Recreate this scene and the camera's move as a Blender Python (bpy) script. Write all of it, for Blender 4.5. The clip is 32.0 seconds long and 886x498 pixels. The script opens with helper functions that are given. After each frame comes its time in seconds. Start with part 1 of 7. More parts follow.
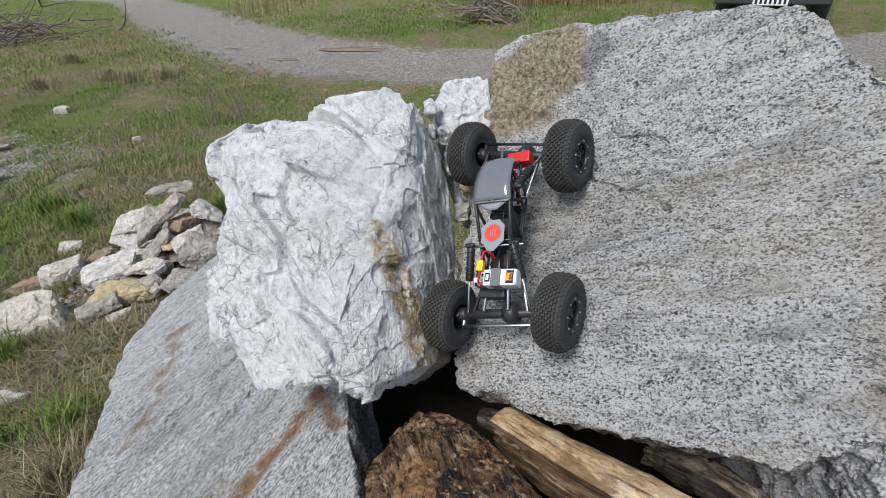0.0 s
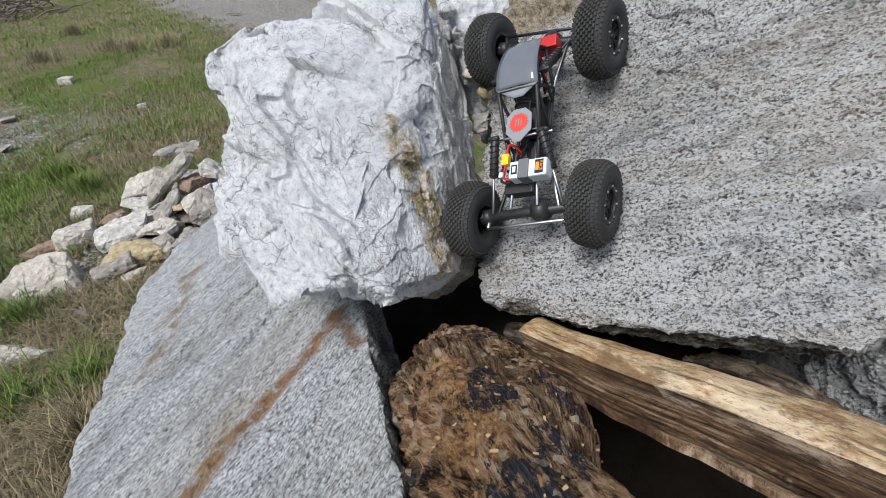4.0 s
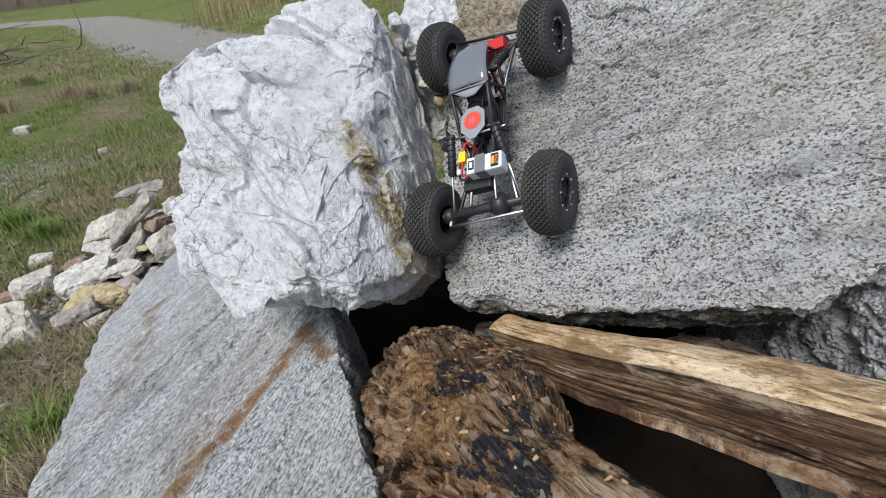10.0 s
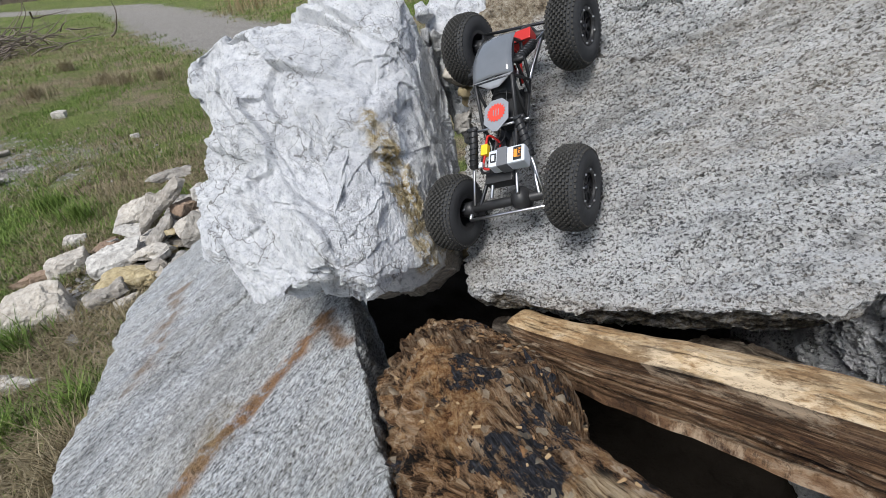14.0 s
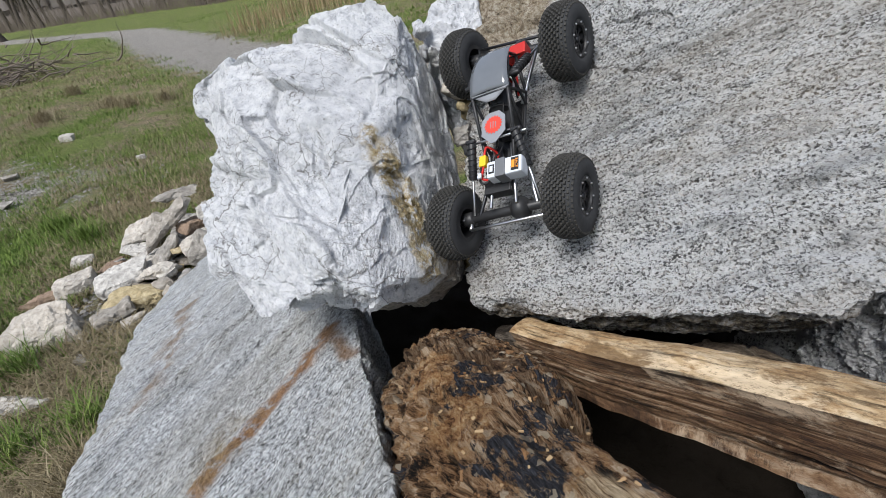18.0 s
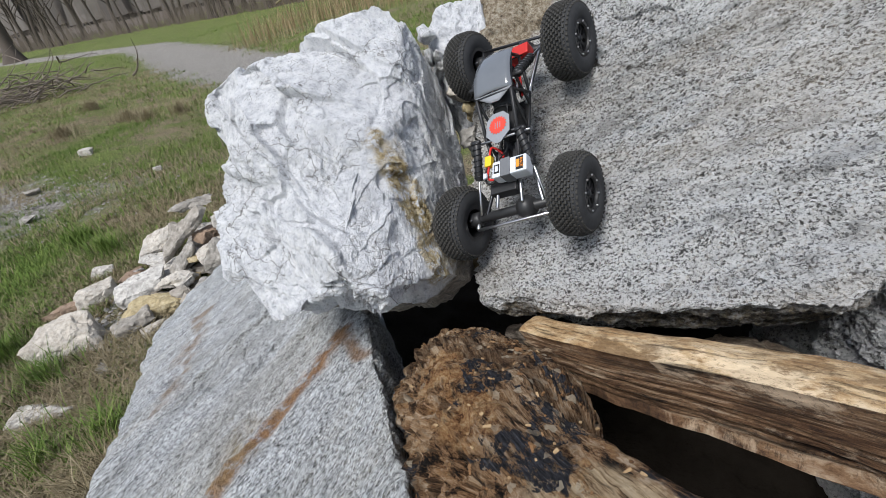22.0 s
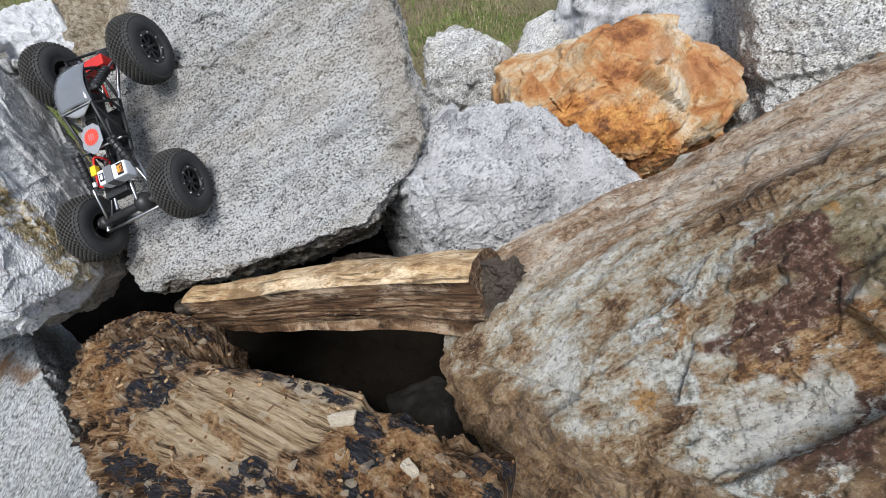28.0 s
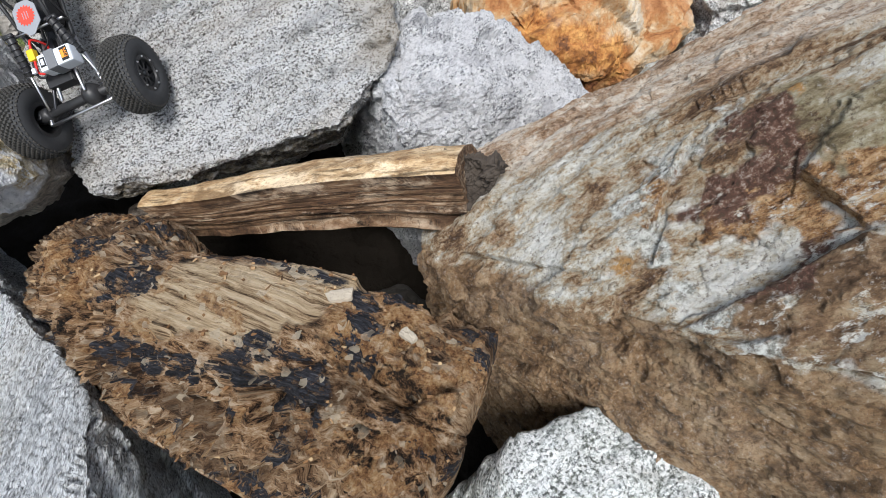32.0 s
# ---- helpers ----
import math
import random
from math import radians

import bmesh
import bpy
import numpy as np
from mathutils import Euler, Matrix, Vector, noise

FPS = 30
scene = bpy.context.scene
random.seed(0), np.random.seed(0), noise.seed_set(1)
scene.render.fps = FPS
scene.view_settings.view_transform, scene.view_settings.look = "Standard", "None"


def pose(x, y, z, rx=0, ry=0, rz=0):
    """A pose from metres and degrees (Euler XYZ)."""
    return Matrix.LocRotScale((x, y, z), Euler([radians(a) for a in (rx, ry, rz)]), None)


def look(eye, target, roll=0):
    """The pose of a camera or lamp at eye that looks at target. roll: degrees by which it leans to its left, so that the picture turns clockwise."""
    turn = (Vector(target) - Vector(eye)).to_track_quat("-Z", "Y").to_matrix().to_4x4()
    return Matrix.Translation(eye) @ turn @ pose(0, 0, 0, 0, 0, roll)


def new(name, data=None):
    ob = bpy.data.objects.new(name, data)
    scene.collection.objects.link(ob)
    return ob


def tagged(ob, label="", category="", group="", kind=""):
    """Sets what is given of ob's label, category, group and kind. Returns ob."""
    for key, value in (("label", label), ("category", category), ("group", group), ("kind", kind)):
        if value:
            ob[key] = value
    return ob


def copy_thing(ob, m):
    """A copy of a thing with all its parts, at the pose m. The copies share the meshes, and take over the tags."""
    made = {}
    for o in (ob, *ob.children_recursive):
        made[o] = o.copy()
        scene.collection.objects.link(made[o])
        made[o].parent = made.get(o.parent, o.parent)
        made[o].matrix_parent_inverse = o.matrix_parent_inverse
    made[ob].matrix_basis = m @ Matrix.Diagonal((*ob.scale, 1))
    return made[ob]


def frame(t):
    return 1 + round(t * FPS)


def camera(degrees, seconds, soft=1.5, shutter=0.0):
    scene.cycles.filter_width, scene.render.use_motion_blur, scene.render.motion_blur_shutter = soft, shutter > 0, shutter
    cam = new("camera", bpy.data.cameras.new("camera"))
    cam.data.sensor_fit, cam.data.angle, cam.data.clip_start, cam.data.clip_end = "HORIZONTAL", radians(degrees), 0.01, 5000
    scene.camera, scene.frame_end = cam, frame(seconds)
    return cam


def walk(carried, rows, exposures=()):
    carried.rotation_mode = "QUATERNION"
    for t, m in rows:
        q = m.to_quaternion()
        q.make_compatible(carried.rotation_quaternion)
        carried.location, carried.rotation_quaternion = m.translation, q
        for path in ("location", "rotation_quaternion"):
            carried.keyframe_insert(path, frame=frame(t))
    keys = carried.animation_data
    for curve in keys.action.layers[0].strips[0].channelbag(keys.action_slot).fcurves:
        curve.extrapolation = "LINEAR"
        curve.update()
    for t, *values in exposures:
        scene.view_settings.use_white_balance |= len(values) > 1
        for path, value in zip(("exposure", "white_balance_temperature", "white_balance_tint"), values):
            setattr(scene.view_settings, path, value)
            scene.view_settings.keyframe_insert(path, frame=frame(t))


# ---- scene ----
cam = camera(84.25, 32.0, soft=0.25)
# seconds, eye, target, lean
PATH = [
    (0, (0.0054, 0.0374, 1.7154), (-0.1032, 1.7205, 0.6404), -3.47),
    (0.5, (-0.0299, 0.0195, 1.6695), (-0.1802, 1.7304, 0.6447), -4.27),
    (1, (-0.0041, 0.0135, 1.6753), (-0.1499, 1.7429, 0.6812), -5.15),
    (1.5, (-0.0010, 0.0217, 1.6609), (-0.1200, 1.7531, 0.6669), -5.44),
    (2, (0.0002, 0.0257, 1.6540), (-0.1021, 1.7509, 0.6475), -5.69),
    (2.5, (-0.0044, 0.0267, 1.6446), (-0.1125, 1.7312, 0.6041), -6.08),
    (3, (-0.0070, 0.0255, 1.6142), (-0.1327, 1.6885, 0.5103), -6.18),
    (3.5, (-0.0165, 0.0236, 1.5977), (-0.1620, 1.6540, 0.4485), -6.20),
    (4, (-0.0189, 0.0251, 1.5949), (-0.1779, 1.6366, 0.4211), -6.24),
    (4.5, (-0.0205, 0.0254, 1.5914), (-0.1846, 1.6221, 0.3983), -6.38),
    (6.5, (-0.0112, 0.0098, 1.5817), (-0.0825, 1.6553, 0.4471), -6.01),
    (7, (-0.0014, 0.0105, 1.5841), (-0.0244, 1.6780, 0.4801), -6.13),
    (7.5, (0.0017, 0.0048, 1.5644), (0.0124, 1.6784, 0.4695), -6.55),
    (8, (0.0046, -0.0084, 1.5589), (0.0289, 1.6748, 0.4789), -7.27),
    (8.5, (0.0024, -0.0061, 1.5603), (0.0137, 1.6745, 0.4761), -7.53),
    (9, (-0.0019, -0.0017, 1.5585), (-0.0126, 1.6747, 0.4677), -7.61),
    (9.5, (-0.0032, -0.0043, 1.5598), (-0.0328, 1.6760, 0.4756), -7.69),
    (10, (-0.0045, -0.0017, 1.5574), (-0.0566, 1.6773, 0.4718), -7.90),
    (10.5, (-0.0061, -0.0012, 1.5578), (-0.0697, 1.6778, 0.4730), -7.95),
    (11, (-0.0022, -0.0013, 1.5580), (-0.0712, 1.6788, 0.4752), -7.98),
    (11.5, (-0.0022, -0.0014, 1.5585), (-0.0750, 1.6777, 0.4743), -8.04),
    (12, (-0.0016, -0.0001, 1.5579), (-0.0829, 1.6788, 0.4742), -7.96),
    (12.5, (-0.0037, 0.0000, 1.5588), (-0.1145, 1.6722, 0.4672), -8.10),
    (13, (0.0000, 0.0000, 1.5600), (-0.1401, 1.6632, 0.4581), -8.55),
    (13.5, (0.0011, 0.0023, 1.5566), (-0.1459, 1.6615, 0.4497), -8.33),
    (14, (-0.0017, 0.0016, 1.5560), (-0.1428, 1.6646, 0.4538), -7.90),
    (14.5, (-0.0022, -0.0024, 1.5550), (-0.1394, 1.6708, 0.4680), -7.83),
    (15, (0.0001, -0.0057, 1.5587), (-0.1424, 1.6761, 0.4858), -8.10),
    (15.5, (-0.0018, -0.0088, 1.5615), (-0.1483, 1.6816, 0.5027), -8.08),
    (17.5, (0.0031, -0.0113, 1.5558), (-0.1447, 1.6831, 0.5036), -9.15),
    (18, (0.0035, -0.0111, 1.5577), (-0.1503, 1.6818, 0.5040), -9.31),
    (18.5, (0.0070, -0.0096, 1.5547), (-0.1521, 1.6749, 0.4883), -9.70),
    (19, (0.0085, -0.0057, 1.5502), (-0.1484, 1.6691, 0.4684), -9.93),
    (19.5, (0.0115, -0.0045, 1.5486), (-0.1475, 1.6687, 0.4646), -10.14),
    (20, (0.0096, -0.0062, 1.5528), (-0.1569, 1.6720, 0.4776), -10.37),
    (20.5, (0.0094, -0.0102, 1.5538), (-0.1682, 1.6731, 0.4886), -10.54),
    (21, (0.0090, -0.0148, 1.5538), (-0.1736, 1.6716, 0.4942), -10.74),
    (21.5, (0.0132, -0.0172, 1.5526), (-0.1776, 1.6740, 0.5022), -11.13),
    (22, (0.0118, -0.0208, 1.5566), (-0.1939, 1.6797, 0.5241), -11.50),
    (22.5, (0.0108, -0.0201, 1.5593), (-0.2080, 1.6888, 0.5436), -11.69),
    (23, (0.0120, -0.0206, 1.5608), (-0.2037, 1.6927, 0.5517), -11.86),
    (23.5, (0.0163, -0.0197, 1.5591), (-0.1551, 1.7069, 0.5644), -11.87),
    (24, (0.0302, -0.0267, 1.5644), (-0.0594, 1.6935, 0.5481), -10.86),
    (24.5, (0.0556, -0.0368, 1.5878), (0.0799, 1.6262, 0.4770), -8.76),
    (25, (0.1059, -0.0736, 1.6147), (0.2607, 1.5267, 0.4251), -6.08),
    (25.5, (0.1450, -0.1421, 1.6502), (0.3708, 1.4239, 0.4268), -5.93),
    (26, (0.1733, -0.1678, 1.7050), (0.4509, 1.3771, 0.4656), -6.87),
    (26.5, (0.1717, -0.1923, 1.6751), (0.5600, 1.2976, 0.3987), -7.01),
    (28.5, (0.1997, -0.2488, 1.6710), (0.8768, 1.0680, 0.3266), -7.83),
    (29, (0.1923, -0.2494, 1.6734), (0.8420, 1.0865, 0.3343), -8.80),
    (29.5, (0.1865, -0.2446, 1.6764), (0.8121, 1.1170, 0.3517), -9.50),
    (30, (0.1835, -0.2436, 1.6746), (0.8090, 1.1095, 0.3413), -9.37),
    (30.5, (0.1806, -0.2397, 1.6513), (0.8326, 1.0537, 0.2722), -8.02),
    (31, (0.1718, -0.2441, 1.6495), (0.8608, 0.9863, 0.2313), -6.25),
    (31.5, (0.1478, -0.2468, 1.6319), (0.8699, 0.8968, 0.1586), -3.28),
    (32, (0.1118, -0.2590, 1.6543), (0.8703, 0.7816, 0.1240), 0.05),
]
walk(cam, [(t, look(eye, target, roll)) for t, eye, target, roll in PATH], exposures=[(0.0, 0.46), (4.5, 0.52), (22.0, 0.52), (26.0, 0.50), (29.0, 0.82), (32.0, 0.86)])

# ---- light ----
SUN_EL, SUN_AZ = 56.0, 212.0
world = bpy.data.worlds.new("overcast")
scene.world = world
world.use_nodes = True
wn = world.node_tree
wn.nodes.clear()
sky = wn.nodes.new("ShaderNodeTexSky")
sky.sky_type, sky.sun_disc = "NISHITA", False
sky.sun_elevation, sky.sun_rotation = radians(SUN_EL), radians(SUN_AZ)
sky.air_density, sky.dust_density, sky.ozone_density = 1.0, 1.0, 1.5
grey = wn.nodes.new("ShaderNodeHueSaturation")
grey.inputs["Saturation"].default_value = 0.62
bg = wn.nodes.new("ShaderNodeBackground")
bg.inputs["Strength"].default_value = 0.11
wo = wn.nodes.new("ShaderNodeOutputWorld")
wn.links.new(sky.outputs[0], grey.inputs["Color"])
wn.links.new(grey.outputs[0], bg.inputs[0])
wn.links.new(bg.outputs[0], wo.inputs[0])
sun_data = bpy.data.lights.new("sun", "SUN")
sun_data.energy, sun_data.angle, sun_data.color = 2.7, radians(24), (1.0, 0.99, 0.975)
sun = new("sun", sun_data)
_az = radians(SUN_AZ)
sun.matrix_world = look((-4, -4, 12), Vector((-4, -4, 12)) - Vector((math.sin(_az) * math.cos(radians(SUN_EL)), math.cos(_az) * math.cos(radians(SUN_EL)), math.sin(radians(SUN_EL)))))

# ---- materials ----


class Mat:
    """A small builder for node materials."""

    def __init__(self, name, rough=0.8, metal=0.0, spec=0.4):
        self.m = bpy.data.materials.new(name)
        self.m.use_nodes = True
        self.t = self.m.node_tree
        self.b = self.t.nodes["Principled BSDF"]
        self.b.inputs["Roughness"].default_value = rough
        self.b.inputs["Metallic"].default_value = metal
        self.b.inputs["Specular IOR Level"].default_value = spec
        self.pos = self.t.nodes.new("ShaderNodeNewGeometry").outputs["Position"]

    def n(self, kind, **sets):
        node = self.t.nodes.new(kind)
        for k, v in sets.items():
            if k == "ins":
                for a, b in v.items():
                    self.put(node.inputs[a], b)
        return node

    def put(self, socket, v):
        if isinstance(v, bpy.types.NodeSocket):
            self.t.links.new(v, socket)
        elif isinstance(v, (tuple, list)) and len(v) == 3 and socket.type == "RGBA":
            socket.default_value = (*v, 1)
        else:
            socket.default_value = v

    def math(self, op, a, b=0.0, c=0.0, clamp=False):
        node = self.t.nodes.new("ShaderNodeMath")
        node.operation, node.use_clamp = op, clamp
        for s, v in zip(node.inputs, (a, b, c)):
            self.put(s, v)
        return node.outputs[0]

    def vec(self, op, a, b=(0, 0, 0)):
        node = self.t.nodes.new("ShaderNodeVectorMath")
        node.operation = op
        self.put(node.inputs[0], a)
        if op == "SCALE":
            self.put(node.inputs["Scale"], b)
        else:
            self.put(node.inputs[1], b)
        return node.outputs["Value"] if op in ("LENGTH", "DOT_PRODUCT", "DISTANCE") else node.outputs[0]

    def scaled(self, stretch, turn=(0, 0, 0), src=None):
        node = self.t.nodes.new("ShaderNodeMapping")
        self.put(node.inputs["Vector"], src or self.pos)
        node.inputs["Rotation"].default_value = [radians(a) for a in turn]
        node.inputs["Scale"].default_value = stretch
        return node.outputs[0]

    def noise(self, scale, detail=4.0, rough=0.55, src=None, warp=0.0):
        node = self.t.nodes.new("ShaderNodeTexNoise")
        self.put(node.inputs["Vector"], src or self.pos)
        node.inputs["Scale"].default_value, node.inputs["Detail"].default_value = scale, detail
        node.inputs["Roughness"].default_value, node.inputs["Distortion"].default_value = rough, warp
        return node.outputs["Fac"]

    def cells(self, scale, src=None, what="Distance", feature="F1", rand=1.0):
        node = self.t.nodes.new("ShaderNodeTexVoronoi")
        node.feature = feature
        self.put(node.inputs["Vector"], src or self.pos)
        node.inputs["Scale"].default_value = scale
        node.inputs["Randomness"].default_value = rand
        return node.outputs[what]

    def basis(self, d1, d2, s1, s2, s3):
        """Texture space with its axes along d1, near d2, and across both."""
        a = Vector(d1).normalized()
        c = a.cross(Vector(d2)).normalized()
        b = c.cross(a)
        node = self.t.nodes.new("ShaderNodeCombineXYZ")
        for i, (v, k) in enumerate(((a, s1), (b, s2), (c, s3))):
            self.t.links.new(self.vec("DOT_PRODUCT", self.pos, tuple(v * k)), node.inputs[i])
        return node.outputs[0]

    def ramp(self, fac, *stops):
        node = self.t.nodes.new("ShaderNodeValToRGB")
        self.put(node.inputs[0], fac)
        e = node.color_ramp.elements
        while len(e) < len(stops):
            e.new(0.5)
        for el, (p, c) in zip(e, stops):
            el.position = p
            el.color = (c, c, c, 1) if isinstance(c, (int, float)) else (*c, 1)
        return node.outputs[0]

    def mix(self, fac, a, b, how="MIX"):
        node = self.t.nodes.new("ShaderNodeMix")
        node.data_type, node.blend_type = "RGBA", how
        self.put(node.inputs[0], fac)
        self.put(node.inputs[6], a)
        self.put(node.inputs[7], b)
        return node.outputs[2]

    def line(self, a, b, reach, soft, wobble=0.0, wscale=12.0):
        """1 near the segment from a to b, 0 away from it."""
        d = (Vector(b) - Vector(a))
        length = d.length
        d.normalize()
        src = self.pos
        if wobble:
            w = self.t.nodes.new("ShaderNodeTexNoise")
            self.put(w.inputs["Vector"], self.pos)
            w.inputs["Scale"].default_value, w.inputs["Detail"].default_value = wscale, 5
            off = self.vec("SCALE", self.vec("SUBTRACT", w.outputs["Color"], (0.5, 0.5, 0.5)), wobble)
            src = self.vec("ADD", self.pos, off)
        rel = self.vec("SUBTRACT", src, tuple(a))
        along = self.math("MINIMUM", self.math("MAXIMUM", self.vec("DOT_PRODUCT", rel, tuple(d)), 0.0), length)
        gap = self.vec("LENGTH", self.vec("SUBTRACT", rel, self.vec("SCALE", tuple(d), along)))
        node = self.t.nodes.new("ShaderNodeMapRange")
        node.interpolation_type = "SMOOTHSTEP"
        self.put(node.inputs["Value"], gap)
        node.inputs["From Min"].default_value, node.inputs["From Max"].default_value = reach + soft, reach
        return node.outputs[0]

    def finish(self, colour, height=None, depth=0.002, rough=None, strength=1.0):
        self.put(self.b.inputs["Base Color"], colour)
        if rough is not None:
            self.put(self.b.inputs["Roughness"], rough)
        if height is not None:
            bump = self.t.nodes.new("ShaderNodeBump")
            bump.inputs["Distance"].default_value, bump.inputs["Strength"].default_value = depth, strength
            self.put(bump.inputs["Height"], height)
            self.t.links.new(bump.outputs[0], self.b.inputs["Normal"])
        return self.m


def plain(name, colour, rough=0.6, metal=0.0, grain=0.12, scale=60.0, bump=0.0, spec=0.4):
    k = Mat(name, rough, metal, spec)
    f = k.noise(scale, 5)
    g = k.noise(scale * 0.13, 3)
    c = k.mix(k.math("MULTIPLY", f, grain), colour, tuple(min(1, x * 1.6 + 0.02) for x in colour))
    c = k.mix(k.math("MULTIPLY", g, grain), c, tuple(x * 0.55 for x in colour))
    return k.finish(c, f if bump else None, bump)


def granite(name, light, mid, dark, warm, grain=200.0, run=(0.9, -0.25, 0.35), face=(0.5, 0.5, 0.7), flow=0.75, warm_amount=0.35, depth=0.005, extra=None, pitted=0.8):
    """Speckled crystalline rock: a mosaic of light and dark grains along its run, streaks of darker mineral, warm
    weathering, shade painted into the pits.
    """
    k = Mat(name, 0.82, 0, 0.3)
    src = k.basis(run, face, flow, 1.0, 1.0)
    long = k.basis(run, face, flow * 0.35, 1.0, 1.0)
    fine = k.noise(grain * 1.5, 2, 0.7, src)
    streak = k.noise(grain * 0.30, 6, 0.80, long)
    cell = k.t.nodes.new("ShaderNodeSeparateColor")
    k.put(cell.inputs[0], k.cells(grain * 1.9, src, "Color"))
    grains = k.math("ADD", k.math("MULTIPLY", fine, 0.58), k.math("ADD", k.math("MULTIPLY", streak, 0.29), k.math("MULTIPLY", cell.outputs[0], 0.13)))
    bright = tuple(min(0.93, x * 1.12) for x in light)
    c = k.ramp(grains, (0.38, tuple(x * 0.35 for x in dark)), (0.425, dark), (0.47, tuple(x * 0.8 for x in mid)), (0.505, mid), (0.535, light), (0.57, bright))
    # rusty and sparkling grains here and there
    c = k.mix(k.ramp(cell.outputs[1], (0.90, 0.0), (0.93, warm_amount)), c, k.mix(0.5, c, warm))
    c = k.mix(k.ramp(cell.outputs[2], (0.93, 0.0), (0.95, 0.75)), c, (0.92, 0.92, 0.91))
    tint = k.noise(22, 6, 0.75, long)
    c = k.mix(k.ramp(tint, (0.40, 0.22), (0.47, 0.0)), c, k.mix(0.5, c, (0.50, 0.56, 0.66)))
    blot = k.noise(16, 8, 0.75, long)
    c = k.mix(k.ramp(blot, (0.50, 0.0), (0.60, 0.42)), c, dark)
    weather = k.noise(6, 7, 0.70, long)
    c = k.mix(k.ramp(weather, (0.47, 0.0), (0.60, warm_amount)), c, k.mix(0.55, c, warm))
    if extra:
        c = extra(k, c)
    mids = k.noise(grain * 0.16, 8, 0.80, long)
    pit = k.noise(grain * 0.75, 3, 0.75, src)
    # relief shade painted as dark colour where the bump sinks into pits
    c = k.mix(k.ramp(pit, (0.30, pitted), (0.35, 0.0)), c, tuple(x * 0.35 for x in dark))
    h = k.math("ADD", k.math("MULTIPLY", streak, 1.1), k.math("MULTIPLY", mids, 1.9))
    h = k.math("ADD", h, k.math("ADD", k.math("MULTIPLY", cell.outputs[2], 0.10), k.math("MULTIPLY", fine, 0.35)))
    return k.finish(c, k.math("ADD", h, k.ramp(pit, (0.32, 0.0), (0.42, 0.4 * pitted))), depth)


def tan_corner(k, c):
    m = k.line((0.03, 1.10, 1.36), (0.15, 1.06, 1.50), 0.085, 0.025, 0.05, 22)
    tan = k.ramp(k.noise(110, 7, 0.78), (0.37, (0.10, 0.07, 0.035)), (0.45, (0.33, 0.245, 0.15)), (0.53, (0.52, 0.43, 0.30)), (0.62, (0.72, 0.66, 0.54)))
    c = k.mix(k.math("MULTIPLY", m, 0.9), c, tan)
    b = k.line((0.196, 0.925, 1.419), (0.257, 1.031, 1.538), 0.016, 0.012, 0.05, 22)
    c = k.mix(k.math("MULTIPLY", b, 0.7), c, k.mix(0.7, c, (0.13, 0.145, 0.165)))
    r = k.line((0.57, 0.60, 1.50), (0.50, 0.40, 1.27), 0.02, 0.06, 0.1, 14)
    c = k.mix(k.math("MULTIPLY", r, 0.45), c, (0.42, 0.345, 0.25))
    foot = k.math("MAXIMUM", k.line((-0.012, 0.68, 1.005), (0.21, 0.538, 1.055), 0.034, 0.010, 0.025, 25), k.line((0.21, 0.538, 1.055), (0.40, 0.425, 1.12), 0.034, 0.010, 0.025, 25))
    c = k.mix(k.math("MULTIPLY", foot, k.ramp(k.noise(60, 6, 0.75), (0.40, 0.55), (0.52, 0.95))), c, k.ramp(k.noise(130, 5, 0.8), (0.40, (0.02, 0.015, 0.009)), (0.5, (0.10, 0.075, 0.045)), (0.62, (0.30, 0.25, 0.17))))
    for a, b2, s in (((0.198, 0.92, 1.41), (0.198, 0.859, 1.374), 0.002), ((0.198, 0.859, 1.374), (0.225, 0.80, 1.352), 0.003), ((0.225, 0.80, 1.352), (0.276, 0.752, 1.357), 0.004), ((0.276, 0.752, 1.357), (0.313, 0.704, 1.351), 0.002), ((0.481, 0.563, 1.377), (0.52, 0.54, 1.385), 0.001)):
        q = k.line(a, b2, s, 0.005, 0.03, 40)
        c = k.mix(k.math("MULTIPLY", q, k.ramp(k.noise(60, 5, 0.7), (0.42, 0.3), (0.52, 0.9))), c, (0.085, 0.07, 0.055))
    return c


def rust_stripes(k, c):
    m = k.line((-0.29, 0.70, 0.957), (-0.43, 0.36, 0.97), 0.008, 0.026, 0.035, 14)
    c = k.mix(k.math("MULTIPLY", m, k.ramp(k.noise(30, 7, 0.72), (0.40, 0.15), (0.52, 0.95))), c, k.ramp(k.noise(60, 6, 0.75), (0.4, (0.20, 0.085, 0.03)), (0.6, (0.40, 0.22, 0.10))))
    m2 = k.line((-0.87, 1.12, 0.76), (-0.70, 0.66, 0.86), 0.012, 0.04, 0.10, 8)
    c = k.mix(k.math("MULTIPLY", m2, k.ramp(k.noise(18, 6), (0.4, 0.0), (0.62, 0.75))), c, (0.28, 0.18, 0.10))
    m3 = k.line((-0.30, 0.70, 0.955), (-0.24, 0.60, 0.985), 0.008, 0.02, 0.04, 20)
    c = k.mix(k.math("MULTIPLY", m3, 0.8), c, (0.25, 0.13, 0.05))
    m4 = k.line((-0.40, 0.50, 0.958), (-0.46, 0.25, 0.98), 0.015, 0.04, 0.07, 12)
    return k.mix(k.math("MULTIPLY", m4, k.ramp(k.noise(15, 6), (0.42, 0.0), (0.65, 0.6))), c, (0.36, 0.27, 0.14))


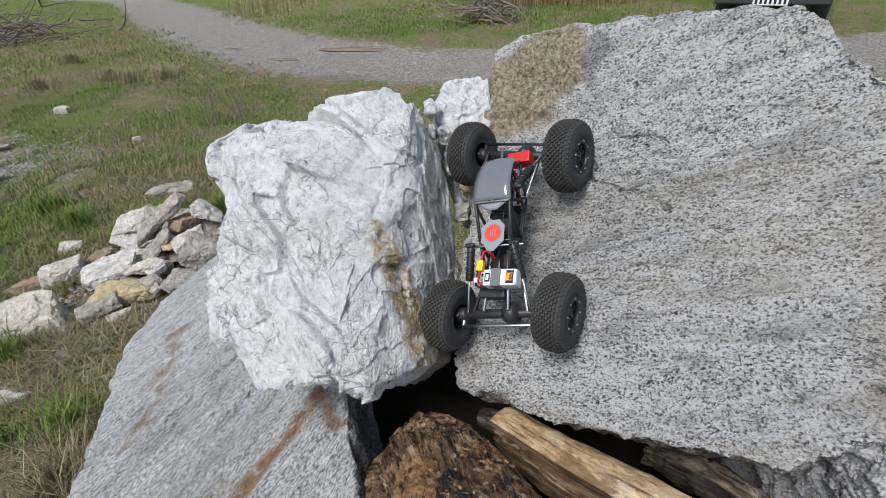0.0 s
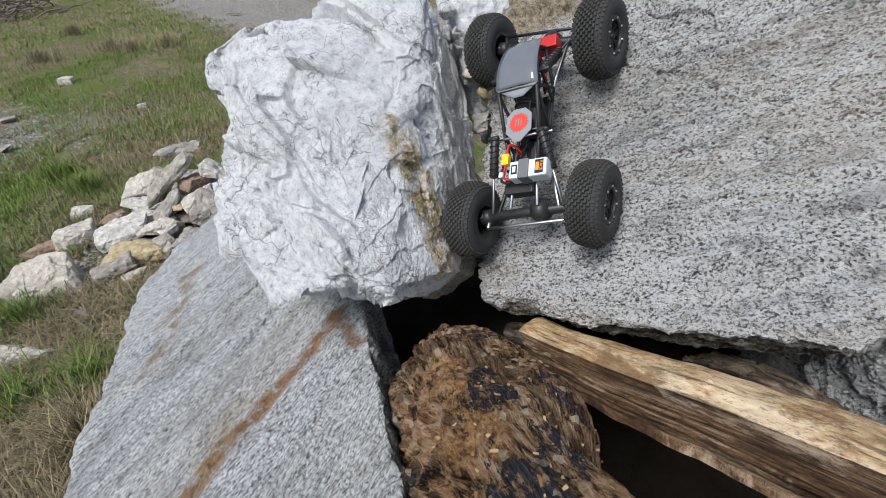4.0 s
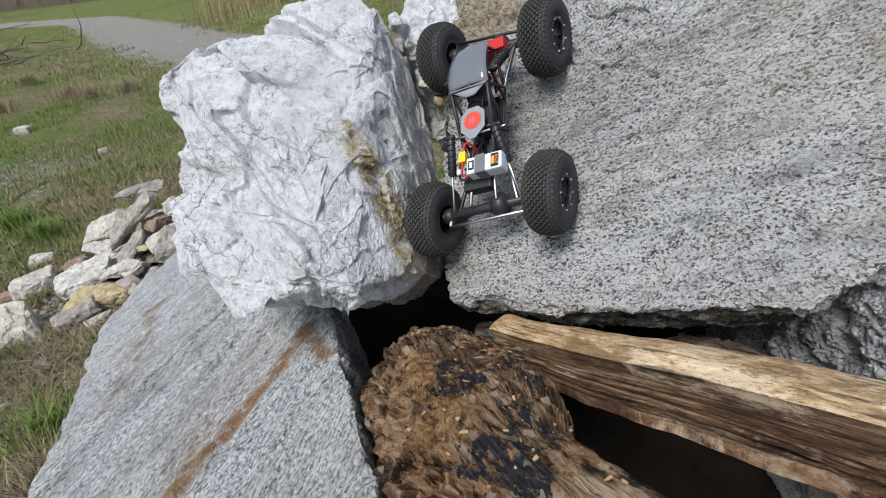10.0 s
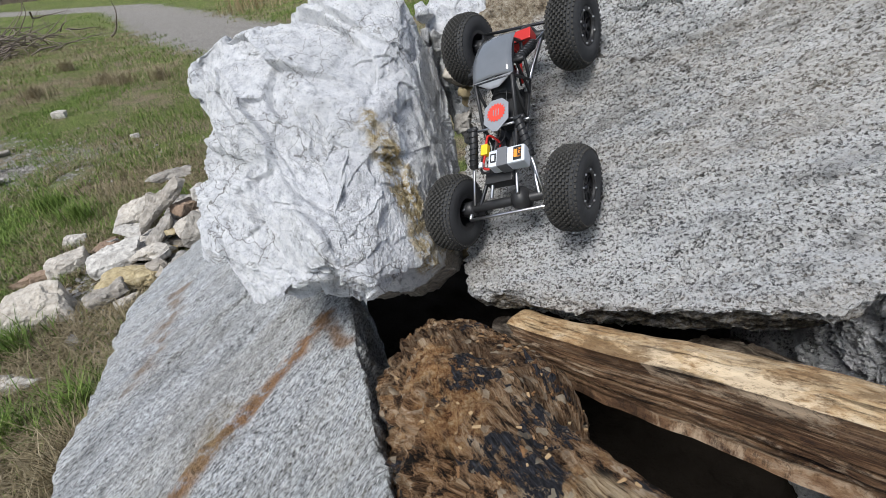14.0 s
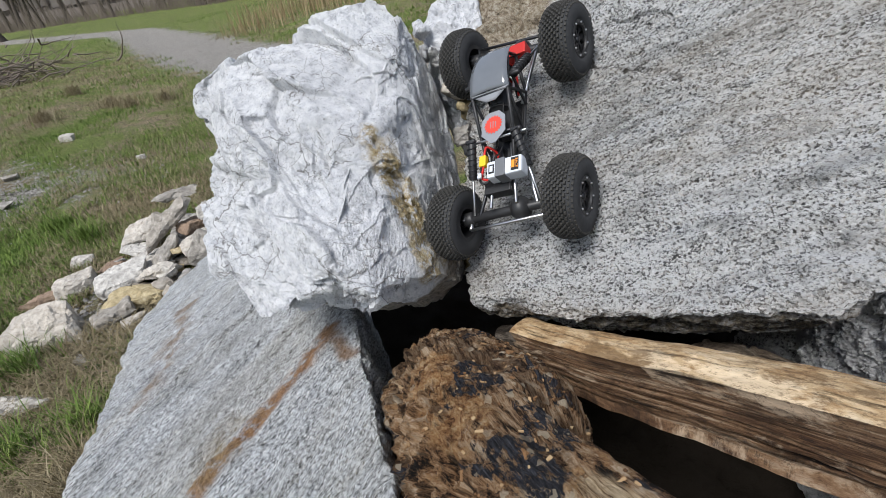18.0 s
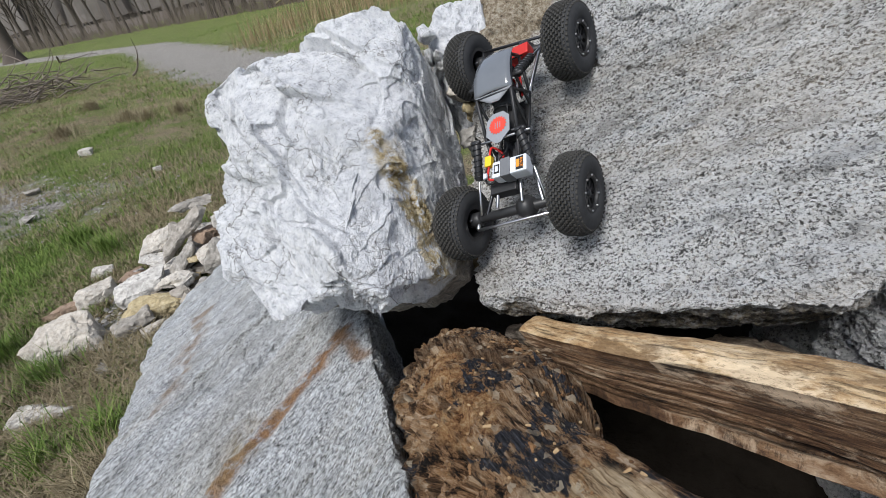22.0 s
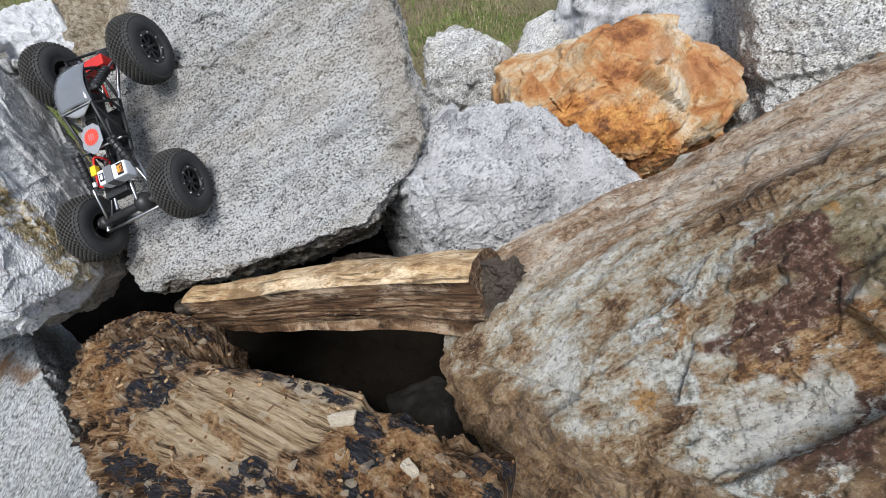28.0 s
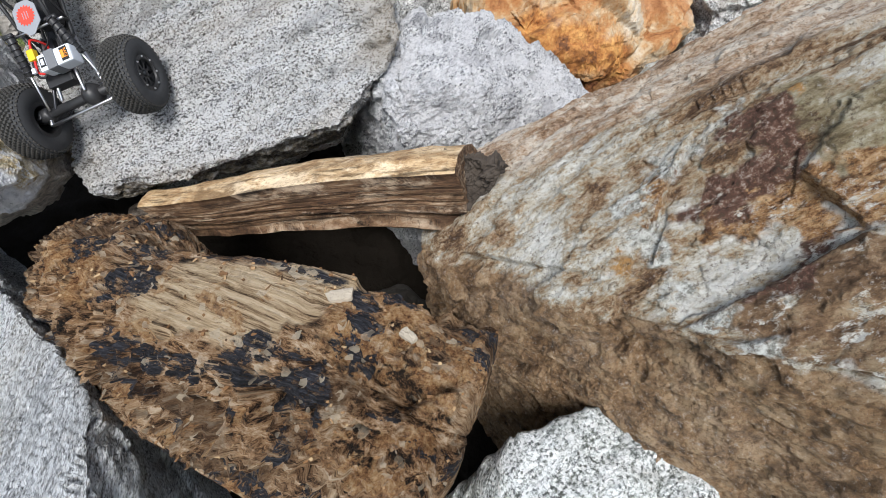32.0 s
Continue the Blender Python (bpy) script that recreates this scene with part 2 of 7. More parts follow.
def quartz(k, c):
    """Pale quartz veins and a lilac-grey film."""
    v = k.noise(7, 9, 0.74, k.scaled((1, 1.6, 1), (20, 30, 0)), 0.4)
    c = k.mix(k.ramp(v, (0.46, 0.0), (0.49, 0.9), (0.54, 0.9), (0.57, 0.0)), c, k.mix(0.75, c, (0.88, 0.88, 0.90)))
    d = k.noise(11, 8, 0.72)
    return k.mix(k.ramp(d, (0.53, 0.0), (0.60, 0.7)), c, k.mix(0.5, c, (0.20, 0.20, 0.22)))


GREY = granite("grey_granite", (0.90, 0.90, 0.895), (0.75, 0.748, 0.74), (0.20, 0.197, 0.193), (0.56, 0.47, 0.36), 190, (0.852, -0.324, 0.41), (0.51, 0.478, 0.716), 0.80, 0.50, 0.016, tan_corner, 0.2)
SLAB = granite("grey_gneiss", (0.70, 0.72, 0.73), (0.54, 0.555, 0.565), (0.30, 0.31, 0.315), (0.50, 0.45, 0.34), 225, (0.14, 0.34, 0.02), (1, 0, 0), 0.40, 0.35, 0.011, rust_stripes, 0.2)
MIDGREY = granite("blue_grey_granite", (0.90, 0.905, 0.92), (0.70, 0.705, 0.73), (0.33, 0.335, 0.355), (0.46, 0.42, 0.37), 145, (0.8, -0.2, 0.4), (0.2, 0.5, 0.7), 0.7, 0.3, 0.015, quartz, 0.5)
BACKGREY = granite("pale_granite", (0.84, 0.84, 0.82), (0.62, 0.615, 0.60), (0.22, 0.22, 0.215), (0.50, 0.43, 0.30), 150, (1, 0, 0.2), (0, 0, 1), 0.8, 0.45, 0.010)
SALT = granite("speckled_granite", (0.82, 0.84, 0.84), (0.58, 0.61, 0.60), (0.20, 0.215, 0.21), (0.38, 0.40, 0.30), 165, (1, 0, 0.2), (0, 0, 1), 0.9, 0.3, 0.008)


def white_rock():
    k = Mat("white_marble_rock", 0.75, 0, 0.3)
    base = k.ramp(k.noise(60, 8, 0.72), (0.35, (0.42, 0.43, 0.455)), (0.42, (0.65, 0.66, 0.69)), (0.49, (0.75, 0.76, 0.785)), (0.57, (0.84, 0.845, 0.86)))
    grey = k.noise(7, 7, 0.68, k.scaled((1, 1, 2.0), (0, 35, 0)), 0.5)
    c = k.mix(k.ramp(grey, (0.52, 0.0), (0.58, 0.30)), base, (0.56, 0.57, 0.59))
    specks = k.noise(190, 4, 0.8)
    c = k.mix(k.ramp(specks, (0.59, 0.0), (0.65, 0.6)), c, (0.22, 0.215, 0.21))
    for sc, w, amt, st in ((7.5, 0.009, 0.95, (1, 1, 1.6)), (17.0, 0.014, 0.85, (1.4, 1, 1)), (34.0, 0.020, 0.6, (1, 1.3, 1))):
        src = k.scaled(st, (25, 40, 10))
        wob = k.t.nodes.new("ShaderNodeTexNoise")
        k.put(wob.inputs["Vector"], k.pos)
        wob.inputs["Scale"].default_value, wob.inputs["Detail"].default_value = 14, 4
        src = k.vec("ADD", src, k.vec("SCALE", wob.outputs["Color"], 0.09))
        d = k.cells(sc, src, "Distance", "DISTANCE_TO_EDGE")
        keep = k.ramp(k.noise(9.0, 4), (0.49, 0.0), (0.53, amt))
        c = k.mix(k.math("MULTIPLY", k.ramp(d, (0.0, 1.0), (w, 0.0)), keep), c, (0.16, 0.15, 0.14))
    # fine cracks
    for a, b in (((-0.216, 0.684, 1.345), (-0.208, 0.632, 1.315)), ((-0.092, 0.742, 1.317), (-0.071, 0.747, 1.282)), ((-0.149, 0.554, 1.245), (-0.132, 0.519, 1.204)), ((-0.13, 0.572, 1.24), (-0.102, 0.542, 1.169)), ((-0.118, 0.575, 1.235), (-0.09, 0.555, 1.165)), ((-0.222, 0.749, 1.381), (-0.272, 0.811, 1.415)), ((-0.186, 0.62, 1.30), (-0.149, 0.554, 1.245))):
        m = k.line(a, b, 0.0010, 0.0018, 0.03, 24)
        c = k.mix(k.math("MULTIPLY", m, 0.85), c, (0.10, 0.095, 0.09))
    # bedded side towards the gap, ochre crust along the edge
    side = k.line((-0.02, 0.98, 1.36), (-0.035, 0.62, 1.13), 0.045, 0.05, 0.08, 14)
    bed = k.ramp(k.noise(46, 7, 0.72, k.scaled((3, 1, 0.6), (0, 20, 0))), (0.36, (0.36, 0.345, 0.32)), (0.48, (0.60, 0.59, 0.57)), (0.62, (0.76, 0.755, 0.74)))
    c = k.mix(k.math("MULTIPLY", side, 0.7), c, bed)
    och = k.ramp(k.noise(90, 6, 0.75), (0.36, (0.13, 0.085, 0.03)), (0.48, (0.40, 0.30, 0.14)), (0.62, (0.62, 0.54, 0.38)))
    for a, b, r in (((-0.130, 0.70, 1.322), (-0.105, 0.68, 1.278), 0.014), ((-0.105, 0.68, 1.278), (-0.078, 0.65, 1.22), 0.020), ((-0.078, 0.65, 1.22), (-0.060, 0.62, 1.15), 0.024), ((-0.055, 0.60, 1.125), (-0.02, 0.72, 1.13), 0.014)):
        m = k.line(a, b, r, 0.025, 0.09, 26)
        c = k.mix(k.math("MULTIPLY", m, k.ramp(k.noise(55, 6, 0.75), (0.42, 0.0), (0.50, 0.92))), c, och)
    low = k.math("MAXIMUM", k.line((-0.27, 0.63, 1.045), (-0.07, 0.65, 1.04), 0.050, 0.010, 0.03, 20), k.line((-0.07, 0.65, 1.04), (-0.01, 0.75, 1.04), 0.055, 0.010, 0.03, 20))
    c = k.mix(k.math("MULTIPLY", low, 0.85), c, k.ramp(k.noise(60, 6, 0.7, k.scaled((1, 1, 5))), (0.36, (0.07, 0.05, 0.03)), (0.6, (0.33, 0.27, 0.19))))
    chip = k.t.nodes.new("ShaderNodeSeparateColor")
    k.put(chip.inputs[0], k.cells(75, k.scaled((1, 1, 1.5), (30, 20, 0)), "Color"))
    h = k.math("ADD", k.math("ADD", k.math("MULTIPLY", k.noise(130, 8, 0.8), 1.0), k.math("MULTIPLY", k.noise(40, 6, 0.75, k.scaled((1, 1, 2.2), (20, 35, 0))), 0.7)), k.math("MULTIPLY", chip.outputs[0], 0.30))
    return k.finish(c, h, 0.0078)


WHITE = white_rock()


def rusty_gneiss():
    k = Mat("rusty_gneiss", 0.78, 0, 0.3)
    src = k.basis((0.068, -0.055, 0.092), (-0.7, 0.25, 0.65), 0.5, 1.0, 1.0)
    band = k.noise(13.0, 11, 0.86, src, 0.1)
    c = k.ramp(band, (0.41, (0.08, 0.042, 0.022)), (0.45, (0.28, 0.165, 0.085)), (0.48, (0.45, 0.325, 0.20)), (0.51, (0.50, 0.44, 0.33)), (0.54, (0.64, 0.61, 0.53)), (0.59, (0.80, 0.79, 0.74)))

    def patch(where, reach, low, high, tone, scale=34, soft=0.006, wob=0.07):
        """A ragged patch along a broken line, with holes in it."""
        m = 0.0
        for a, b in zip(where, where[1:]):
            m = k.math("MAXIMUM", m, k.line(a, b, reach, soft, wob, 26))
        holes = k.ramp(k.noise(scale, 8, 0.78, src), (low, 0.0), (high, 1.0))
        return k.mix(k.math("MULTIPLY", m, holes), c, tone)

    pale = k.ramp(k.noise(110, 6, 0.8), (0.42, (0.26, 0.26, 0.225)), (0.49, (0.58, 0.58, 0.53)), (0.56, (0.80, 0.81, 0.77)))
    rust = k.ramp(k.noise(120, 6, 0.8, src), (0.41, (0.10, 0.042, 0.016)), (0.5, (0.36, 0.19, 0.08)), (0.58, (0.58, 0.38, 0.20)))
    maroon = k.ramp(k.noise(150, 5, 0.75), (0.38, (0.05, 0.026, 0.020)), (0.5, (0.14, 0.068, 0.046)), (0.65, (0.31, 0.19, 0.13)))
    olive = k.ramp(k.noise(90, 6, 0.75, src), (0.38, (0.16, 0.12, 0.06)), (0.5, (0.34, 0.28, 0.17)), (0.64, (0.54, 0.50, 0.38)))
    brown = k.ramp(k.noise(70, 7, 0.75, src), (0.38, (0.10, 0.055, 0.028)), (0.5, (0.27, 0.165, 0.09)), (0.64, (0.46, 0.34, 0.21)))
    c = patch([(0.46, -0.17, 1.36), (0.50, -0.215, 1.41), (0.56, -0.27, 1.48)], 0.032, 0.40, 0.45, rust)
    c = patch([(0.40, -0.24, 1.32), (0.44, -0.27, 1.37), (0.50, -0.31, 1.43)], 0.040, 0.42, 0.46, brown)
    c = patch([(0.545, -0.13, 1.447), (0.524, -0.185, 1.438), (0.57, -0.21, 1.49)], 0.020, 0.38, 0.44, olive)
    c = patch([(0.532, -0.105, 1.42), (0.483, -0.078, 1.352), (0.453, -0.086, 1.319), (0.43, -0.14, 1.31), (0.412, -0.186, 1.31), (0.40, -0.26, 1.33)], 0.016, 0.44, 0.50, pale)
    c = patch([(0.517, -0.135, 1.413), (0.508, -0.160, 1.415), (0.49, -0.165, 1.395), (0.468, -0.138, 1.357)], 0.028, 0.41, 0.44, maroon, 55)
    c = patch([(0.436, -0.207, 1.347), (0.452, -0.221, 1.367), (0.475, -0.228, 1.393)], 0.022, 0.45, 0.48, maroon, 60)
    c = patch([(0.47, -0.09, 1.345), (0.455, -0.12, 1.335)], 0.012, 0.47, 0.51, rust, 50)
    for where, r in (([(0.397, -0.185, 1.295), (0.390, -0.226, 1.30)], 0.010), ([(0.415, -0.125, 1.287), (0.409, -0.138, 1.287)], 0.008), ([(0.50, -0.195, 1.418), (0.477, -0.182, 1.386)], 0.004), ([(0.54, -0.14, 1.44), (0.535, -0.15, 1.443)], 0.008)):
        c = patch(where, r, 0.44, 0.50, (0.50, 0.28, 0.10), 50)
    # smooth brown underside, streaked upper slope
    xyz = k.t.nodes.new("ShaderNodeSeparateXYZ")
    k.put(xyz.inputs[0], k.pos)
    under = k.math("SUBTRACT", 1.180, k.math("ADD", xyz.outputs[2], k.math("MULTIPLY", xyz.outputs[1], 0.5)))
    under = k.math("ADD", under, k.math("MULTIPLY", k.math("SUBTRACT", k.noise(30, 5), 0.5), 0.03))
    low = k.ramp(k.math("ADD", k.math("MULTIPLY", under, 20.0), 0.5), (0.45, 0.0), (0.62, 0.93))
    c = k.mix(low, c, k.ramp(k.noise(40, 8, 0.74), (0.38, (0.08, 0.043, 0.020)), (0.48, (0.27, 0.16, 0.080)), (0.60, (0.45, 0.31, 0.18))))
    up = k.line((0.54, 0.16, 1.20), (0.78, -0.12, 1.50), 0.100, 0.03, 0.06, 12)
    lines = k.noise(30, 11, 0.88, k.basis((0.068, -0.085, 0.092), (-0.2, 0.66, 0.73), 0.32, 1.0, 1.0), 0.1)
    c = k.mix(k.math("MULTIPLY", up, 0.9), c, k.ramp(lines, (0.40, (0.085, 0.042, 0.022)), (0.44, (0.29, 0.165, 0.09)), (0.475, (0.46, 0.305, 0.195)), (0.51, (0.58, 0.45, 0.33)), (0.565, (0.80, 0.73, 0.63))))
    fine = k.noise(150, 6, 0.9)
    c = k.mix(k.ramp(fine, (0.40, 0.8), (0.46, 0.0)), c, (0.12, 0.08, 0.05))
    c = k.mix(k.ramp(fine, (0.56, 0.0), (0.62, 0.4)), c, (0.76, 0.73, 0.67))
    h = k.math("ADD", k.math("MULTIPLY", k.noise(34, 8, 0.72, src), 1.2), k.math("MULTIPLY", k.noise(150, 6, 0.75, src), 0.6))
    return k.finish(c, k.math("ADD", h, k.math("MULTIPLY", fine, 0.6)), 0.011)


BROWN = rusty_gneiss()


def orange_rock():
    k = Mat("orange_sandstone", 0.8, 0, 0.25)
    src = k.scaled((1, 1, 1.3), (20, 15, 0))
    a = k.noise(5, 10, 0.74, src, 0.2)
    c = k.ramp(a, (0.38, (0.16, 0.06, 0.025)), (0.44, (0.36, 0.16, 0.06)), (0.49, (0.40, 0.225, 0.10)), (0.54, (0.45, 0.33, 0.20)), (0.62, (0.50, 0.44, 0.35)))
    m = k.line((0.97, 0.62, 1.03), (1.13, 0.50, 1.02), 0.05, 0.05, 0.12, 10)
    m = k.math("MAXIMUM", m, k.line((1.13, 0.50, 1.02), (1.24, 0.47, 0.95), 0.035, 0.04, 0.12, 10))
    deep = k.ramp(k.noise(26, 7, 0.72), (0.38, (0.10, 0.035, 0.012)), (0.48, (0.33, 0.13, 0.035)), (0.62, (0.56, 0.29, 0.09)))
    c = k.mix(k.math("MULTIPLY", m, 0.95), c, deep)
    m = k.line((1.35, 0.60, 1.10), (1.66, 0.60, 0.98), 0.03, 0.10, 0.14, 9)
    c = k.mix(k.math("MULTIPLY", m, k.ramp(k.noise(9, 6), (0.42, 0.0), (0.56, 0.8))), c, (0.36, 0.18, 0.085))
    c = k.mix(k.ramp(k.noise(140, 6, 0.75), (0.38, 0.5), (0.47, 0.0)), c, (0.2, 0.09, 0.035))
    h = k.math("ADD", k.noise(22, 8, 0.7), k.math("MULTIPLY", k.noise(130, 5, 0.7), 0.4))
    return k.finish(c, h, 0.007)


ORANGE = orange_rock()


def grain_of(k, stretch):
    """Texture space that runs along a log: its own lengthwise and round coordinates."""
    att = k.t.nodes.new("ShaderNodeAttribute")
    att.attribute_name = "along"
    return k.scaled(stretch, (0, 0, 0), att.outputs["Vector"])


def rotten_wood():
    k = Mat("rotten_wood", 0.9, 0, 0.2)
    src = grain_of(k, (1.0, 6.5, 6.5))
    long = grain_of(k, (0.7, 11.0, 11.0))
    soft = grain_of(k, (1.0, 1.4, 1.4))
    fib = k.noise(19, 9, 0.82, src, 0.25)
    c = k.ramp(fib, (0.42, (0.010, 0.007, 0.004)), (0.457, (0.12, 0.066, 0.034)), (0.482, (0.27, 0.155, 0.08)), (0.535, (0.45, 0.30, 0.175)), (0.620, (0.66, 0.53, 0.38)))
    crum = k.noise(34, 9, 0.82, grain_of(k, (1.0, 1.8, 1.8)), 0.3)
    cr = k.ramp(crum, (0.435, (0.010, 0.007, 0.005)), (0.470, (0.11, 0.058, 0.028)), (0.497, (0.28, 0.155, 0.075)), (0.54, (0.44, 0.28, 0.155)), (0.60, (0.66, 0.52, 0.37)))
    loose = k.ramp(k.noise(7, 5, 0.6, soft), (0.44, 0.0), (0.50, 1.0))
    c = k.mix(loose, c, cr)
    tone = k.noise(9, 6, 0.65, soft)
    c = k.mix(k.ramp(tone, (0.42, 0.85), (0.50, 0.0)), c, k.mix(0.7, c, (0.035, 0.018, 0.010)))
    # the open sweep of pale fibres in the middle
    sweep = k.math("MAXIMUM", k.line((0.05, 0.17, 1.20), (0.128, 0.10, 1.20), 0.045, 0.012, 0.05, 20), k.line((0.128, 0.10, 1.20), (0.205, 0.075, 1.20), 0.038, 0.012, 0.05, 20))
    thread = k.noise(17, 8, 0.78, long, 0.15)
    pale = k.ramp(thread, (0.38, (0.05, 0.03, 0.016)), (0.43, (0.28, 0.18, 0.10)), (0.475, (0.52, 0.38, 0.23)), (0.55, (0.66, 0.51, 0.33)), (0.64, (0.74, 0.62, 0.44)))
    c = k.mix(sweep, c, pale)
    # orange crumbling end and brown rot at the other
    crumbs = k.ramp(k.noise(95, 6, 0.78), (0.38, (0.07, 0.025, 0.010)), (0.47, (0.31, 0.155, 0.065)), (0.55, (0.48, 0.29, 0.135)), (0.66, (0.64, 0.48, 0.30)))
    for a, b, r in (((0.20, 0.0, 1.21), (0.245, -0.07, 1.19), 0.030), ((0.235, 0.012, 1.205), (0.27, -0.04, 1.15), 0.018), ((-0.03, 0.30, 1.16), (-0.07, 0.42, 1.11), 0.026)):
        m = k.line(a, b, r, 0.02, 0.08, 30)
        c = k.mix(k.math("MULTIPLY", m, k.ramp(k.noise(30, 6, 0.7), (0.43, 0.0), (0.50, 0.9))), c, crumbs)
    och = k.noise(15, 7, 0.7, soft)
    c = k.mix(k.ramp(och, (0.56, 0.0), (0.59, 0.8)), c, crumbs)
    # charred skin
    coal = k.ramp(k.noise(60, 6, 0.75, src), (0.36, (0.010, 0.010, 0.012)), (0.5, (0.030, 0.030, 0.036)), (0.62, (0.075, 0.077, 0.092)), (0.72, (0.20, 0.20, 0.22)))
    char = k.noise(11, 7, 0.66, soft, 0.3)
    ch = k.ramp(char, (0.555, 0.0), (0.563, 1.0))
    ch = k.math("MULTIPLY", ch, k.math("SUBTRACT", 1.0, sweep))
    for a, b, r in (((0.0, 0.255, 1.19), (0.033, 0.215, 1.20), 0.017), ((-0.012, 0.375, 1.135), (0.004, 0.345, 1.15), 0.013), ((-0.046, 0.206, 1.154), (0.0, 0.13, 1.18), 0.016), ((0.0, 0.13, 1.18), (0.042, 0.077, 1.19), 0.013), ((0.085, 0.054, 1.20), (0.10, 0.05, 1.206), 0.014), ((0.215, 0.045, 1.206), (0.222, 0.03, 1.206), 0.014), ((0.255, 0.025, 1.195), (0.266, 0.016, 1.19), 0.015), ((0.203, 0.012, 1.209), (0.207, 0.0, 1.209), 0.009), ((0.175, -0.03, 1.206), (0.187, -0.036, 1.206), 0.013), ((0.111, -0.005, 1.194), (0.13, -0.02, 1.20), 0.017)):
        ch = k.math("MAXIMUM", ch, k.line(a, b, r, 0.003, 0.035, 45))
    ch = k.math("MAXIMUM", ch, k.math("MAXIMUM", k.line((0.06, 0.24, 1.175), (0.134, 0.165, 1.203), 0.008, 0.006, 0.03, 40), k.line((0.134, 0.165, 1.203), (0.215, 0.07, 1.215), 0.006, 0.006, 0.03, 40)))
    ch = k.math("MULTIPLY", ch, k.ramp(k.noise(60, 7, 0.8, soft), (0.43, 0.0), (0.48, 1.0)))
    c = k.mix(ch, c, coal)
    sp = k.t.nodes.new("ShaderNodeSeparateColor")
    k.put(sp.inputs[0], k.cells(120, None, "Color"))
    c = k.mix(k.math("MULTIPLY", k.ramp(sp.outputs[0], (0.91, 0.0), (0.93, 0.7)), k.ramp(k.noise(12, 4), (0.45, 0.0), (0.55, 1.0))), c, (0.64, 0.54, 0.40))
    h = k.math("ADD", k.math("MULTIPLY", k.mix(sweep, k.mix(loose, fib, crum), thread), 1.6), k.math("MULTIPLY", k.noise(90, 6, 0.78), 0.9))
    return k.finish(c, k.math("ADD", h, k.math("MULTIPLY", ch, 0.35)), 0.012)


ROTTEN = rotten_wood()


def log_wood(name, stops, depth=0.003, stretch=(1.0, 9.0, 9.0), scale=9.0, cracks=0.7, knots=0.5):
    """Wood with its grain along the log: fibres, drying cracks, stains and pale scuffs."""
    k = Mat(name, 0.66, 0, 0.3)
    f = k.noise(scale, 9, 0.76, grain_of(k, stretch), 0.3)
    c = k.ramp(f, *stops)
    b = k.noise(9, 8, 0.72, grain_of(k, (1.0, 2.0, 2.0)), 0.4)
    c = k.mix(k.ramp(b, (0.52, 0.0), (0.58, knots)), c, tuple(x * 0.5 for x in stops[1][1]))
    pale = k.noise(8, 8, 0.72, grain_of(k, (0.8, 2.0, 2.0)))
    c = k.mix(k.ramp(pale, (0.56, 0.0), (0.61, 0.65)), c, tuple(min(1, x * 1.25) for x in stops[-1][1]))
    split = k.noise(11, 7, 0.7, grain_of(k, (0.6, 12.0, 12.0)), 0.2)
    c = k.mix(k.ramp(split, (0.36, cracks), (0.42, 0.0)), c, tuple(x * 0.3 for x in stops[0][1]))
    grit = k.noise(240, 5, 0.85, grain_of(k, (0.35, 1.0, 1.0)))
    c = k.mix(k.ramp(grit, (0.40, 0.6), (0.47, 0.0)), c, tuple(x * 0.8 for x in stops[0][1]))
    h = k.math("ADD", f, k.ramp(split, (0.34, 0.0), (0.44, 0.7)))
    return k.finish(c, k.math("ADD", h, k.math("MULTIPLY", grit, 0.3)), depth)


YELLOW = log_wood("debarked_wood", ((0.34, (0.14, 0.075, 0.036)), (0.43, (0.36, 0.225, 0.11)), (0.52, (0.54, 0.39, 0.225)), (0.64, (0.68, 0.55, 0.38))), 0.005, (1.0, 3.0, 3.0), 14.0, 0.5, 0.75)
SPLIT = log_wood("split_wood", ((0.36, (0.025, 0.013, 0.008)), (0.44, (0.11, 0.056, 0.028)), (0.53, (0.26, 0.155, 0.085)), (0.66, (0.54, 0.42, 0.30))), 0.012, (0.7, 13.0, 13.0), 12.0, 0.9, 0.6)
# dark wood, taken darker still to paint the deep shadow under the granite
DARKWOOD = log_wood("shaded_dark_wood", ((0.36, (0.010, 0.008, 0.006)), (0.50, (0.038, 0.028, 0.020)), (0.62, (0.16, 0.135, 0.11))), 0.006)
BLEACHED = plain("bleached_wood", (0.33, 0.285, 0.22), 0.85, 0, 0.7, 130, 0.001)
PITH = plain("dark_heartwood", (0.045, 0.034, 0.025), 0.85, 0, 0.6, 120, 0.003)
BARK = plain("tree_bark", (0.085, 0.068, 0.055), 0.9, 0, 0.7, 18, 0.01)
TWIG = plain("dead_twigs", (0.19, 0.155, 0.125), 0.9, 0, 0.5, 30)


def field_stone(name, colour, light):
    k = Mat(name, 0.85, 0, 0.25)
    inf = k.t.nodes.new("ShaderNodeObjectInfo").outputs["Random"]
    a = k.noise(30, 6, 0.65)
    c = k.ramp(a, (0.3, tuple(x * 0.55 for x in colour)), (0.5, colour), (0.75, light))
    c = k.mix(k.math("MULTIPLY", inf, 0.35), c, (0.42, 0.33, 0.22))
    c = k.mix(k.ramp(k.noise(9, 4), (0.5, 0.0), (0.7, 0.5)), c, tuple(x * 0.5 for x in colour))
    return k.finish(c, k.noise(40, 6, 0.65), 0.006)


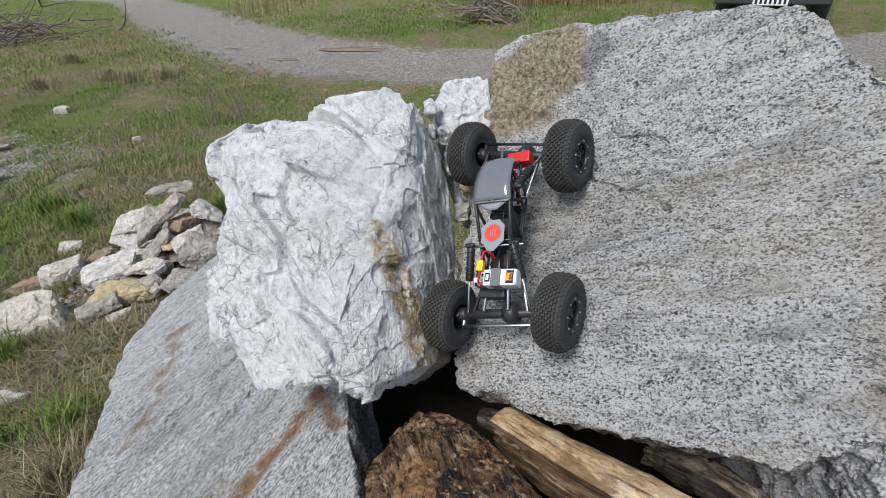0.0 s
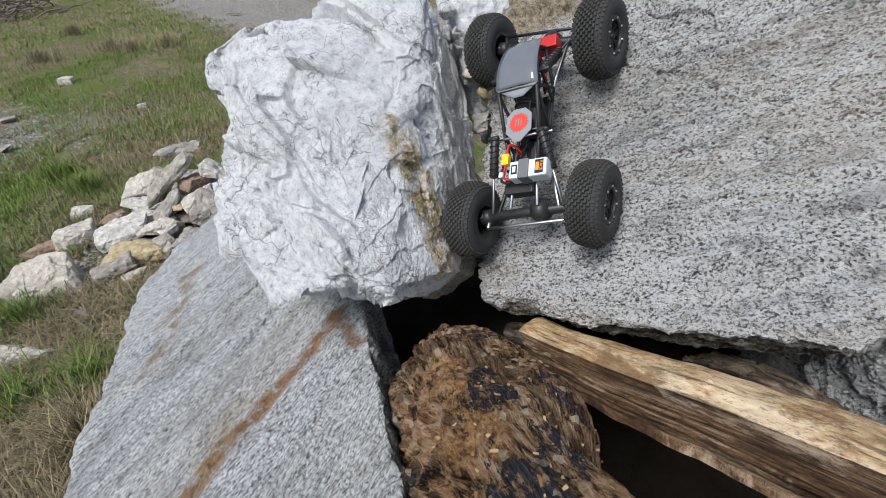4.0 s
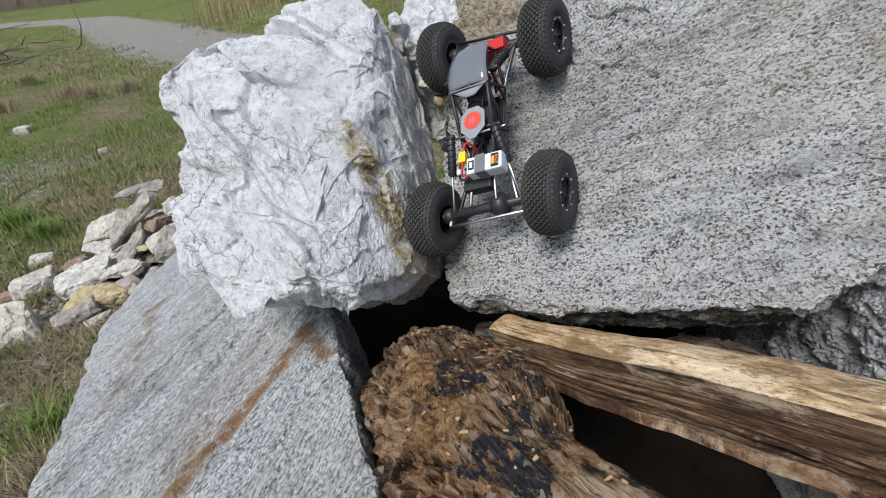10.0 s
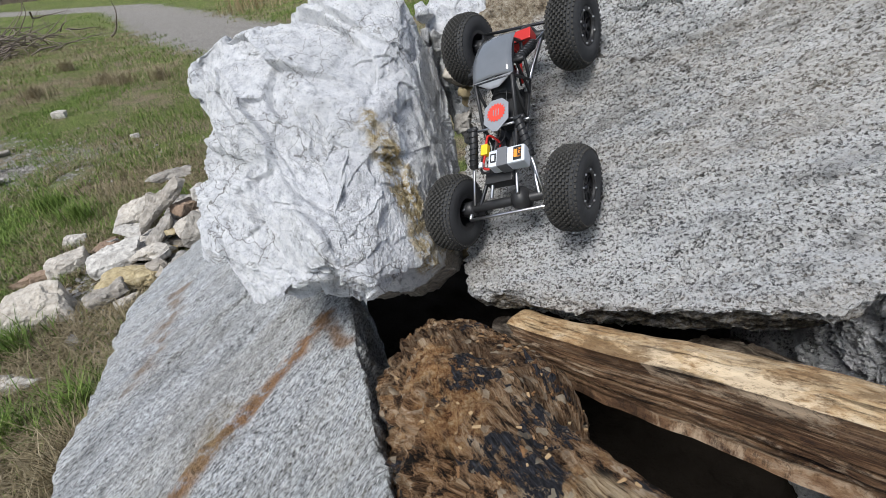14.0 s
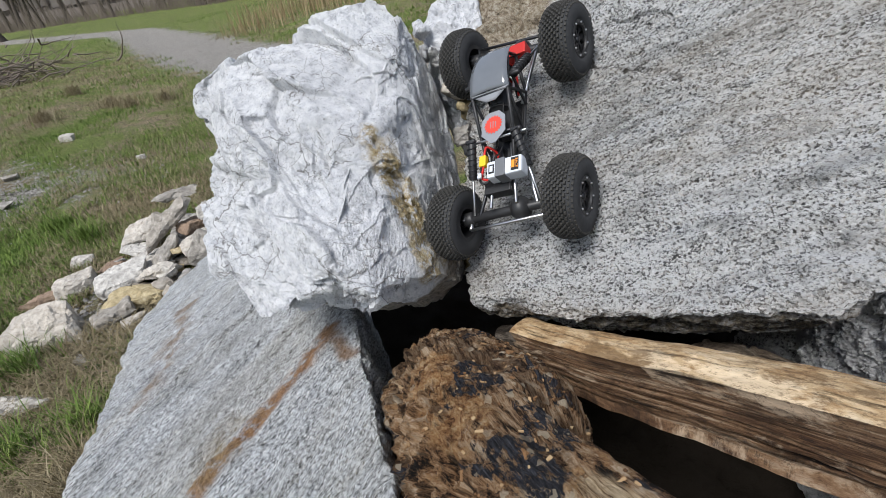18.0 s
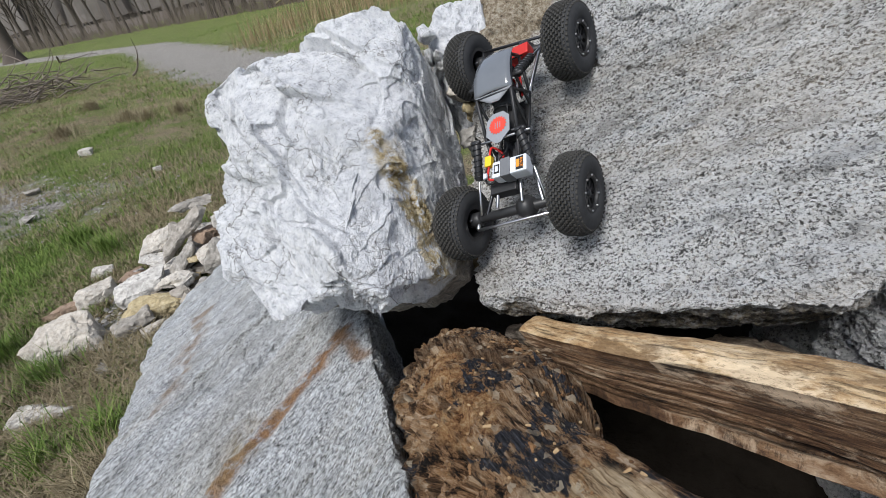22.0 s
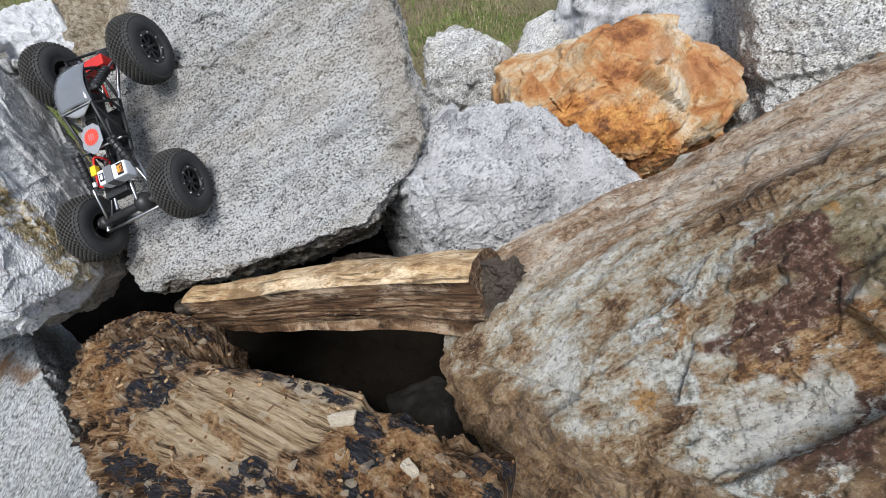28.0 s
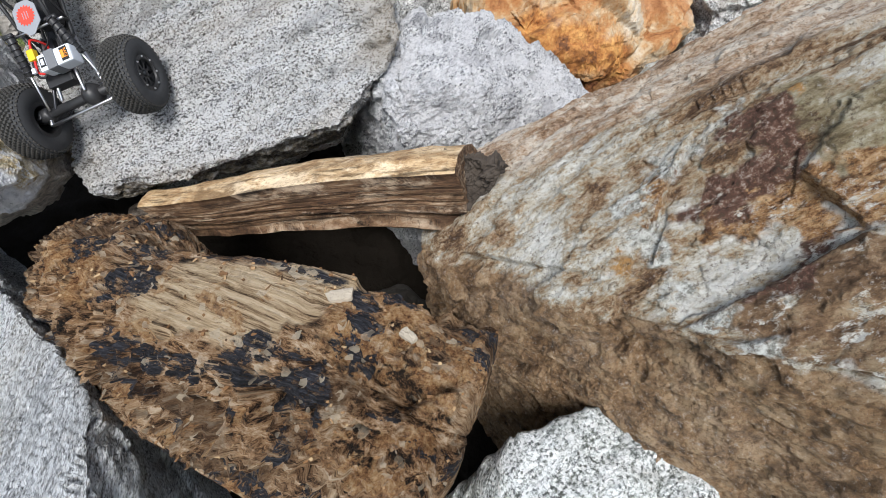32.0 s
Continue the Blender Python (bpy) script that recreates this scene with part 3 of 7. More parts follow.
STONE_A = field_stone("pale_field_stone", (0.46, 0.44, 0.41), (0.68, 0.66, 0.62))
STONE_B = field_stone("grey_field_stone", (0.26, 0.25, 0.235), (0.46, 0.445, 0.42))
STONE_C = field_stone("brown_field_stone", (0.20, 0.13, 0.10), (0.36, 0.28, 0.22))
# darkened field stone that carries the shade of the gap in its colour
SHADED_STONE = field_stone("shaded_gap_stone", (0.018, 0.018, 0.018), (0.055, 0.056, 0.057))
STONE_D = field_stone("ochre_field_stone", (0.38, 0.31, 0.18), (0.55, 0.48, 0.34))


def ground_mat():
    k = Mat("meadow_ground", 0.95, 0, 0.15)
    att = k.t.nodes.new("ShaderNodeAttribute")
    att.attribute_name = "gravel"
    g = att.outputs["Fac"]
    a = k.noise(1.1, 6, 0.65)
    b = k.noise(9, 6, 0.7)
    fine = k.noise(80, 6, 0.9)
    dry = k.ramp(fine, (0.43, (0.016, 0.012, 0.007)), (0.500, (0.15, 0.115, 0.07)), (0.57, (0.42, 0.36, 0.24)))
    green = k.ramp(fine, (0.43, (0.012, 0.018, 0.005)), (0.500, (0.09, 0.13, 0.028)), (0.58, (0.26, 0.31, 0.09)))
    mixf = k.math("ADD", k.math("MULTIPLY", a, 0.75), k.math("MULTIPLY", b, 0.3))
    c = k.mix(k.ramp(mixf, (0.47, 0.0), (0.57, 0.9)), dry, green)
    soil = k.noise(3.3, 5, 0.65)
    c = k.mix(k.ramp(soil, (0.58, 0.0), (0.68, 0.6)), c, (0.15, 0.105, 0.07))
    far = k.vec("LENGTH", k.vec("MULTIPLY", k.pos, (1, 1, 0)))
    lush = k.t.nodes.new("ShaderNodeMapRange")
    k.put(lush.inputs["Value"], far)
    lush.inputs["From Min"].default_value, lush.inputs["From Max"].default_value = 12, 24
    c = k.mix(k.math("MULTIPLY", lush.outputs[0], 0.7), c, green)
    gcell = k.cells(60, None, "Color")
    sp = k.t.nodes.new("ShaderNodeSeparateColor")
    k.put(sp.inputs[0], gcell)
    gr = k.ramp(k.math("ADD", k.math("MULTIPLY", sp.outputs[0], 0.5), k.math("MULTIPLY", fine, 0.5)), (0.25, (0.10, 0.092, 0.08)), (0.5, (0.22, 0.205, 0.185)), (0.75, (0.40, 0.38, 0.35)))
    edge = k.math("ADD", g, k.math("MULTIPLY", k.math("SUBTRACT", b, 0.5), 0.9))
    edge = k.math("ADD", edge, k.math("MULTIPLY", k.math("SUBTRACT", k.noise(2.2, 5), 0.5), 0.6))
    c = k.mix(k.ramp(edge, (0.42, 0.0), (0.58, 1.0)), c, gr)
    h = k.math("ADD", k.math("MULTIPLY", fine, 0.7), b)
    return k.finish(c, h, 0.02)


GROUND = ground_mat()


def water_mat():
    k = Mat("muddy_water", 0.12, 0, 0.3)
    c = k.ramp(k.noise(3, 4), (0.3, (0.20, 0.155, 0.11)), (0.7, (0.28, 0.23, 0.17)))
    return k.finish(c, k.noise(20, 2), 0.001)


WATER = water_mat()


def blade_mat(name, a, b, c2):
    k = Mat(name, 0.7, 0, 0.25)
    rnd = k.t.nodes.new("ShaderNodeNewGeometry").outputs["Random Per Island"]
    c = k.ramp(rnd, (0.0, a), (0.5, b), (1.0, c2))
    c = k.mix(k.ramp(k.noise(0.9, 4), (0.4, 0.0), (0.65, 0.5)), c, a)
    return k.finish(c)


GRASS = blade_mat("green_grass", (0.055, 0.10, 0.014), (0.12, 0.19, 0.032), (0.24, 0.31, 0.08))
STRAW = blade_mat("dry_grass", (0.10, 0.078, 0.042), (0.23, 0.185, 0.105), (0.44, 0.375, 0.25))
REED = blade_mat("dry_reeds", (0.20, 0.14, 0.075), (0.32, 0.24, 0.135), (0.42, 0.33, 0.20))
DUST = blade_mat("wood_crumbs", (0.08, 0.04, 0.018), (0.24, 0.13, 0.058), (0.44, 0.31, 0.17))

# ---- mesh tools ----


def mesh_from(name, V, F, mat, smooth=True):
    me = bpy.data.meshes.new(name)
    V = np.ascontiguousarray(V, np.float32)
    F = np.ascontiguousarray(F, np.int32)
    me.vertices.add(len(V))
    me.vertices.foreach_set("co", V.ravel())
    me.loops.add(F.size)
    me.loops.foreach_set("vertex_index", F.ravel())
    me.polygons.add(len(F))
    me.polygons.foreach_set("loop_start", np.arange(len(F), dtype=np.int32) * F.shape[1])
    me.polygons.foreach_set("use_smooth", np.full(len(F), smooth))
    me.update(calc_edges=True)
    if mat:
        me.materials.append(mat)
    return me


def thing(name, V, F, mat, label, category, group="", kind="", smooth=True, base=None):
    V = np.asarray(V, float)
    if base is None:
        base = np.array([(V[:, 0].min() + V[:, 0].max()) / 2, (V[:, 1].min() + V[:, 1].max()) / 2, V[:, 2].min()])
    ob = new(name, mesh_from(name, V - base, F, mat, smooth))
    ob.location = base
    return tagged(ob, label, category, group, kind)


def empty(name, at, label, category, group="", kind=""):
    ob = new(name)
    ob.location = at
    return tagged(ob, label, category, group, kind)


def part(name, bm, mat, parent, label="", smooth=True):
    me = bpy.data.meshes.new(name)
    if smooth:
        for f in bm.faces:
            f.smooth = True
    bm.to_mesh(me)
    bm.free()
    me.materials.append(mat)
    ob = new(name, me)
    ob.parent = parent
    if label:
        ob["label"] = label
    return ob


def child(name, V, F, mat, parent, label="", smooth=True):
    """A part given as arrays in the frame of its parent."""
    ob = new(name, mesh_from(name, V, F, mat, smooth))
    ob.parent = parent
    if label:
        ob["label"] = label
    return ob


def mixbits(h):
    h = (h ^ (h >> np.uint32(16))) * np.uint32(0x7FEB352D)
    h = (h ^ (h >> np.uint32(15))) * np.uint32(0x846CA68B)
    return h ^ (h >> np.uint32(16))


def hash3(I, s):
    I = I.astype(np.int64).astype(np.uint32)
    h = I[..., 0] * np.uint32(73856093) ^ I[..., 1] * np.uint32(19349663) ^ I[..., 2] * np.uint32(83492791) ^ np.uint32((s * 2654435761) & 0xFFFFFFFF)
    return mixbits(h).astype(np.float64) / 4294967295.0


def vnoise(P, s=0):
    I = np.floor(P)
    f = P - I
    f = f * f * (3 - 2 * f)
    out = 0
    for a in (0, 1):
        for b in (0, 1):
            for c in (0, 1):
                w = (f[:, 0] if a else 1 - f[:, 0]) * (f[:, 1] if b else 1 - f[:, 1]) * (f[:, 2] if c else 1 - f[:, 2])
                out = out + w * hash3(I + (a, b, c), s)
    return out * 2 - 1


def fbm(P, octaves=4, s=0, gain=0.5):
    out, amp = 0, 1.0
    for o in range(octaves):
        out = out + amp * vnoise(P * 2.0**o + 17.3 * o, s + o)
        amp *= gain
    return out


def facets(P, s=0, step=0.5):
    """Broken faces: each cell leans its own way and stands proud by its own height; where planes of neighbours meet they make an edge."""
    I = np.floor(P)
    Q = np.full((3, len(P)), 1e9)
    V = np.zeros((3, len(P)))
    for a in (-1, 0, 1):
        for b in (-1, 0, 1):
            for c in (-1, 0, 1):
                J = I + (a, b, c)
                h = np.stack([hash3(J, s + k) for k in range(3)], 1)
                d = P - (J + h)
                q = (d * d).sum(1)
                t = np.stack([hash3(J, s + 10 + k) for k in range(3)], 1) * 2 - 1
                v = (d * t).sum(1) + step * (hash3(J, s + 20) * 2 - 1)
                for k in range(3):
                    near = q < Q[k]
                    q, Q[k] = np.where(near, Q[k], q), np.where(near, q, Q[k])
                    v, V[k] = np.where(near, V[k], v), np.where(near, v, V[k])
    return V.min(0) + 0.25


def chisel(P, cell, wave, s, keen=22.0):
    """Flat facets with narrow creases: every cell is a plane with a lean of its own, and neighbours pass into one another over a short way."""
    Q = P / cell
    I = np.floor(Q)
    top, total = np.zeros(len(P)), np.zeros(len(P))
    for a in (-1, 0, 1):
        for b in (-1, 0, 1):
            for c in (-1, 0, 1):
                J = I + (a, b, c)
                d = Q - J - np.stack([hash3(J, s + 30 + i) for i in range(3)], 1)
                lean = np.stack([hash3(J, s + 40 + i) for i in range(3)], 1) * 2 - 1
                w = np.exp(-keen * (d * d).sum(1))
                total += w
                top += w * ((d * lean).sum(1) * 1.9 * cell / wave + 0.3 * (hash3(J, s + 50) - 0.5))
    return top / np.maximum(total, 1e-30)


def ledge(P, pts, below, drop, reach, wob=0.0):
    """Steps back sharply just below a broken line and comes out again over its reach."""
    below = np.array(below, float)
    below /= np.linalg.norm(below)
    best = np.full(len(P), 1e9)
    S, X = np.zeros(len(P)), np.zeros(len(P))
    for a, b in zip(pts, pts[1:]):
        a, b = np.array(a), np.array(b)
        L = np.linalg.norm(b - a)
        f = (P - a) @ (b - a) / L
        g = np.clip(f, 0, L)
        rel = P - a - g[:, None] * (b - a) / L
        d = np.linalg.norm(rel, axis=1)
        near = d < best
        best = np.where(near, d, best)
        S = np.where(near, rel @ below, S)
        X = np.where(near, np.abs(f - g), X)
    S = S + wob
    edge = 1 / (1 + np.exp(-np.clip(S / 0.0038, -30, 30)))
    return -drop * edge * np.clip(1 - S / reach, 0, 1) * np.exp(-((X / 0.012) ** 2)) * (best < 1.5 * reach)


def groove(P, pts, depth, width, wob=0.0):
    """An open crack along a broken line."""
    best = np.full(len(P), 1e9)
    for a, b in zip(pts, pts[1:]):
        a, b = np.array(a), np.array(b)
        t = np.clip((P - a) @ (b - a) / ((b - a) @ (b - a)), 0, 1)
        best = np.minimum(best, np.linalg.norm(P - a - t[:, None] * (b - a), axis=1))
    return -depth * np.exp(-((np.abs(best + wob) / width) ** 2))


_balls = {}


def ball(level):
    if level not in _balls:
        bm = bmesh.new()
        bmesh.ops.create_icosphere(bm, subdivisions=level, radius=1.0)
        V = np.array([v.co for v in bm.verts])
        F = np.array([[v.index for v in f.verts] for f in bm.faces])
        bm.free()
        _balls[level] = (V / np.linalg.norm(V, axis=1)[:, None], F)
    return _balls[level]


def hull_planes(corners):
    bm = bmesh.new()
    for c in corners:
        bm.verts.new(c)
    bmesh.ops.convex_hull(bm, input=bm.verts)
    bm.normal_update()
    mid = np.mean(corners, axis=0)
    out = []
    for f in bm.faces:
        n, p = np.array(f.normal), np.array(f.verts[0].co)
        if n @ (p - mid) < 0:
            n = -n
        if n @ (p - mid) > 1e-5:
            out.append((*n, n @ p))
    bm.free()
    return np.array(out)


def rock(corners, level=6, power=45.0, break_size=0.12, break_depth=0.2, step=0.4, rough=0.006, rough_size=0.03, stretch=(1, 1, 1), seed=1, centre=None, shape=None, grit=0.0, grit_size=0.02, second=0.8, cuts=(), sugar=0.0, bend=1.0, calm=None, dense=None, run=None, keen=22.0):
    """A boulder inside the hull of a few corners: worn edges, broken faces, rough skin."""
    pl = hull_planes(corners)
    U, F = ball(level)
    if dense is not None:
        U = U + np.array(dense)
        U = U / np.linalg.norm(U, axis=1)[:, None]
    c = np.array(centre if centre is not None else np.mean(corners, axis=0), float)
    d = pl[:, 3] - pl[:, :3] @ c
    q = np.maximum(U @ pl[:, :3].T, 1e-4) / d
    top = q.max(1)
    w = (q / top[:, None]) ** power
    r = 1 / (top * w.sum(1) ** (1 / power))
    N = w @ pl[:, :3]
    N /= np.linalg.norm(N, axis=1)[:, None]
    P = c + U * r[:, None]
    S = P / np.array(stretch)
    if run is not None:
        S = S - np.outer(S @ np.array(run), np.array(run)) * 0.58
    warp = np.stack([fbm(S * 9, 2, seed + k) for k in (40, 50, 60)], 1) * 0.02 * bend
    h = facets((S + warp) / break_size, seed, step) * break_size * break_depth
    h += facets((S + warp * 0.5) / (break_size * 0.36), seed + 5, step) * break_size * 0.36 * break_depth * second
    for k, (cell, wave, depth) in enumerate(cuts):
        h += chisel(S, cell, wave, seed + 33 * k, keen) * depth
    if calm is not None:
        h *= 1 - 0.72 * np.clip(N @ np.array(calm) * 2.5 - 0.8, 0, 1)
    h += fbm(S / rough_size, 4, seed + 70, 0.55) * rough
    if grit:
        h += facets(S / grit_size, seed + 9, 0.6) * grit + vnoise(S / (grit_size * 0.45), seed + 14) * grit * 0.6
    if shape:
        h = h + shape(P, N)
    if sugar:
        h = h + (np.random.RandomState(seed).rand(len(P)) - 0.5) * 2 * sugar
    return P + N * np.clip(h, -0.1, 0.1)[:, None], F

# ---- ground, track, puddles ----
TRACK = [(-60, 52), (-35, 37), (-22, 29), (-15.4, 25.0), (-12.8, 21.8), (-9.2, 17.0), (-6.4, 13.3), (-3.6, 10.2), (-1.4, 8.5), (2.0, 7.6), (6.0, 7.6), (14.0, 9.0), (40, 14)]


def off_track(P):
    best = np.full(len(P), 1e9)
    for a, b in zip(TRACK, TRACK[1:]):
        a, b = np.array(a, float), np.array(b, float)
        t = np.clip(((P - a) @ (b - a)) / ((b - a) @ (b - a)), 0, 1)
        best = np.minimum(best, np.linalg.norm(P - a - t[:, None] * (b - a), axis=1))
    return best


def gravel_at(P):
    """How far the ground is gravel: the track, a stony patch, the rubble round the stone heap."""
    d = off_track(P)
    wide = np.interp(P[:, 0], [-40, -16, -8, 0, 8], [0.9, 0.95, 1.25, 1.1, 1.2])
    m = np.clip(1.15 - d / wide * 0.62, 0, 1)
    for x, y, r in ((-4.6, 4.4, 1.1), (-6.0, 5.0, 1.0), (-2.0, 2.2, 0.55), (4.6, 4.6, 0.6)):
        m = np.maximum(m, 0.62 - 0.35 * np.linalg.norm((P - (x, y)) * (0.6, 1.0), axis=1) / r)
    return m


def ground_z(P):
    m = np.clip(gravel_at(P) * 1.5, 0, 1)
    far = np.linalg.norm(P, axis=1)
    Q = np.c_[P, np.zeros(len(P))]
    z = fbm(Q * 0.55, 3, 3) * 0.05 + fbm(Q * 3.1, 3, 9) * 0.018
    z = z * (1 - 0.8 * m) * np.clip((far - 1.0) / 1.5, 0, 1)
    bank = np.clip((off_track(P) - 1.6) / 3, 0, 1) * np.clip((P[:, 1] - 10.5) / 4, 0, 1)
    return z + 0.35 * bank * np.clip((P[:, 0] + 14) / 8, 0, 1) - 0.03 * (m > 0.9)


def steps(a, b, near, far):
    out, x = [0.0], 0.0
    while x < b:
        x += near + (far * x)
        out.append(x)
    return np.array(sorted([-v for v in out[1:]] + out))


gx, gy = steps(-1, 900, 0.09, 0.022), steps(-1, 900, 0.09, 0.022)
gx, gy = gx - 1.5, gy + 2.5
GX, GY = np.meshgrid(gx, gy)
gp = np.c_[GX.ravel(), GY.ravel()]
nx = len(gx)
idx = np.arange(len(gp)).reshape(len(gy), nx)
gf = np.stack([idx[:-1, :-1].ravel(), idx[:-1, 1:].ravel(), idx[1:, 1:].ravel(), idx[1:, :-1].ravel()], 1)
ground = thing("ground", np.c_[gp, ground_z(gp)], gf, GROUND, "meadow of short green and dry grass with bare soil", "ground", kind="structure", base=np.zeros(3))
lay = ground.data.attributes.new("gravel", "FLOAT", "POINT")
lay.data.foreach_set("value", gravel_at(gp).astype(np.float32))


def puddle(x, y, a, b, turn, seed):
    n = 48
    ang = np.linspace(0, 2 * np.pi, n, endpoint=False)
    r = 1 + 0.22 * fbm(np.c_[np.cos(ang) * 1.6, np.sin(ang) * 1.6, np.full(n, seed)], 3, seed)
    c, s = math.cos(radians(turn)), math.sin(radians(turn))
    px, py = a * r * np.cos(ang), b * r * np.sin(ang)
    rim = np.c_[x + c * px - s * py, y + s * px + c * py]
    low = ground_z(np.array([[x, y]]))[0]
    V = np.vstack([np.c_[rim, np.full(n, low + 0.012)], np.c_[rim * 0.9 + np.array([x, y]) * 0.1, np.full(n, low + 0.014)], [[x, y, low + 0.014]]])
    F = [(i, (i + 1) % n, n + (i + 1) % n) for i in range(n)] + [(i, n + (i + 1) % n, n + i) for i in range(n)] + [(n + i, n + (i + 1) % n, 2 * n) for i in range(n)]
    thing("puddle", V, F, WATER, "shallow muddy brown puddle on the gravel track", "puddle", "puddles on the track")


puddle(-1.8, 9.9, 0.95, 0.26, -12, 3)
puddle(-3.3, 9.35, 0.33, 0.10, -25, 5)
puddle(-4.75, 10.6, 0.24, 0.07, -30, 8)

# ---- boulders ----


def boulder(name, corners, mat, label, smooth=True, **kw):
    V, F = rock(corners, **kw)
    return thing(name, V, F, mat, label, "boulder", "boulder wall", smooth=smooth)


def bump_line(u, v, pts, width):
    """1 on the broken line through pts, falling off over width."""
    d = np.full(len(u), 1e9)
    for (a, b), (c, e) in zip(pts, pts[1:]):
        L = (c - a) ** 2 + (e - b) ** 2
        t = np.clip(((u - a) * (c - a) + (v - b) * (e - b)) / L, 0, 1)
        d = np.minimum(d, np.hypot(u - a - t * (c - a), v - b - t * (e - b)))
    return np.exp(-((d / width) ** 2))


def granite_step(P, N):
    """The upper part of the front face stands back behind a crack; the tan corner stands back a little further."""
    E1, E2 = np.array([0.684, -0.730, 0.0]), np.array([0.510, 0.478, 0.716])
    front = np.clip(N @ np.array([-0.522, -0.489, 0.699]) * 3 - 1.8, 0, 1)
    u, v = P @ E1, P @ E2
    wob = fbm(P * 30, 3, 77) * 0.008
    crack = np.interp(u, [-0.75, -0.675, -0.60, -0.547, -0.53, -0.481, -0.38, -0.297, -0.2], [1.42, 1.474, 1.50, 1.531, 1.50, 1.483, 1.468, 1.461, 1.46]) + wob
    above = 1 / (1 + np.exp(-np.clip((v - crack) / 0.0016, -30, 30)))
    inner = np.clip((1.70 - v) / 0.14, 0, 1) * np.clip((u + 0.64 + 0.77 * (v - 1.447)) / 0.06, 0, 1)
    fade = np.interp(u, [-0.54, -0.40, -0.30, -0.24], [1, 0.8, 0.4, 0])
    h = -0.014 * above * fade * inner
    tan = above / (1 + np.exp(np.clip((u + 0.552 + wob) / 0.003, -30, 30)))
    h = h - 0.022 * tan * inner + tan * inner * 0.006 * facets(P / 0.03, 95, 0.6)
    h = h - 0.014 * bump_line(u, v + wob, [(-0.547, 1.531), (-0.535, 1.50), (-0.52, 1.49)], 0.005)
    h = h - 0.010 * bump_line(u, v + wob, [(-0.04, 1.515), (-0.075, 1.51), (-0.09, 1.495)], 0.006)
    h = h - 0.020 * bump_line(u, v + wob, [(0.0, 1.345), (0.045, 1.36), (0.06, 1.37)], 0.008)
    h = h + 0.005 * fbm(P * 5, 2, 91)
    # the foot of the face bevels in
    foot = np.interp(v - np.interp(u, [-0.48, -0.2, -0.02], [1.065, 1.115, 1.15]), [-0.03, 0.012], [1, 0])
    return front * (h - 0.026 * foot)


boulder("granite_boulder", [(-0.025, 0.645, 1.050), (0.195, 0.495, 1.108), (0.372, 0.384, 1.168), (0.487, 0.387, 1.257), (0.515, 0.412, 1.296), (0.55, 0.535, 1.408), (0.578, 0.64, 1.503),
                            (0.548, 0.735, 1.543), (0.505, 0.862, 1.605), (0.374, 0.985, 1.593), (0.275, 1.06, 1.570), (0.16, 1.15, 1.548), (0.072, 1.19, 1.505), (-0.005, 0.85, 1.217), (0.072, 0.945, 1.339),
                            (0.0, 0.69, 0.975), (0.215, 0.55, 1.028), (0.395, 0.43, 1.095), (0.62, 0.58, 1.20), (0.68, 0.80, 1.36), (0.62, 1.0, 1.42), (0.25, 1.32, 1.36), (0.60, 1.05, 0.70), (0.15, 1.15, 0.72), (0.30, 0.80, 0.80)],
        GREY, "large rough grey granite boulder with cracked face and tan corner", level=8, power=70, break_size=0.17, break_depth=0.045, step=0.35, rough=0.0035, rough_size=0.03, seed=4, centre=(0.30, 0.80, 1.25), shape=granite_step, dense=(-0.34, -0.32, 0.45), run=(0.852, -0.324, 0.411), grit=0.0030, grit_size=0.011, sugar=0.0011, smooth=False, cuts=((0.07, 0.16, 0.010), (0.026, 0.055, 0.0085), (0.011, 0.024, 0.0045)))


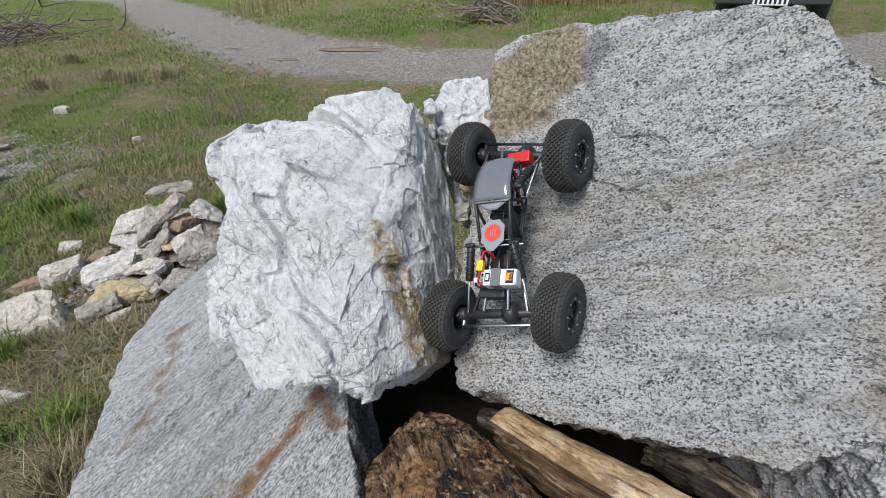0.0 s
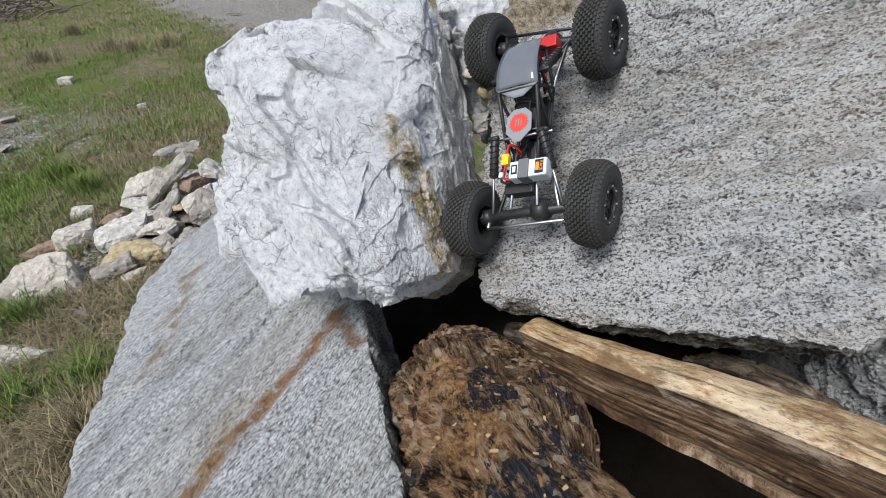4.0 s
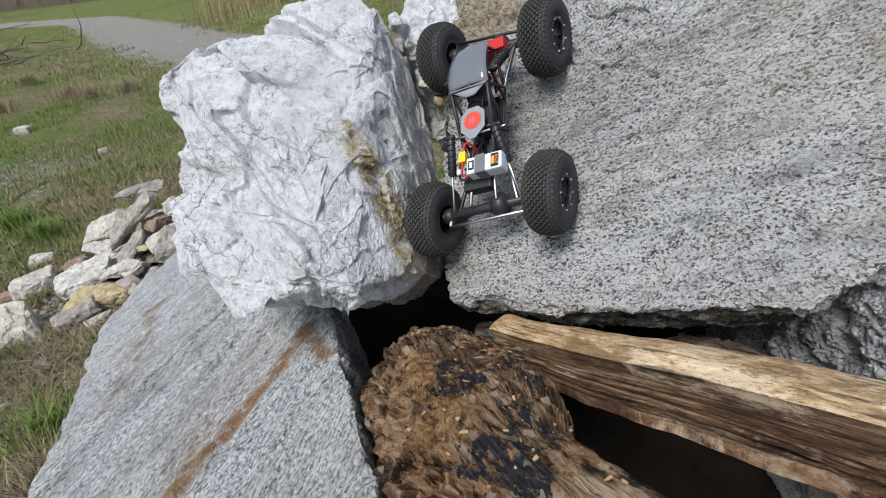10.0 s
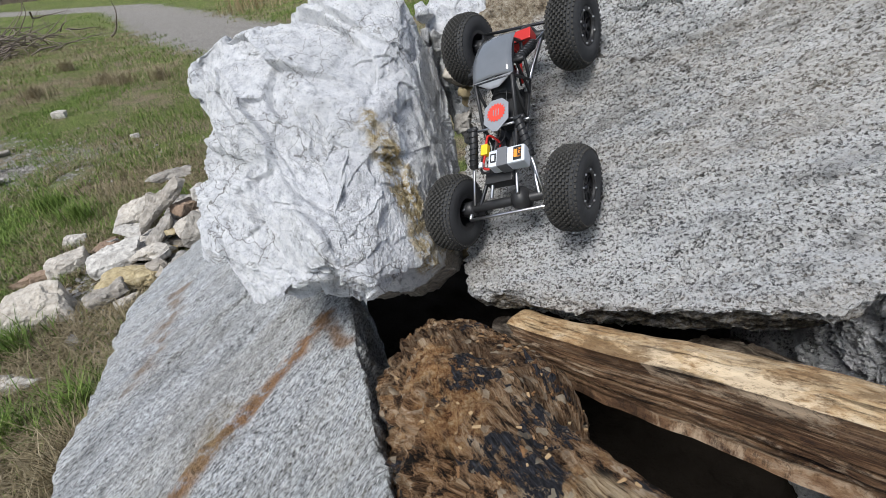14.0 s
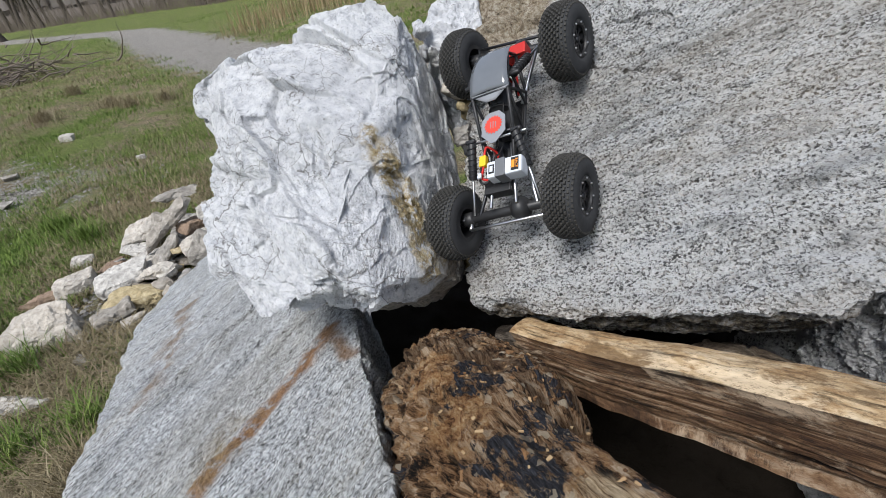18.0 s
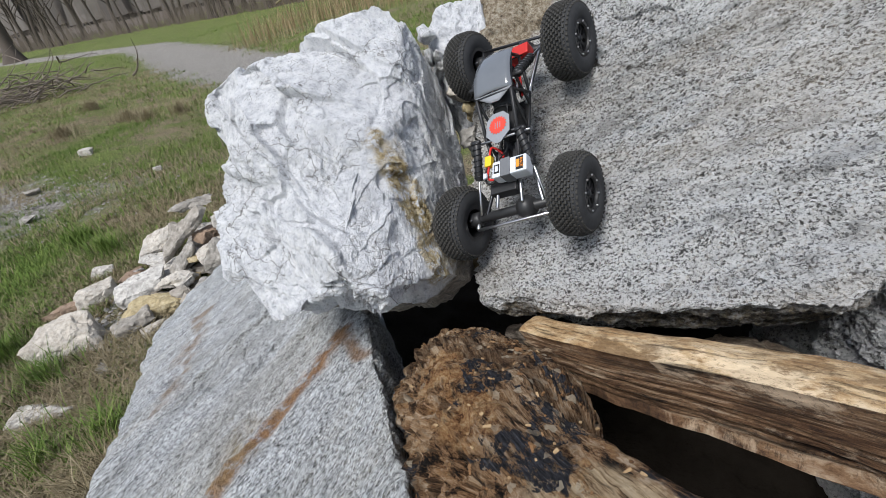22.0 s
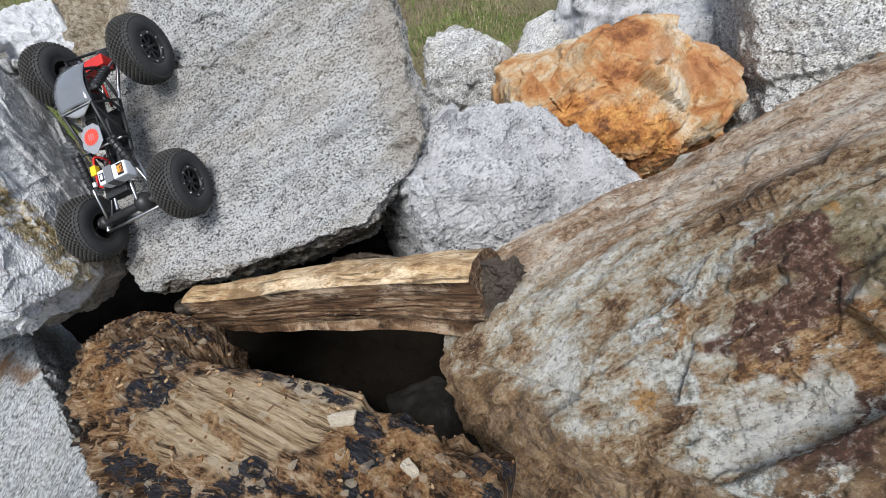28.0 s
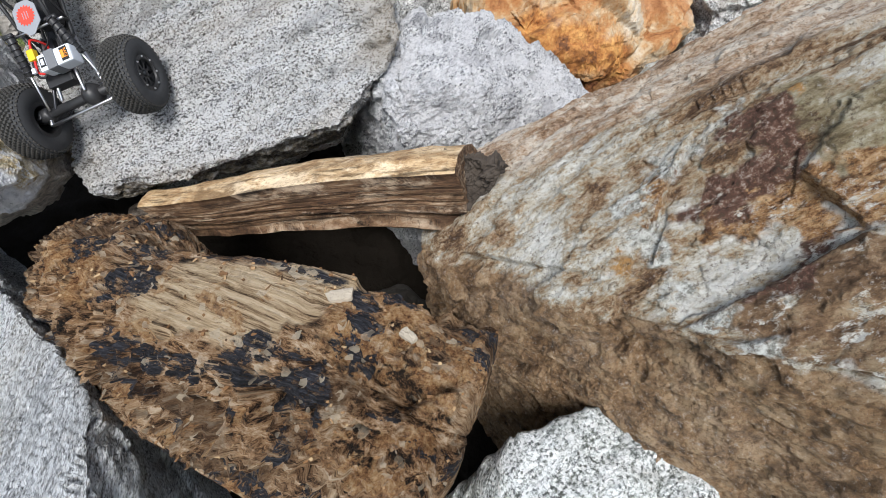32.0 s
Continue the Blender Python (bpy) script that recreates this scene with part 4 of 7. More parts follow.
def white_ledges(P, N):
    """Terraces that step down across the broken front, the overhung notch, open cracks and the lip over the underside."""
    w = fbm(P * 38, 3, 21) * 0.006
    down, left, right = (0.08, -0.58, -0.81), (-0.85, -0.40, -0.25), (0.93, -0.2, -0.3)
    h = ledge(P, [(-0.45, 0.775, 1.297), (-0.434, 0.759, 1.299), (-0.391, 0.734, 1.285), (-0.35, 0.70, 1.292), (-0.315, 0.694, 1.305)], down, 0.026, 0.06, w)
    h = h + ledge(P, [(-0.254, 0.716, 1.356), (-0.221, 0.724, 1.345), (-0.185, 0.688, 1.336), (-0.15, 0.67, 1.33)], down, 0.014, 0.05, w)
    h = h + ledge(P, [(-0.315, 0.723, 1.325), (-0.268, 0.681, 1.321), (-0.214, 0.642, 1.306), (-0.166, 0.616, 1.296), (-0.129, 0.619, 1.274)], down, 0.015, 0.055, w)
    h = h + ledge(P, [(-0.204, 0.683, 1.324), (-0.167, 0.653, 1.316), (-0.132, 0.656, 1.292)], down, 0.013, 0.04, w)
    h = h + ledge(P, [(-0.40, 0.69, 1.24), (-0.354, 0.654, 1.221), (-0.328, 0.609, 1.21), (-0.292, 0.555, 1.199), (-0.278, 0.544, 1.174), (-0.275, 0.54, 1.15)], left, 0.010, 0.06, w)
    h = h + ledge(P, [(-0.208, 0.519, 1.208), (-0.18, 0.514, 1.212), (-0.158, 0.515, 1.203)], down, 0.012, 0.035, w)
    h = h + ledge(P, [(-0.183, 0.90, 1.454), (-0.189, 0.838, 1.422), (-0.207, 0.798, 1.398), (-0.162, 0.752, 1.377), (-0.14, 0.74, 1.36)], right, 0.011, 0.07, w)
    h = h + ledge(P, [(-0.33, 0.815, 1.415), (-0.273, 0.804, 1.407), (-0.229, 0.764, 1.378), (-0.20, 0.74, 1.36)], down, -0.014, 0.10, w)
    h = h + ledge(P, [(-0.132, 0.699, 1.323), (-0.107, 0.681, 1.278), (-0.085, 0.656, 1.231), (-0.071, 0.628, 1.179)], right, 0.008, 0.08, w)
    h = h + groove(P, [(-0.216, 0.689, 1.345), (-0.209, 0.643, 1.316)], 0.012, 0.004, w)
    h = h + groove(P, [(-0.157, 0.566, 1.236), (-0.147, 0.544, 1.212), (-0.137, 0.526, 1.192)], 0.016, 0.004, w)
    h = h + groove(P, [(-0.142, 0.572, 1.237), (-0.116, 0.555, 1.181), (-0.107, 0.552, 1.169)], 0.012, 0.004, w)
    h = h + groove(P, [(-0.14, 0.771, 1.369), (-0.135, 0.755, 1.362)], 0.022, 0.008, w)
    h = h + groove(P, [(-0.384, 0.684, 1.248), (-0.378, 0.678, 1.246)], 0.018, 0.008, w)
    h = h + groove(P, [(-0.095, 0.743, 1.317), (-0.072, 0.758, 1.277)], 0.010, 0.004, w)
    h = h + ledge(P, [(-0.397, 0.6, 1.072), (-0.33, 0.558, 1.104), (-0.273, 0.538, 1.129), (-0.233, 0.526, 1.142), (-0.174, 0.503, 1.172), (-0.115, 0.518, 1.172), (-0.075, 0.571, 1.136)], (0.1, 0.45, -0.9), 0.016, 0.3, w * 0.8)
    # thin beds on the side towards the gap
    side = np.clip(N[:, 0] * 2.5 - 0.8, 0, 1)
    bed = ((P @ np.array([0.80, -0.45, 0.25]) + fbm(P * 10, 3, 31) * 0.02) / 0.028) % 1.0
    return h - 0.013 + side * 0.004 * (bed - 0.5)


boulder("marble_boulder", [(-0.518, 0.962, 1.408), (-0.342, 0.90, 1.463), (-0.25, 0.93, 1.478), (-0.155, 0.93, 1.487), (-0.083, 0.95, 1.475), (-0.035, 0.98, 1.34), (-0.012, 0.93, 1.19), (-0.048, 0.605, 1.118),
                           (-0.133, 0.492, 1.185), (-0.135, 0.50, 1.165), (-0.357, 0.572, 1.083), (-0.442, 0.66, 1.150), (-0.478, 0.80, 1.285), (-0.505, 0.90, 1.345), (-0.142, 0.765, 1.378), (-0.197, 0.628, 1.297), (-0.185, 0.525, 1.255), (-0.205, 0.490, 1.215),
                           (-0.48, 1.22, 1.28), (-0.10, 1.25, 1.32), (-0.46, 1.10, 0.95), (-0.03, 1.10, 0.95), (-0.085, 0.655, 1.02), (-0.02, 0.71, 1.03), (-0.20, 0.66, 1.02), (-0.33, 0.70, 1.02)],
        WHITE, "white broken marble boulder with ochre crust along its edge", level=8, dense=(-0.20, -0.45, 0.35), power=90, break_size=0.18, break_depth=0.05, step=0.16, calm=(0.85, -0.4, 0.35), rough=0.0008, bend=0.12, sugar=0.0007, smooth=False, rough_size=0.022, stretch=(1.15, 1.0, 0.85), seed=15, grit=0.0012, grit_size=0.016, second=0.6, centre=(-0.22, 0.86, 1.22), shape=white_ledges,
        keen=150, run=(0.69, -0.58, -0.43), cuts=((0.10, 0.22, 0.046), (0.042, 0.10, 0.013), (0.016, 0.038, 0.0038)))

boulder("gneiss_slab", [(-0.66, 0.40, 0.905), (-1.04, 1.054, 0.725), (-1.11, 1.40, 0.662), (-1.08, 1.80, 0.62), (-0.55, 1.60, 0.78), (-0.34, 1.00, 0.93), (-0.315, 0.73, 0.95), (-0.215, 0.54, 1.00), (-0.145, 0.356, 1.042), (-0.09, 0.20, 1.075),
                        (-0.13, 0.02, 1.085), (-0.50, 0.02, 0.99), (-0.15, 0.56, 0.76), (-0.09, 0.25, 0.78), (-0.08, 0.0, 0.80), (-1.22, 1.55, -0.04), (-1.15, 0.95, -0.04), (-0.80, 0.20, -0.04), (-0.55, -0.15, -0.04), (-0.08, -0.10, -0.04), (-0.3, 1.3, -0.04), (-0.9, 1.95, -0.04)],
        SLAB, "large grey gneiss slab with rust-brown stripes", level=8, power=80, break_size=0.25, break_depth=0.03, step=0.3, rough=0.003, rough_size=0.03, seed=23, centre=(-0.50, 0.70, 0.60), dense=(0.15, -0.05, 0.55), run=(0.38, 0.924, 0.05), grit=0.0016, grit_size=0.012, sugar=0.0009, smooth=False, cuts=((0.12, 0.30, 0.014), (0.035, 0.075, 0.0055), (0.013, 0.028, 0.0025)))

def rusty_ledges(P, N):
    """Thin beds that break off in steps across the face, and one overhung crack."""
    bed = P @ np.array([-0.52, 0.30, 0.80])
    w = fbm(P * 40, 3, 131) * 0.004
    saw = ((bed + fbm(P * 9, 3, 131) * 0.02) / 0.07) % 1.0
    h = 0.003 * (np.abs(saw * 2 - 1) - 0.5) * np.clip(-N[:, 0] * 2, 0, 1) * np.clip((P[:, 2] + 0.5 * P[:, 1] - 1.19) * 40, 0, 1)
    h = h + ledge(P, [(0.452, -0.140, 1.34), (0.46, -0.154, 1.355), (0.477, -0.178, 1.384), (0.497, -0.19, 1.413), (0.504, -0.201, 1.424), (0.53, -0.24, 1.46)], (0.1, -0.75, -0.4), 0.008, 0.06, w)
    return h


boulder("rusty_boulder", [(0.575, 0.235, 1.135), (0.47, 0.225, 1.105), (0.70, 0.17, 1.215), (0.765, 0.10, 1.29), (0.86, 0.0, 1.42), (0.92, -0.12, 1.50), (0.515, -0.030, 1.362), (0.545, -0.13, 1.447), (0.575, -0.175, 1.490), (0.66, -0.30, 1.535),
                          (0.42, -0.005, 1.243), (0.376, -0.065, 1.218), (0.374, -0.128, 1.242), (0.383, -0.20, 1.277), (0.41, -0.32, 1.36), (0.46, -0.45, 1.44), (0.366, 0.078, 1.165), (0.348, 0.14, 1.10), (0.332, 0.036, 1.145),
                          (0.345, 0.03, 1.05), (0.385, -0.09, 1.16), (0.432, -0.215, 1.19), (0.52, -0.36, 1.22), (0.40, 0.15, 0.95), (1.1, 0.25, 1.0), (1.2, -0.1, 1.3), (0.95, -0.55, 1.35), (0.55, 0.1, -0.04), (1.1, 0.3, -0.04), (0.55, -0.55, -0.04), (1.2, -0.5, -0.04)],
        BROWN, "big rust-brown and grey banded gneiss boulder", level=8, power=80, break_size=0.19, break_depth=0.09, step=0.2, bend=0.3, rough=0.002, rough_size=0.03, stretch=(1.4, 1, 0.8), seed=31, centre=(0.75, -0.05, 1.05), dense=(-0.45, 0.12, 0.38), run=(0.536, -0.433, 0.725), grit=0.0016, grit_size=0.012, sugar=0.0006, smooth=False, keen=55, cuts=((0.10, 0.25, 0.016), (0.04, 0.09, 0.009), (0.015, 0.035, 0.0035)), shape=rusty_ledges)

boulder("blue_grey_boulder", [(0.448, 0.362, 1.215), (0.50, 0.40, 1.25), (0.605, 0.54, 1.230), (0.70, 0.52, 1.222), (0.784, 0.62, 1.15), (0.978, 0.60, 1.075), (1.10, 0.45, 0.95), (1.10, 0.38, 0.90), (0.622, 0.307, 1.172), (0.738, 0.472, 1.200),
                              (0.605, 0.290, 1.10), (0.455, 0.335, 1.125), (0.53, 0.43, 1.0), (0.64, 0.36, 1.0), (1.0, 0.30, 0.85), (0.50, 0.80, 0.95), (1.05, 0.75, 0.85), (0.66, 0.50, -0.04), (1.1, 0.4, -0.04), (0.66, 0.85, -0.04), (1.1, 0.85, -0.04)],
        MIDGREY, "blue-grey speckled granite boulder wedged beside the big block", level=8, power=50, break_size=0.15, break_depth=0.08, step=0.25, rough=0.003, rough_size=0.03, seed=44, centre=(0.74, 0.52, 0.95), dense=(-0.3, -0.35, 0.35), grit=0.003, grit_size=0.013, sugar=0.0013, smooth=False, keen=55, cuts=((0.11, 0.26, 0.026), (0.04, 0.09, 0.008), (0.014, 0.03, 0.0045)))

boulder("orange_boulder", [(0.98, 0.70, 1.10), (1.08, 0.62, 1.185), (1.17, 0.70, 1.20), (1.47, 0.68, 1.165), (1.65, 0.66, 1.03), (1.75, 0.60, 0.97), (1.67, 0.50, 0.93), (1.41, 0.49, 0.955), (1.19, 0.47, 0.985), (1.21, 0.505, 1.075), (0.97, 0.58, 1.06),
                           (1.35, 0.84, 0.7), (1.05, 1.1, 0.95), (1.65, 1.1, 0.95), (1.08, 0.86, -0.04), (1.75, 0.84, -0.04), (1.05, 1.2, -0.04), (1.80, 1.2, -0.04)],
        ORANGE, "rough orange-brown iron-stained boulder", level=7, dense=(-0.2, -0.4, 0.3), power=60, break_size=0.24, break_depth=0.06, step=0.3, rough=0.003, rough_size=0.04, grit=0.0015, sugar=0.0012, smooth=False, stretch=(1.3, 1, 0.8), keen=60, cuts=((0.20, 0.45, 0.075), (0.07, 0.18, 0.014), (0.02, 0.05, 0.003)), seed=52, centre=(1.35, 0.8, 0.75))


def block(name, x, y, top, size, mat, label, seed, turn=0.0, level=6, squash=(1, 1, 1), bottom=-0.04, breaks=0.10):
    """A boulder of about that size with its top at that height, standing on the ground."""
    rng = np.random.RandomState(seed)
    c, s = math.cos(radians(turn)), math.sin(radians(turn))
    pts = []
    for zz, k in ((top, 0.72), (top - 0.35 * size, 1.0), (bottom, 0.95)):
        for a in range(7):
            ang = (a + rng.rand() * 0.7) * 2 * math.pi / 7
            r = size * k * (0.75 + 0.35 * rng.rand())
            px, py = r * math.cos(ang) * squash[0], r * math.sin(ang) * squash[1]
            pts.append((x + c * px - s * py, y + s * px + c * py, zz - (rng.rand() * 0.12 * size if zz > bottom else 0)))
    return boulder(name, pts, mat, label, level=level, power=60, break_size=size * 0.6, break_depth=breaks * 0.6, step=0.3, rough=0.003, rough_size=0.04, grit=0.003, grit_size=0.03, cuts=((size * 0.3, size * 0.9, size * 0.13), (size * 0.13, size * 0.34, size * 0.04), (size * 0.06, size * 0.13, size * 0.012)), seed=seed, centre=(x, y, (max(bottom, top - 1.2 * size) + top) / 2))


block("pale_boulder", 1.02, 1.10, 1.13, 0.165, BACKGREY, "pale grey rounded granite boulder behind the wall", 61)
block("small_grey_boulder", 1.42, 1.22, 0.93, 0.15, BACKGREY, "small grey boulder between larger ones", 62, 20)
block("flat_grey_boulder", 1.80, 1.60, 0.88, 0.17, BACKGREY, "low flat grey boulder on the grass edge", 63, 35, squash=(1.2, 0.8, 1))
block("long_grey_boulder", 2.08, 1.42, 1.05, 0.30, MIDGREY, "long grey boulder with a pale top", 64, -20, squash=(1.35, 0.75, 1))
block("far_grey_boulder", 2.75, 1.70, 1.02, 0.26, BACKGREY, "grey boulder at the end of the wall", 65, 10)
boulder("square_grey_boulder", [(1.70, 0.62, 1.20), (1.69, 0.50, 0.98), (1.66, 0.42, 0.80), (1.80, 0.25, 1.00), (1.83, 0.33, 1.28), (1.78, 0.40, 1.30), (2.35, 0.45, 1.30), (2.30, 0.95, 1.22), (1.95, 0.90, 1.20), (1.75, 0.55, 0.6), (1.78, 0.50, -0.04), (1.9, 0.2, -0.04), (2.4, 0.4, -0.04), (2.2, 1.0, -0.04)],
        BACKGREY, "square-cut pale grey boulder with level joints", level=7, power=70, dense=(-0.3, -0.3, 0.2), break_size=0.2, break_depth=0.04, step=0.3, rough=0.003, rough_size=0.04, grit=0.003, grit_size=0.02, seed=66, centre=(2.0, 0.6, 0.85), smooth=False, cuts=((0.12, 0.30, 0.016), (0.05, 0.12, 0.009), (0.02, 0.05, 0.004)),
        shape=lambda P, N: ledge(P, [(1.66, 0.56, 0.93), (1.69, 0.49, 0.975), (1.74, 0.40, 1.02), (1.80, 0.32, 1.065), (1.86, 0.26, 1.08)], (0.2, 0, -1), 0.025, 0.12, fbm(P * 20, 3, 5) * 0.01))
block("leaning_grey_boulder", 1.95, 0.98, 1.02, 0.20, MIDGREY, "grey boulder leaning behind the orange one", 67, 40)
block("end_boulder", 3.1, 0.75, 1.15, 0.34, STONE_C, "dark brown boulder at the far end of the wall", 68, 0)
block("dark_boulder", 1.55, 0.10, 0.92, 0.38, STONE_B, "dark grey boulder low between the others", 69, 0)

# speckled granite at the foot of the log
boulder("speckled_boulder", [(0.245, -0.17, 1.055), (0.30, -0.145, 1.085), (0.385, -0.165, 1.10), (0.48, -0.26, 1.085), (0.535, -0.345, 1.06), (0.58, -0.45, 1.03), (0.20, -0.28, 1.04), (0.25, -0.50, 1.06), (0.45, -0.55, 1.05), (0.20, -0.10, 0.8), (0.52, -0.2, 0.8), (0.1, -0.6, -0.04), (0.5, -0.65, -0.04), (0.15, -0.1, -0.04), (0.5, -0.15, -0.04)],
        SALT, "speckled grey-white granite boulder below the log", level=7, power=40, break_size=0.10, break_depth=0.06, step=0.3, rough=0.004, rough_size=0.025, seed=71, centre=(0.35, -0.33, 0.9))
boulder("low_stone", [(0.60, -0.36, 1.05), (0.68, -0.42, 1.06), (0.75, -0.46, 1.03), (0.70, -0.52, 1.04), (0.58, -0.47, 1.03), (0.57, -0.42, 0.9), (0.8, -0.45, 0.9), (0.7, -0.6, 0.9), (0.56, -0.4, -0.04), (0.8, -0.4, -0.04), (0.7, -0.65, -0.04)],
        SALT, "small mossy grey stone in the gap", level=5, power=30, break_size=0.05, break_depth=0.12, rough=0.003, rough_size=0.02, seed=72, centre=(0.67, -0.47, 0.95))

# dark stones down in the gap under the logs, coloured with the gap's shade
boulder("gap_stone", [(0.08, 0.30, 0.79), (0.15, 0.42, 0.84), (0.24, 0.40, 0.80), (0.26, 0.28, 0.76), (0.15, 0.24, 0.80), (0.18, 0.33, 0.86), (0.1, 0.3, 0.3), (0.25, 0.4, 0.3), (0.2, 0.2, 0.3)], SHADED_STONE, "dark stone down in the gap, shade painted into its colour", level=6, power=30, break_size=0.06, break_depth=0.12, rough=0.003, rough_size=0.02, seed=73)
boulder("gap_stone", [(0.26, 0.22, 0.74), (0.30, 0.34, 0.78), (0.42, 0.32, 0.77), (0.46, 0.20, 0.74), (0.35, 0.12, 0.76), (0.36, 0.24, 0.83), (0.3, 0.2, 0.3), (0.45, 0.3, 0.3), (0.4, 0.1, 0.3)], SHADED_STONE, "dark mossy stone down in the gap, shade painted into its colour", level=6, power=30, break_size=0.06, break_depth=0.12, rough=0.003, rough_size=0.02, seed=74)

# added fill of packed earth and rubble behind and under the boulders
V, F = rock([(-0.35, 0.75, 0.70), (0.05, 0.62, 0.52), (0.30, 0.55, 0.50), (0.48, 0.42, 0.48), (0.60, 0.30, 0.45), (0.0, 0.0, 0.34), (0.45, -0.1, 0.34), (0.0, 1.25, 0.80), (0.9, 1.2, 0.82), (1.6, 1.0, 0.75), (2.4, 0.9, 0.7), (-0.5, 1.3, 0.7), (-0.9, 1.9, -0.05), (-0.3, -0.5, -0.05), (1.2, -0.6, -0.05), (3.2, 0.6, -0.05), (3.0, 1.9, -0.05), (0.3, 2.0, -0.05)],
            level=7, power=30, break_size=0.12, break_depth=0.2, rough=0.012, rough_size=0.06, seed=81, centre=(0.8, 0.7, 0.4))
# darker than plain earth: the black shade of the gaps is in this colour
SHADED_SOIL = plain("shaded_soil", (0.018, 0.0145, 0.011), 0.95, 0, 0.35, 40, 0.01, 0.02)
thing("earth_bank", V, F, SHADED_SOIL, "earth packed under the boulder wall, coloured near black for gap shade", "earth bank", kind="structure")

# wedge stones between the white and the grey block
boulder("wedge_stone", [(-0.036, 1.10, 1.462), (0.049, 1.10, 1.462), (0.062, 1.05, 1.385), (0.073, 1.0, 1.318), (0.035, 0.98, 1.298), (-0.02, 0.99, 1.312), (-0.055, 1.03, 1.379), (-0.065, 1.07, 1.42), (0.06, 1.2, 1.40), (0.1, 1.15, 1.2), (-0.06, 1.2, 1.2), (0.0, 1.0, 1.15)],
        WHITE, "small white marble wedge stone jammed in the gap", level=6, power=45, smooth=False, sugar=0.0006, cuts=((0.03, 0.07, 0.010), (0.014, 0.03, 0.003)), break_size=0.05, break_depth=0.10, rough=0.003, rough_size=0.02, seed=83)
for n, (x, y, z, r) in enumerate(((-0.055, 1.04, 1.425, 0.028), (-0.035, 1.01, 1.37, 0.026), (-0.015, 0.985, 1.31, 0.030), (0.005, 0.965, 1.265, 0.026), (-0.005, 0.955, 1.22, 0.024), (-0.065, 1.02, 1.375, 0.022), (-0.005, 0.90, 1.12, 0.035), (-0.01, 0.80, 1.04, 0.04))):
    rng = np.random.RandomState(900 + n)
    pts = rng.randn(12, 3)
    pts = pts / np.linalg.norm(pts, axis=1)[:, None] * r * (0.8 + 0.5 * rng.rand(12, 1)) * (1, 1.2, 0.9) + (x, y, z)
    V, F = rock(pts, level=5, power=25, break_size=0.03, break_depth=0.15, rough=0.002, rough_size=0.012, seed=100 + n)
    thing("chock_stone", V, F, WHITE if n in (0, 1, 5) else STONE_D if n % 2 else STONE_A, "small white broken marble chunk jammed in the gap" if n in (0, 1, 5) else "small brown-grey chock stone jammed in the gap", "stone", "chock stones in the gap")

# ---- logs ----


def spine(points, n):
    """A smooth line through points (x, y, z, radius)."""
    p = np.array(points, float)
    t = np.linspace(0, len(p) - 1, n)
    i = np.clip(np.floor(t).astype(int), 0, len(p) - 2)
    f = (t - i)[:, None]
    q = np.vstack([2 * p[0] - p[1], p, 2 * p[-1] - p[-2]])
    a, b, c, d = q[i], q[i + 1], q[i + 2], q[i + 3]
    return 0.5 * (2 * b + (c - a) * f + (2 * a - 5 * b + 4 * c - d) * f**2 + (3 * b - a - 3 * c + d) * f**3)


ALONG = {}


def tube(points, n, m, shape=None, cap=True):
    s = spine(points, n)
    tan = np.gradient(s[:, :3], axis=0)
    tan /= np.linalg.norm(tan, axis=1)[:, None]
    side = np.cross(tan, (0, 0, 1.0))
    side /= np.linalg.norm(side, axis=1)[:, None]
    up = np.cross(side, tan)
    ang = np.linspace(0, 2 * np.pi, m, endpoint=False)
    L = np.repeat(np.linspace(0, 1, n), m)
    A = np.tile(ang, n)
    r = np.repeat(s[:, 3], m)
    N = np.repeat(side, m, 0) * np.cos(A)[:, None] + np.repeat(up, m, 0) * np.sin(A)[:, None]
    C = np.repeat(s[:, :3], m, 0)
    if shape is not None:
        r = shape(L, A, r, C + N * r[:, None])
    V = C + N * r[:, None]
    ALONG[0] = np.vstack([np.c_[L * np.linalg.norm(np.diff(s[:, :3], axis=0), axis=1).sum(), np.cos(A) * np.repeat(s[:, 3], m), np.sin(A) * np.repeat(s[:, 3], m)], np.zeros((2, 3))])
    i, j = np.meshgrid(np.arange(n - 1), np.arange(m), indexing="ij")
    a, b = i * m + j, i * m + (j + 1) % m
    F = np.stack([a.ravel(), b.ravel(), (b + m).ravel(), (a + m).ravel()], 1)
    if cap:
        k = len(V)
        V = np.vstack([V, s[0, :3] + 0 * tan[0], s[-1, :3]])
        e0 = np.stack([np.full(m, k), (np.arange(m) + 1) % m, np.arange(m), np.arange(m)], 1)[:, :3]
        o = (n - 1) * m
        e1 = np.stack([np.full(m, k + 1), o + np.arange(m), o + (np.arange(m) + 1) % m], 1)
        T = np.vstack([F[:, [0, 1, 2]], F[:, [0, 2, 3]], e0, e1])
        return V, T
    return V, np.vstack([F[:, [0, 1, 2]], F[:, [0, 2, 3]]])


def grain(ob):
    """Gives a log's mesh the lengthwise coordinates of the tube made last."""
    lay = ob.data.attributes.new("along", "FLOAT_VECTOR", "POINT")
    lay.data.foreach_set("vector", ALONG[0][: len(ob.data.vertices)].astype(np.float32).ravel())
    return ob


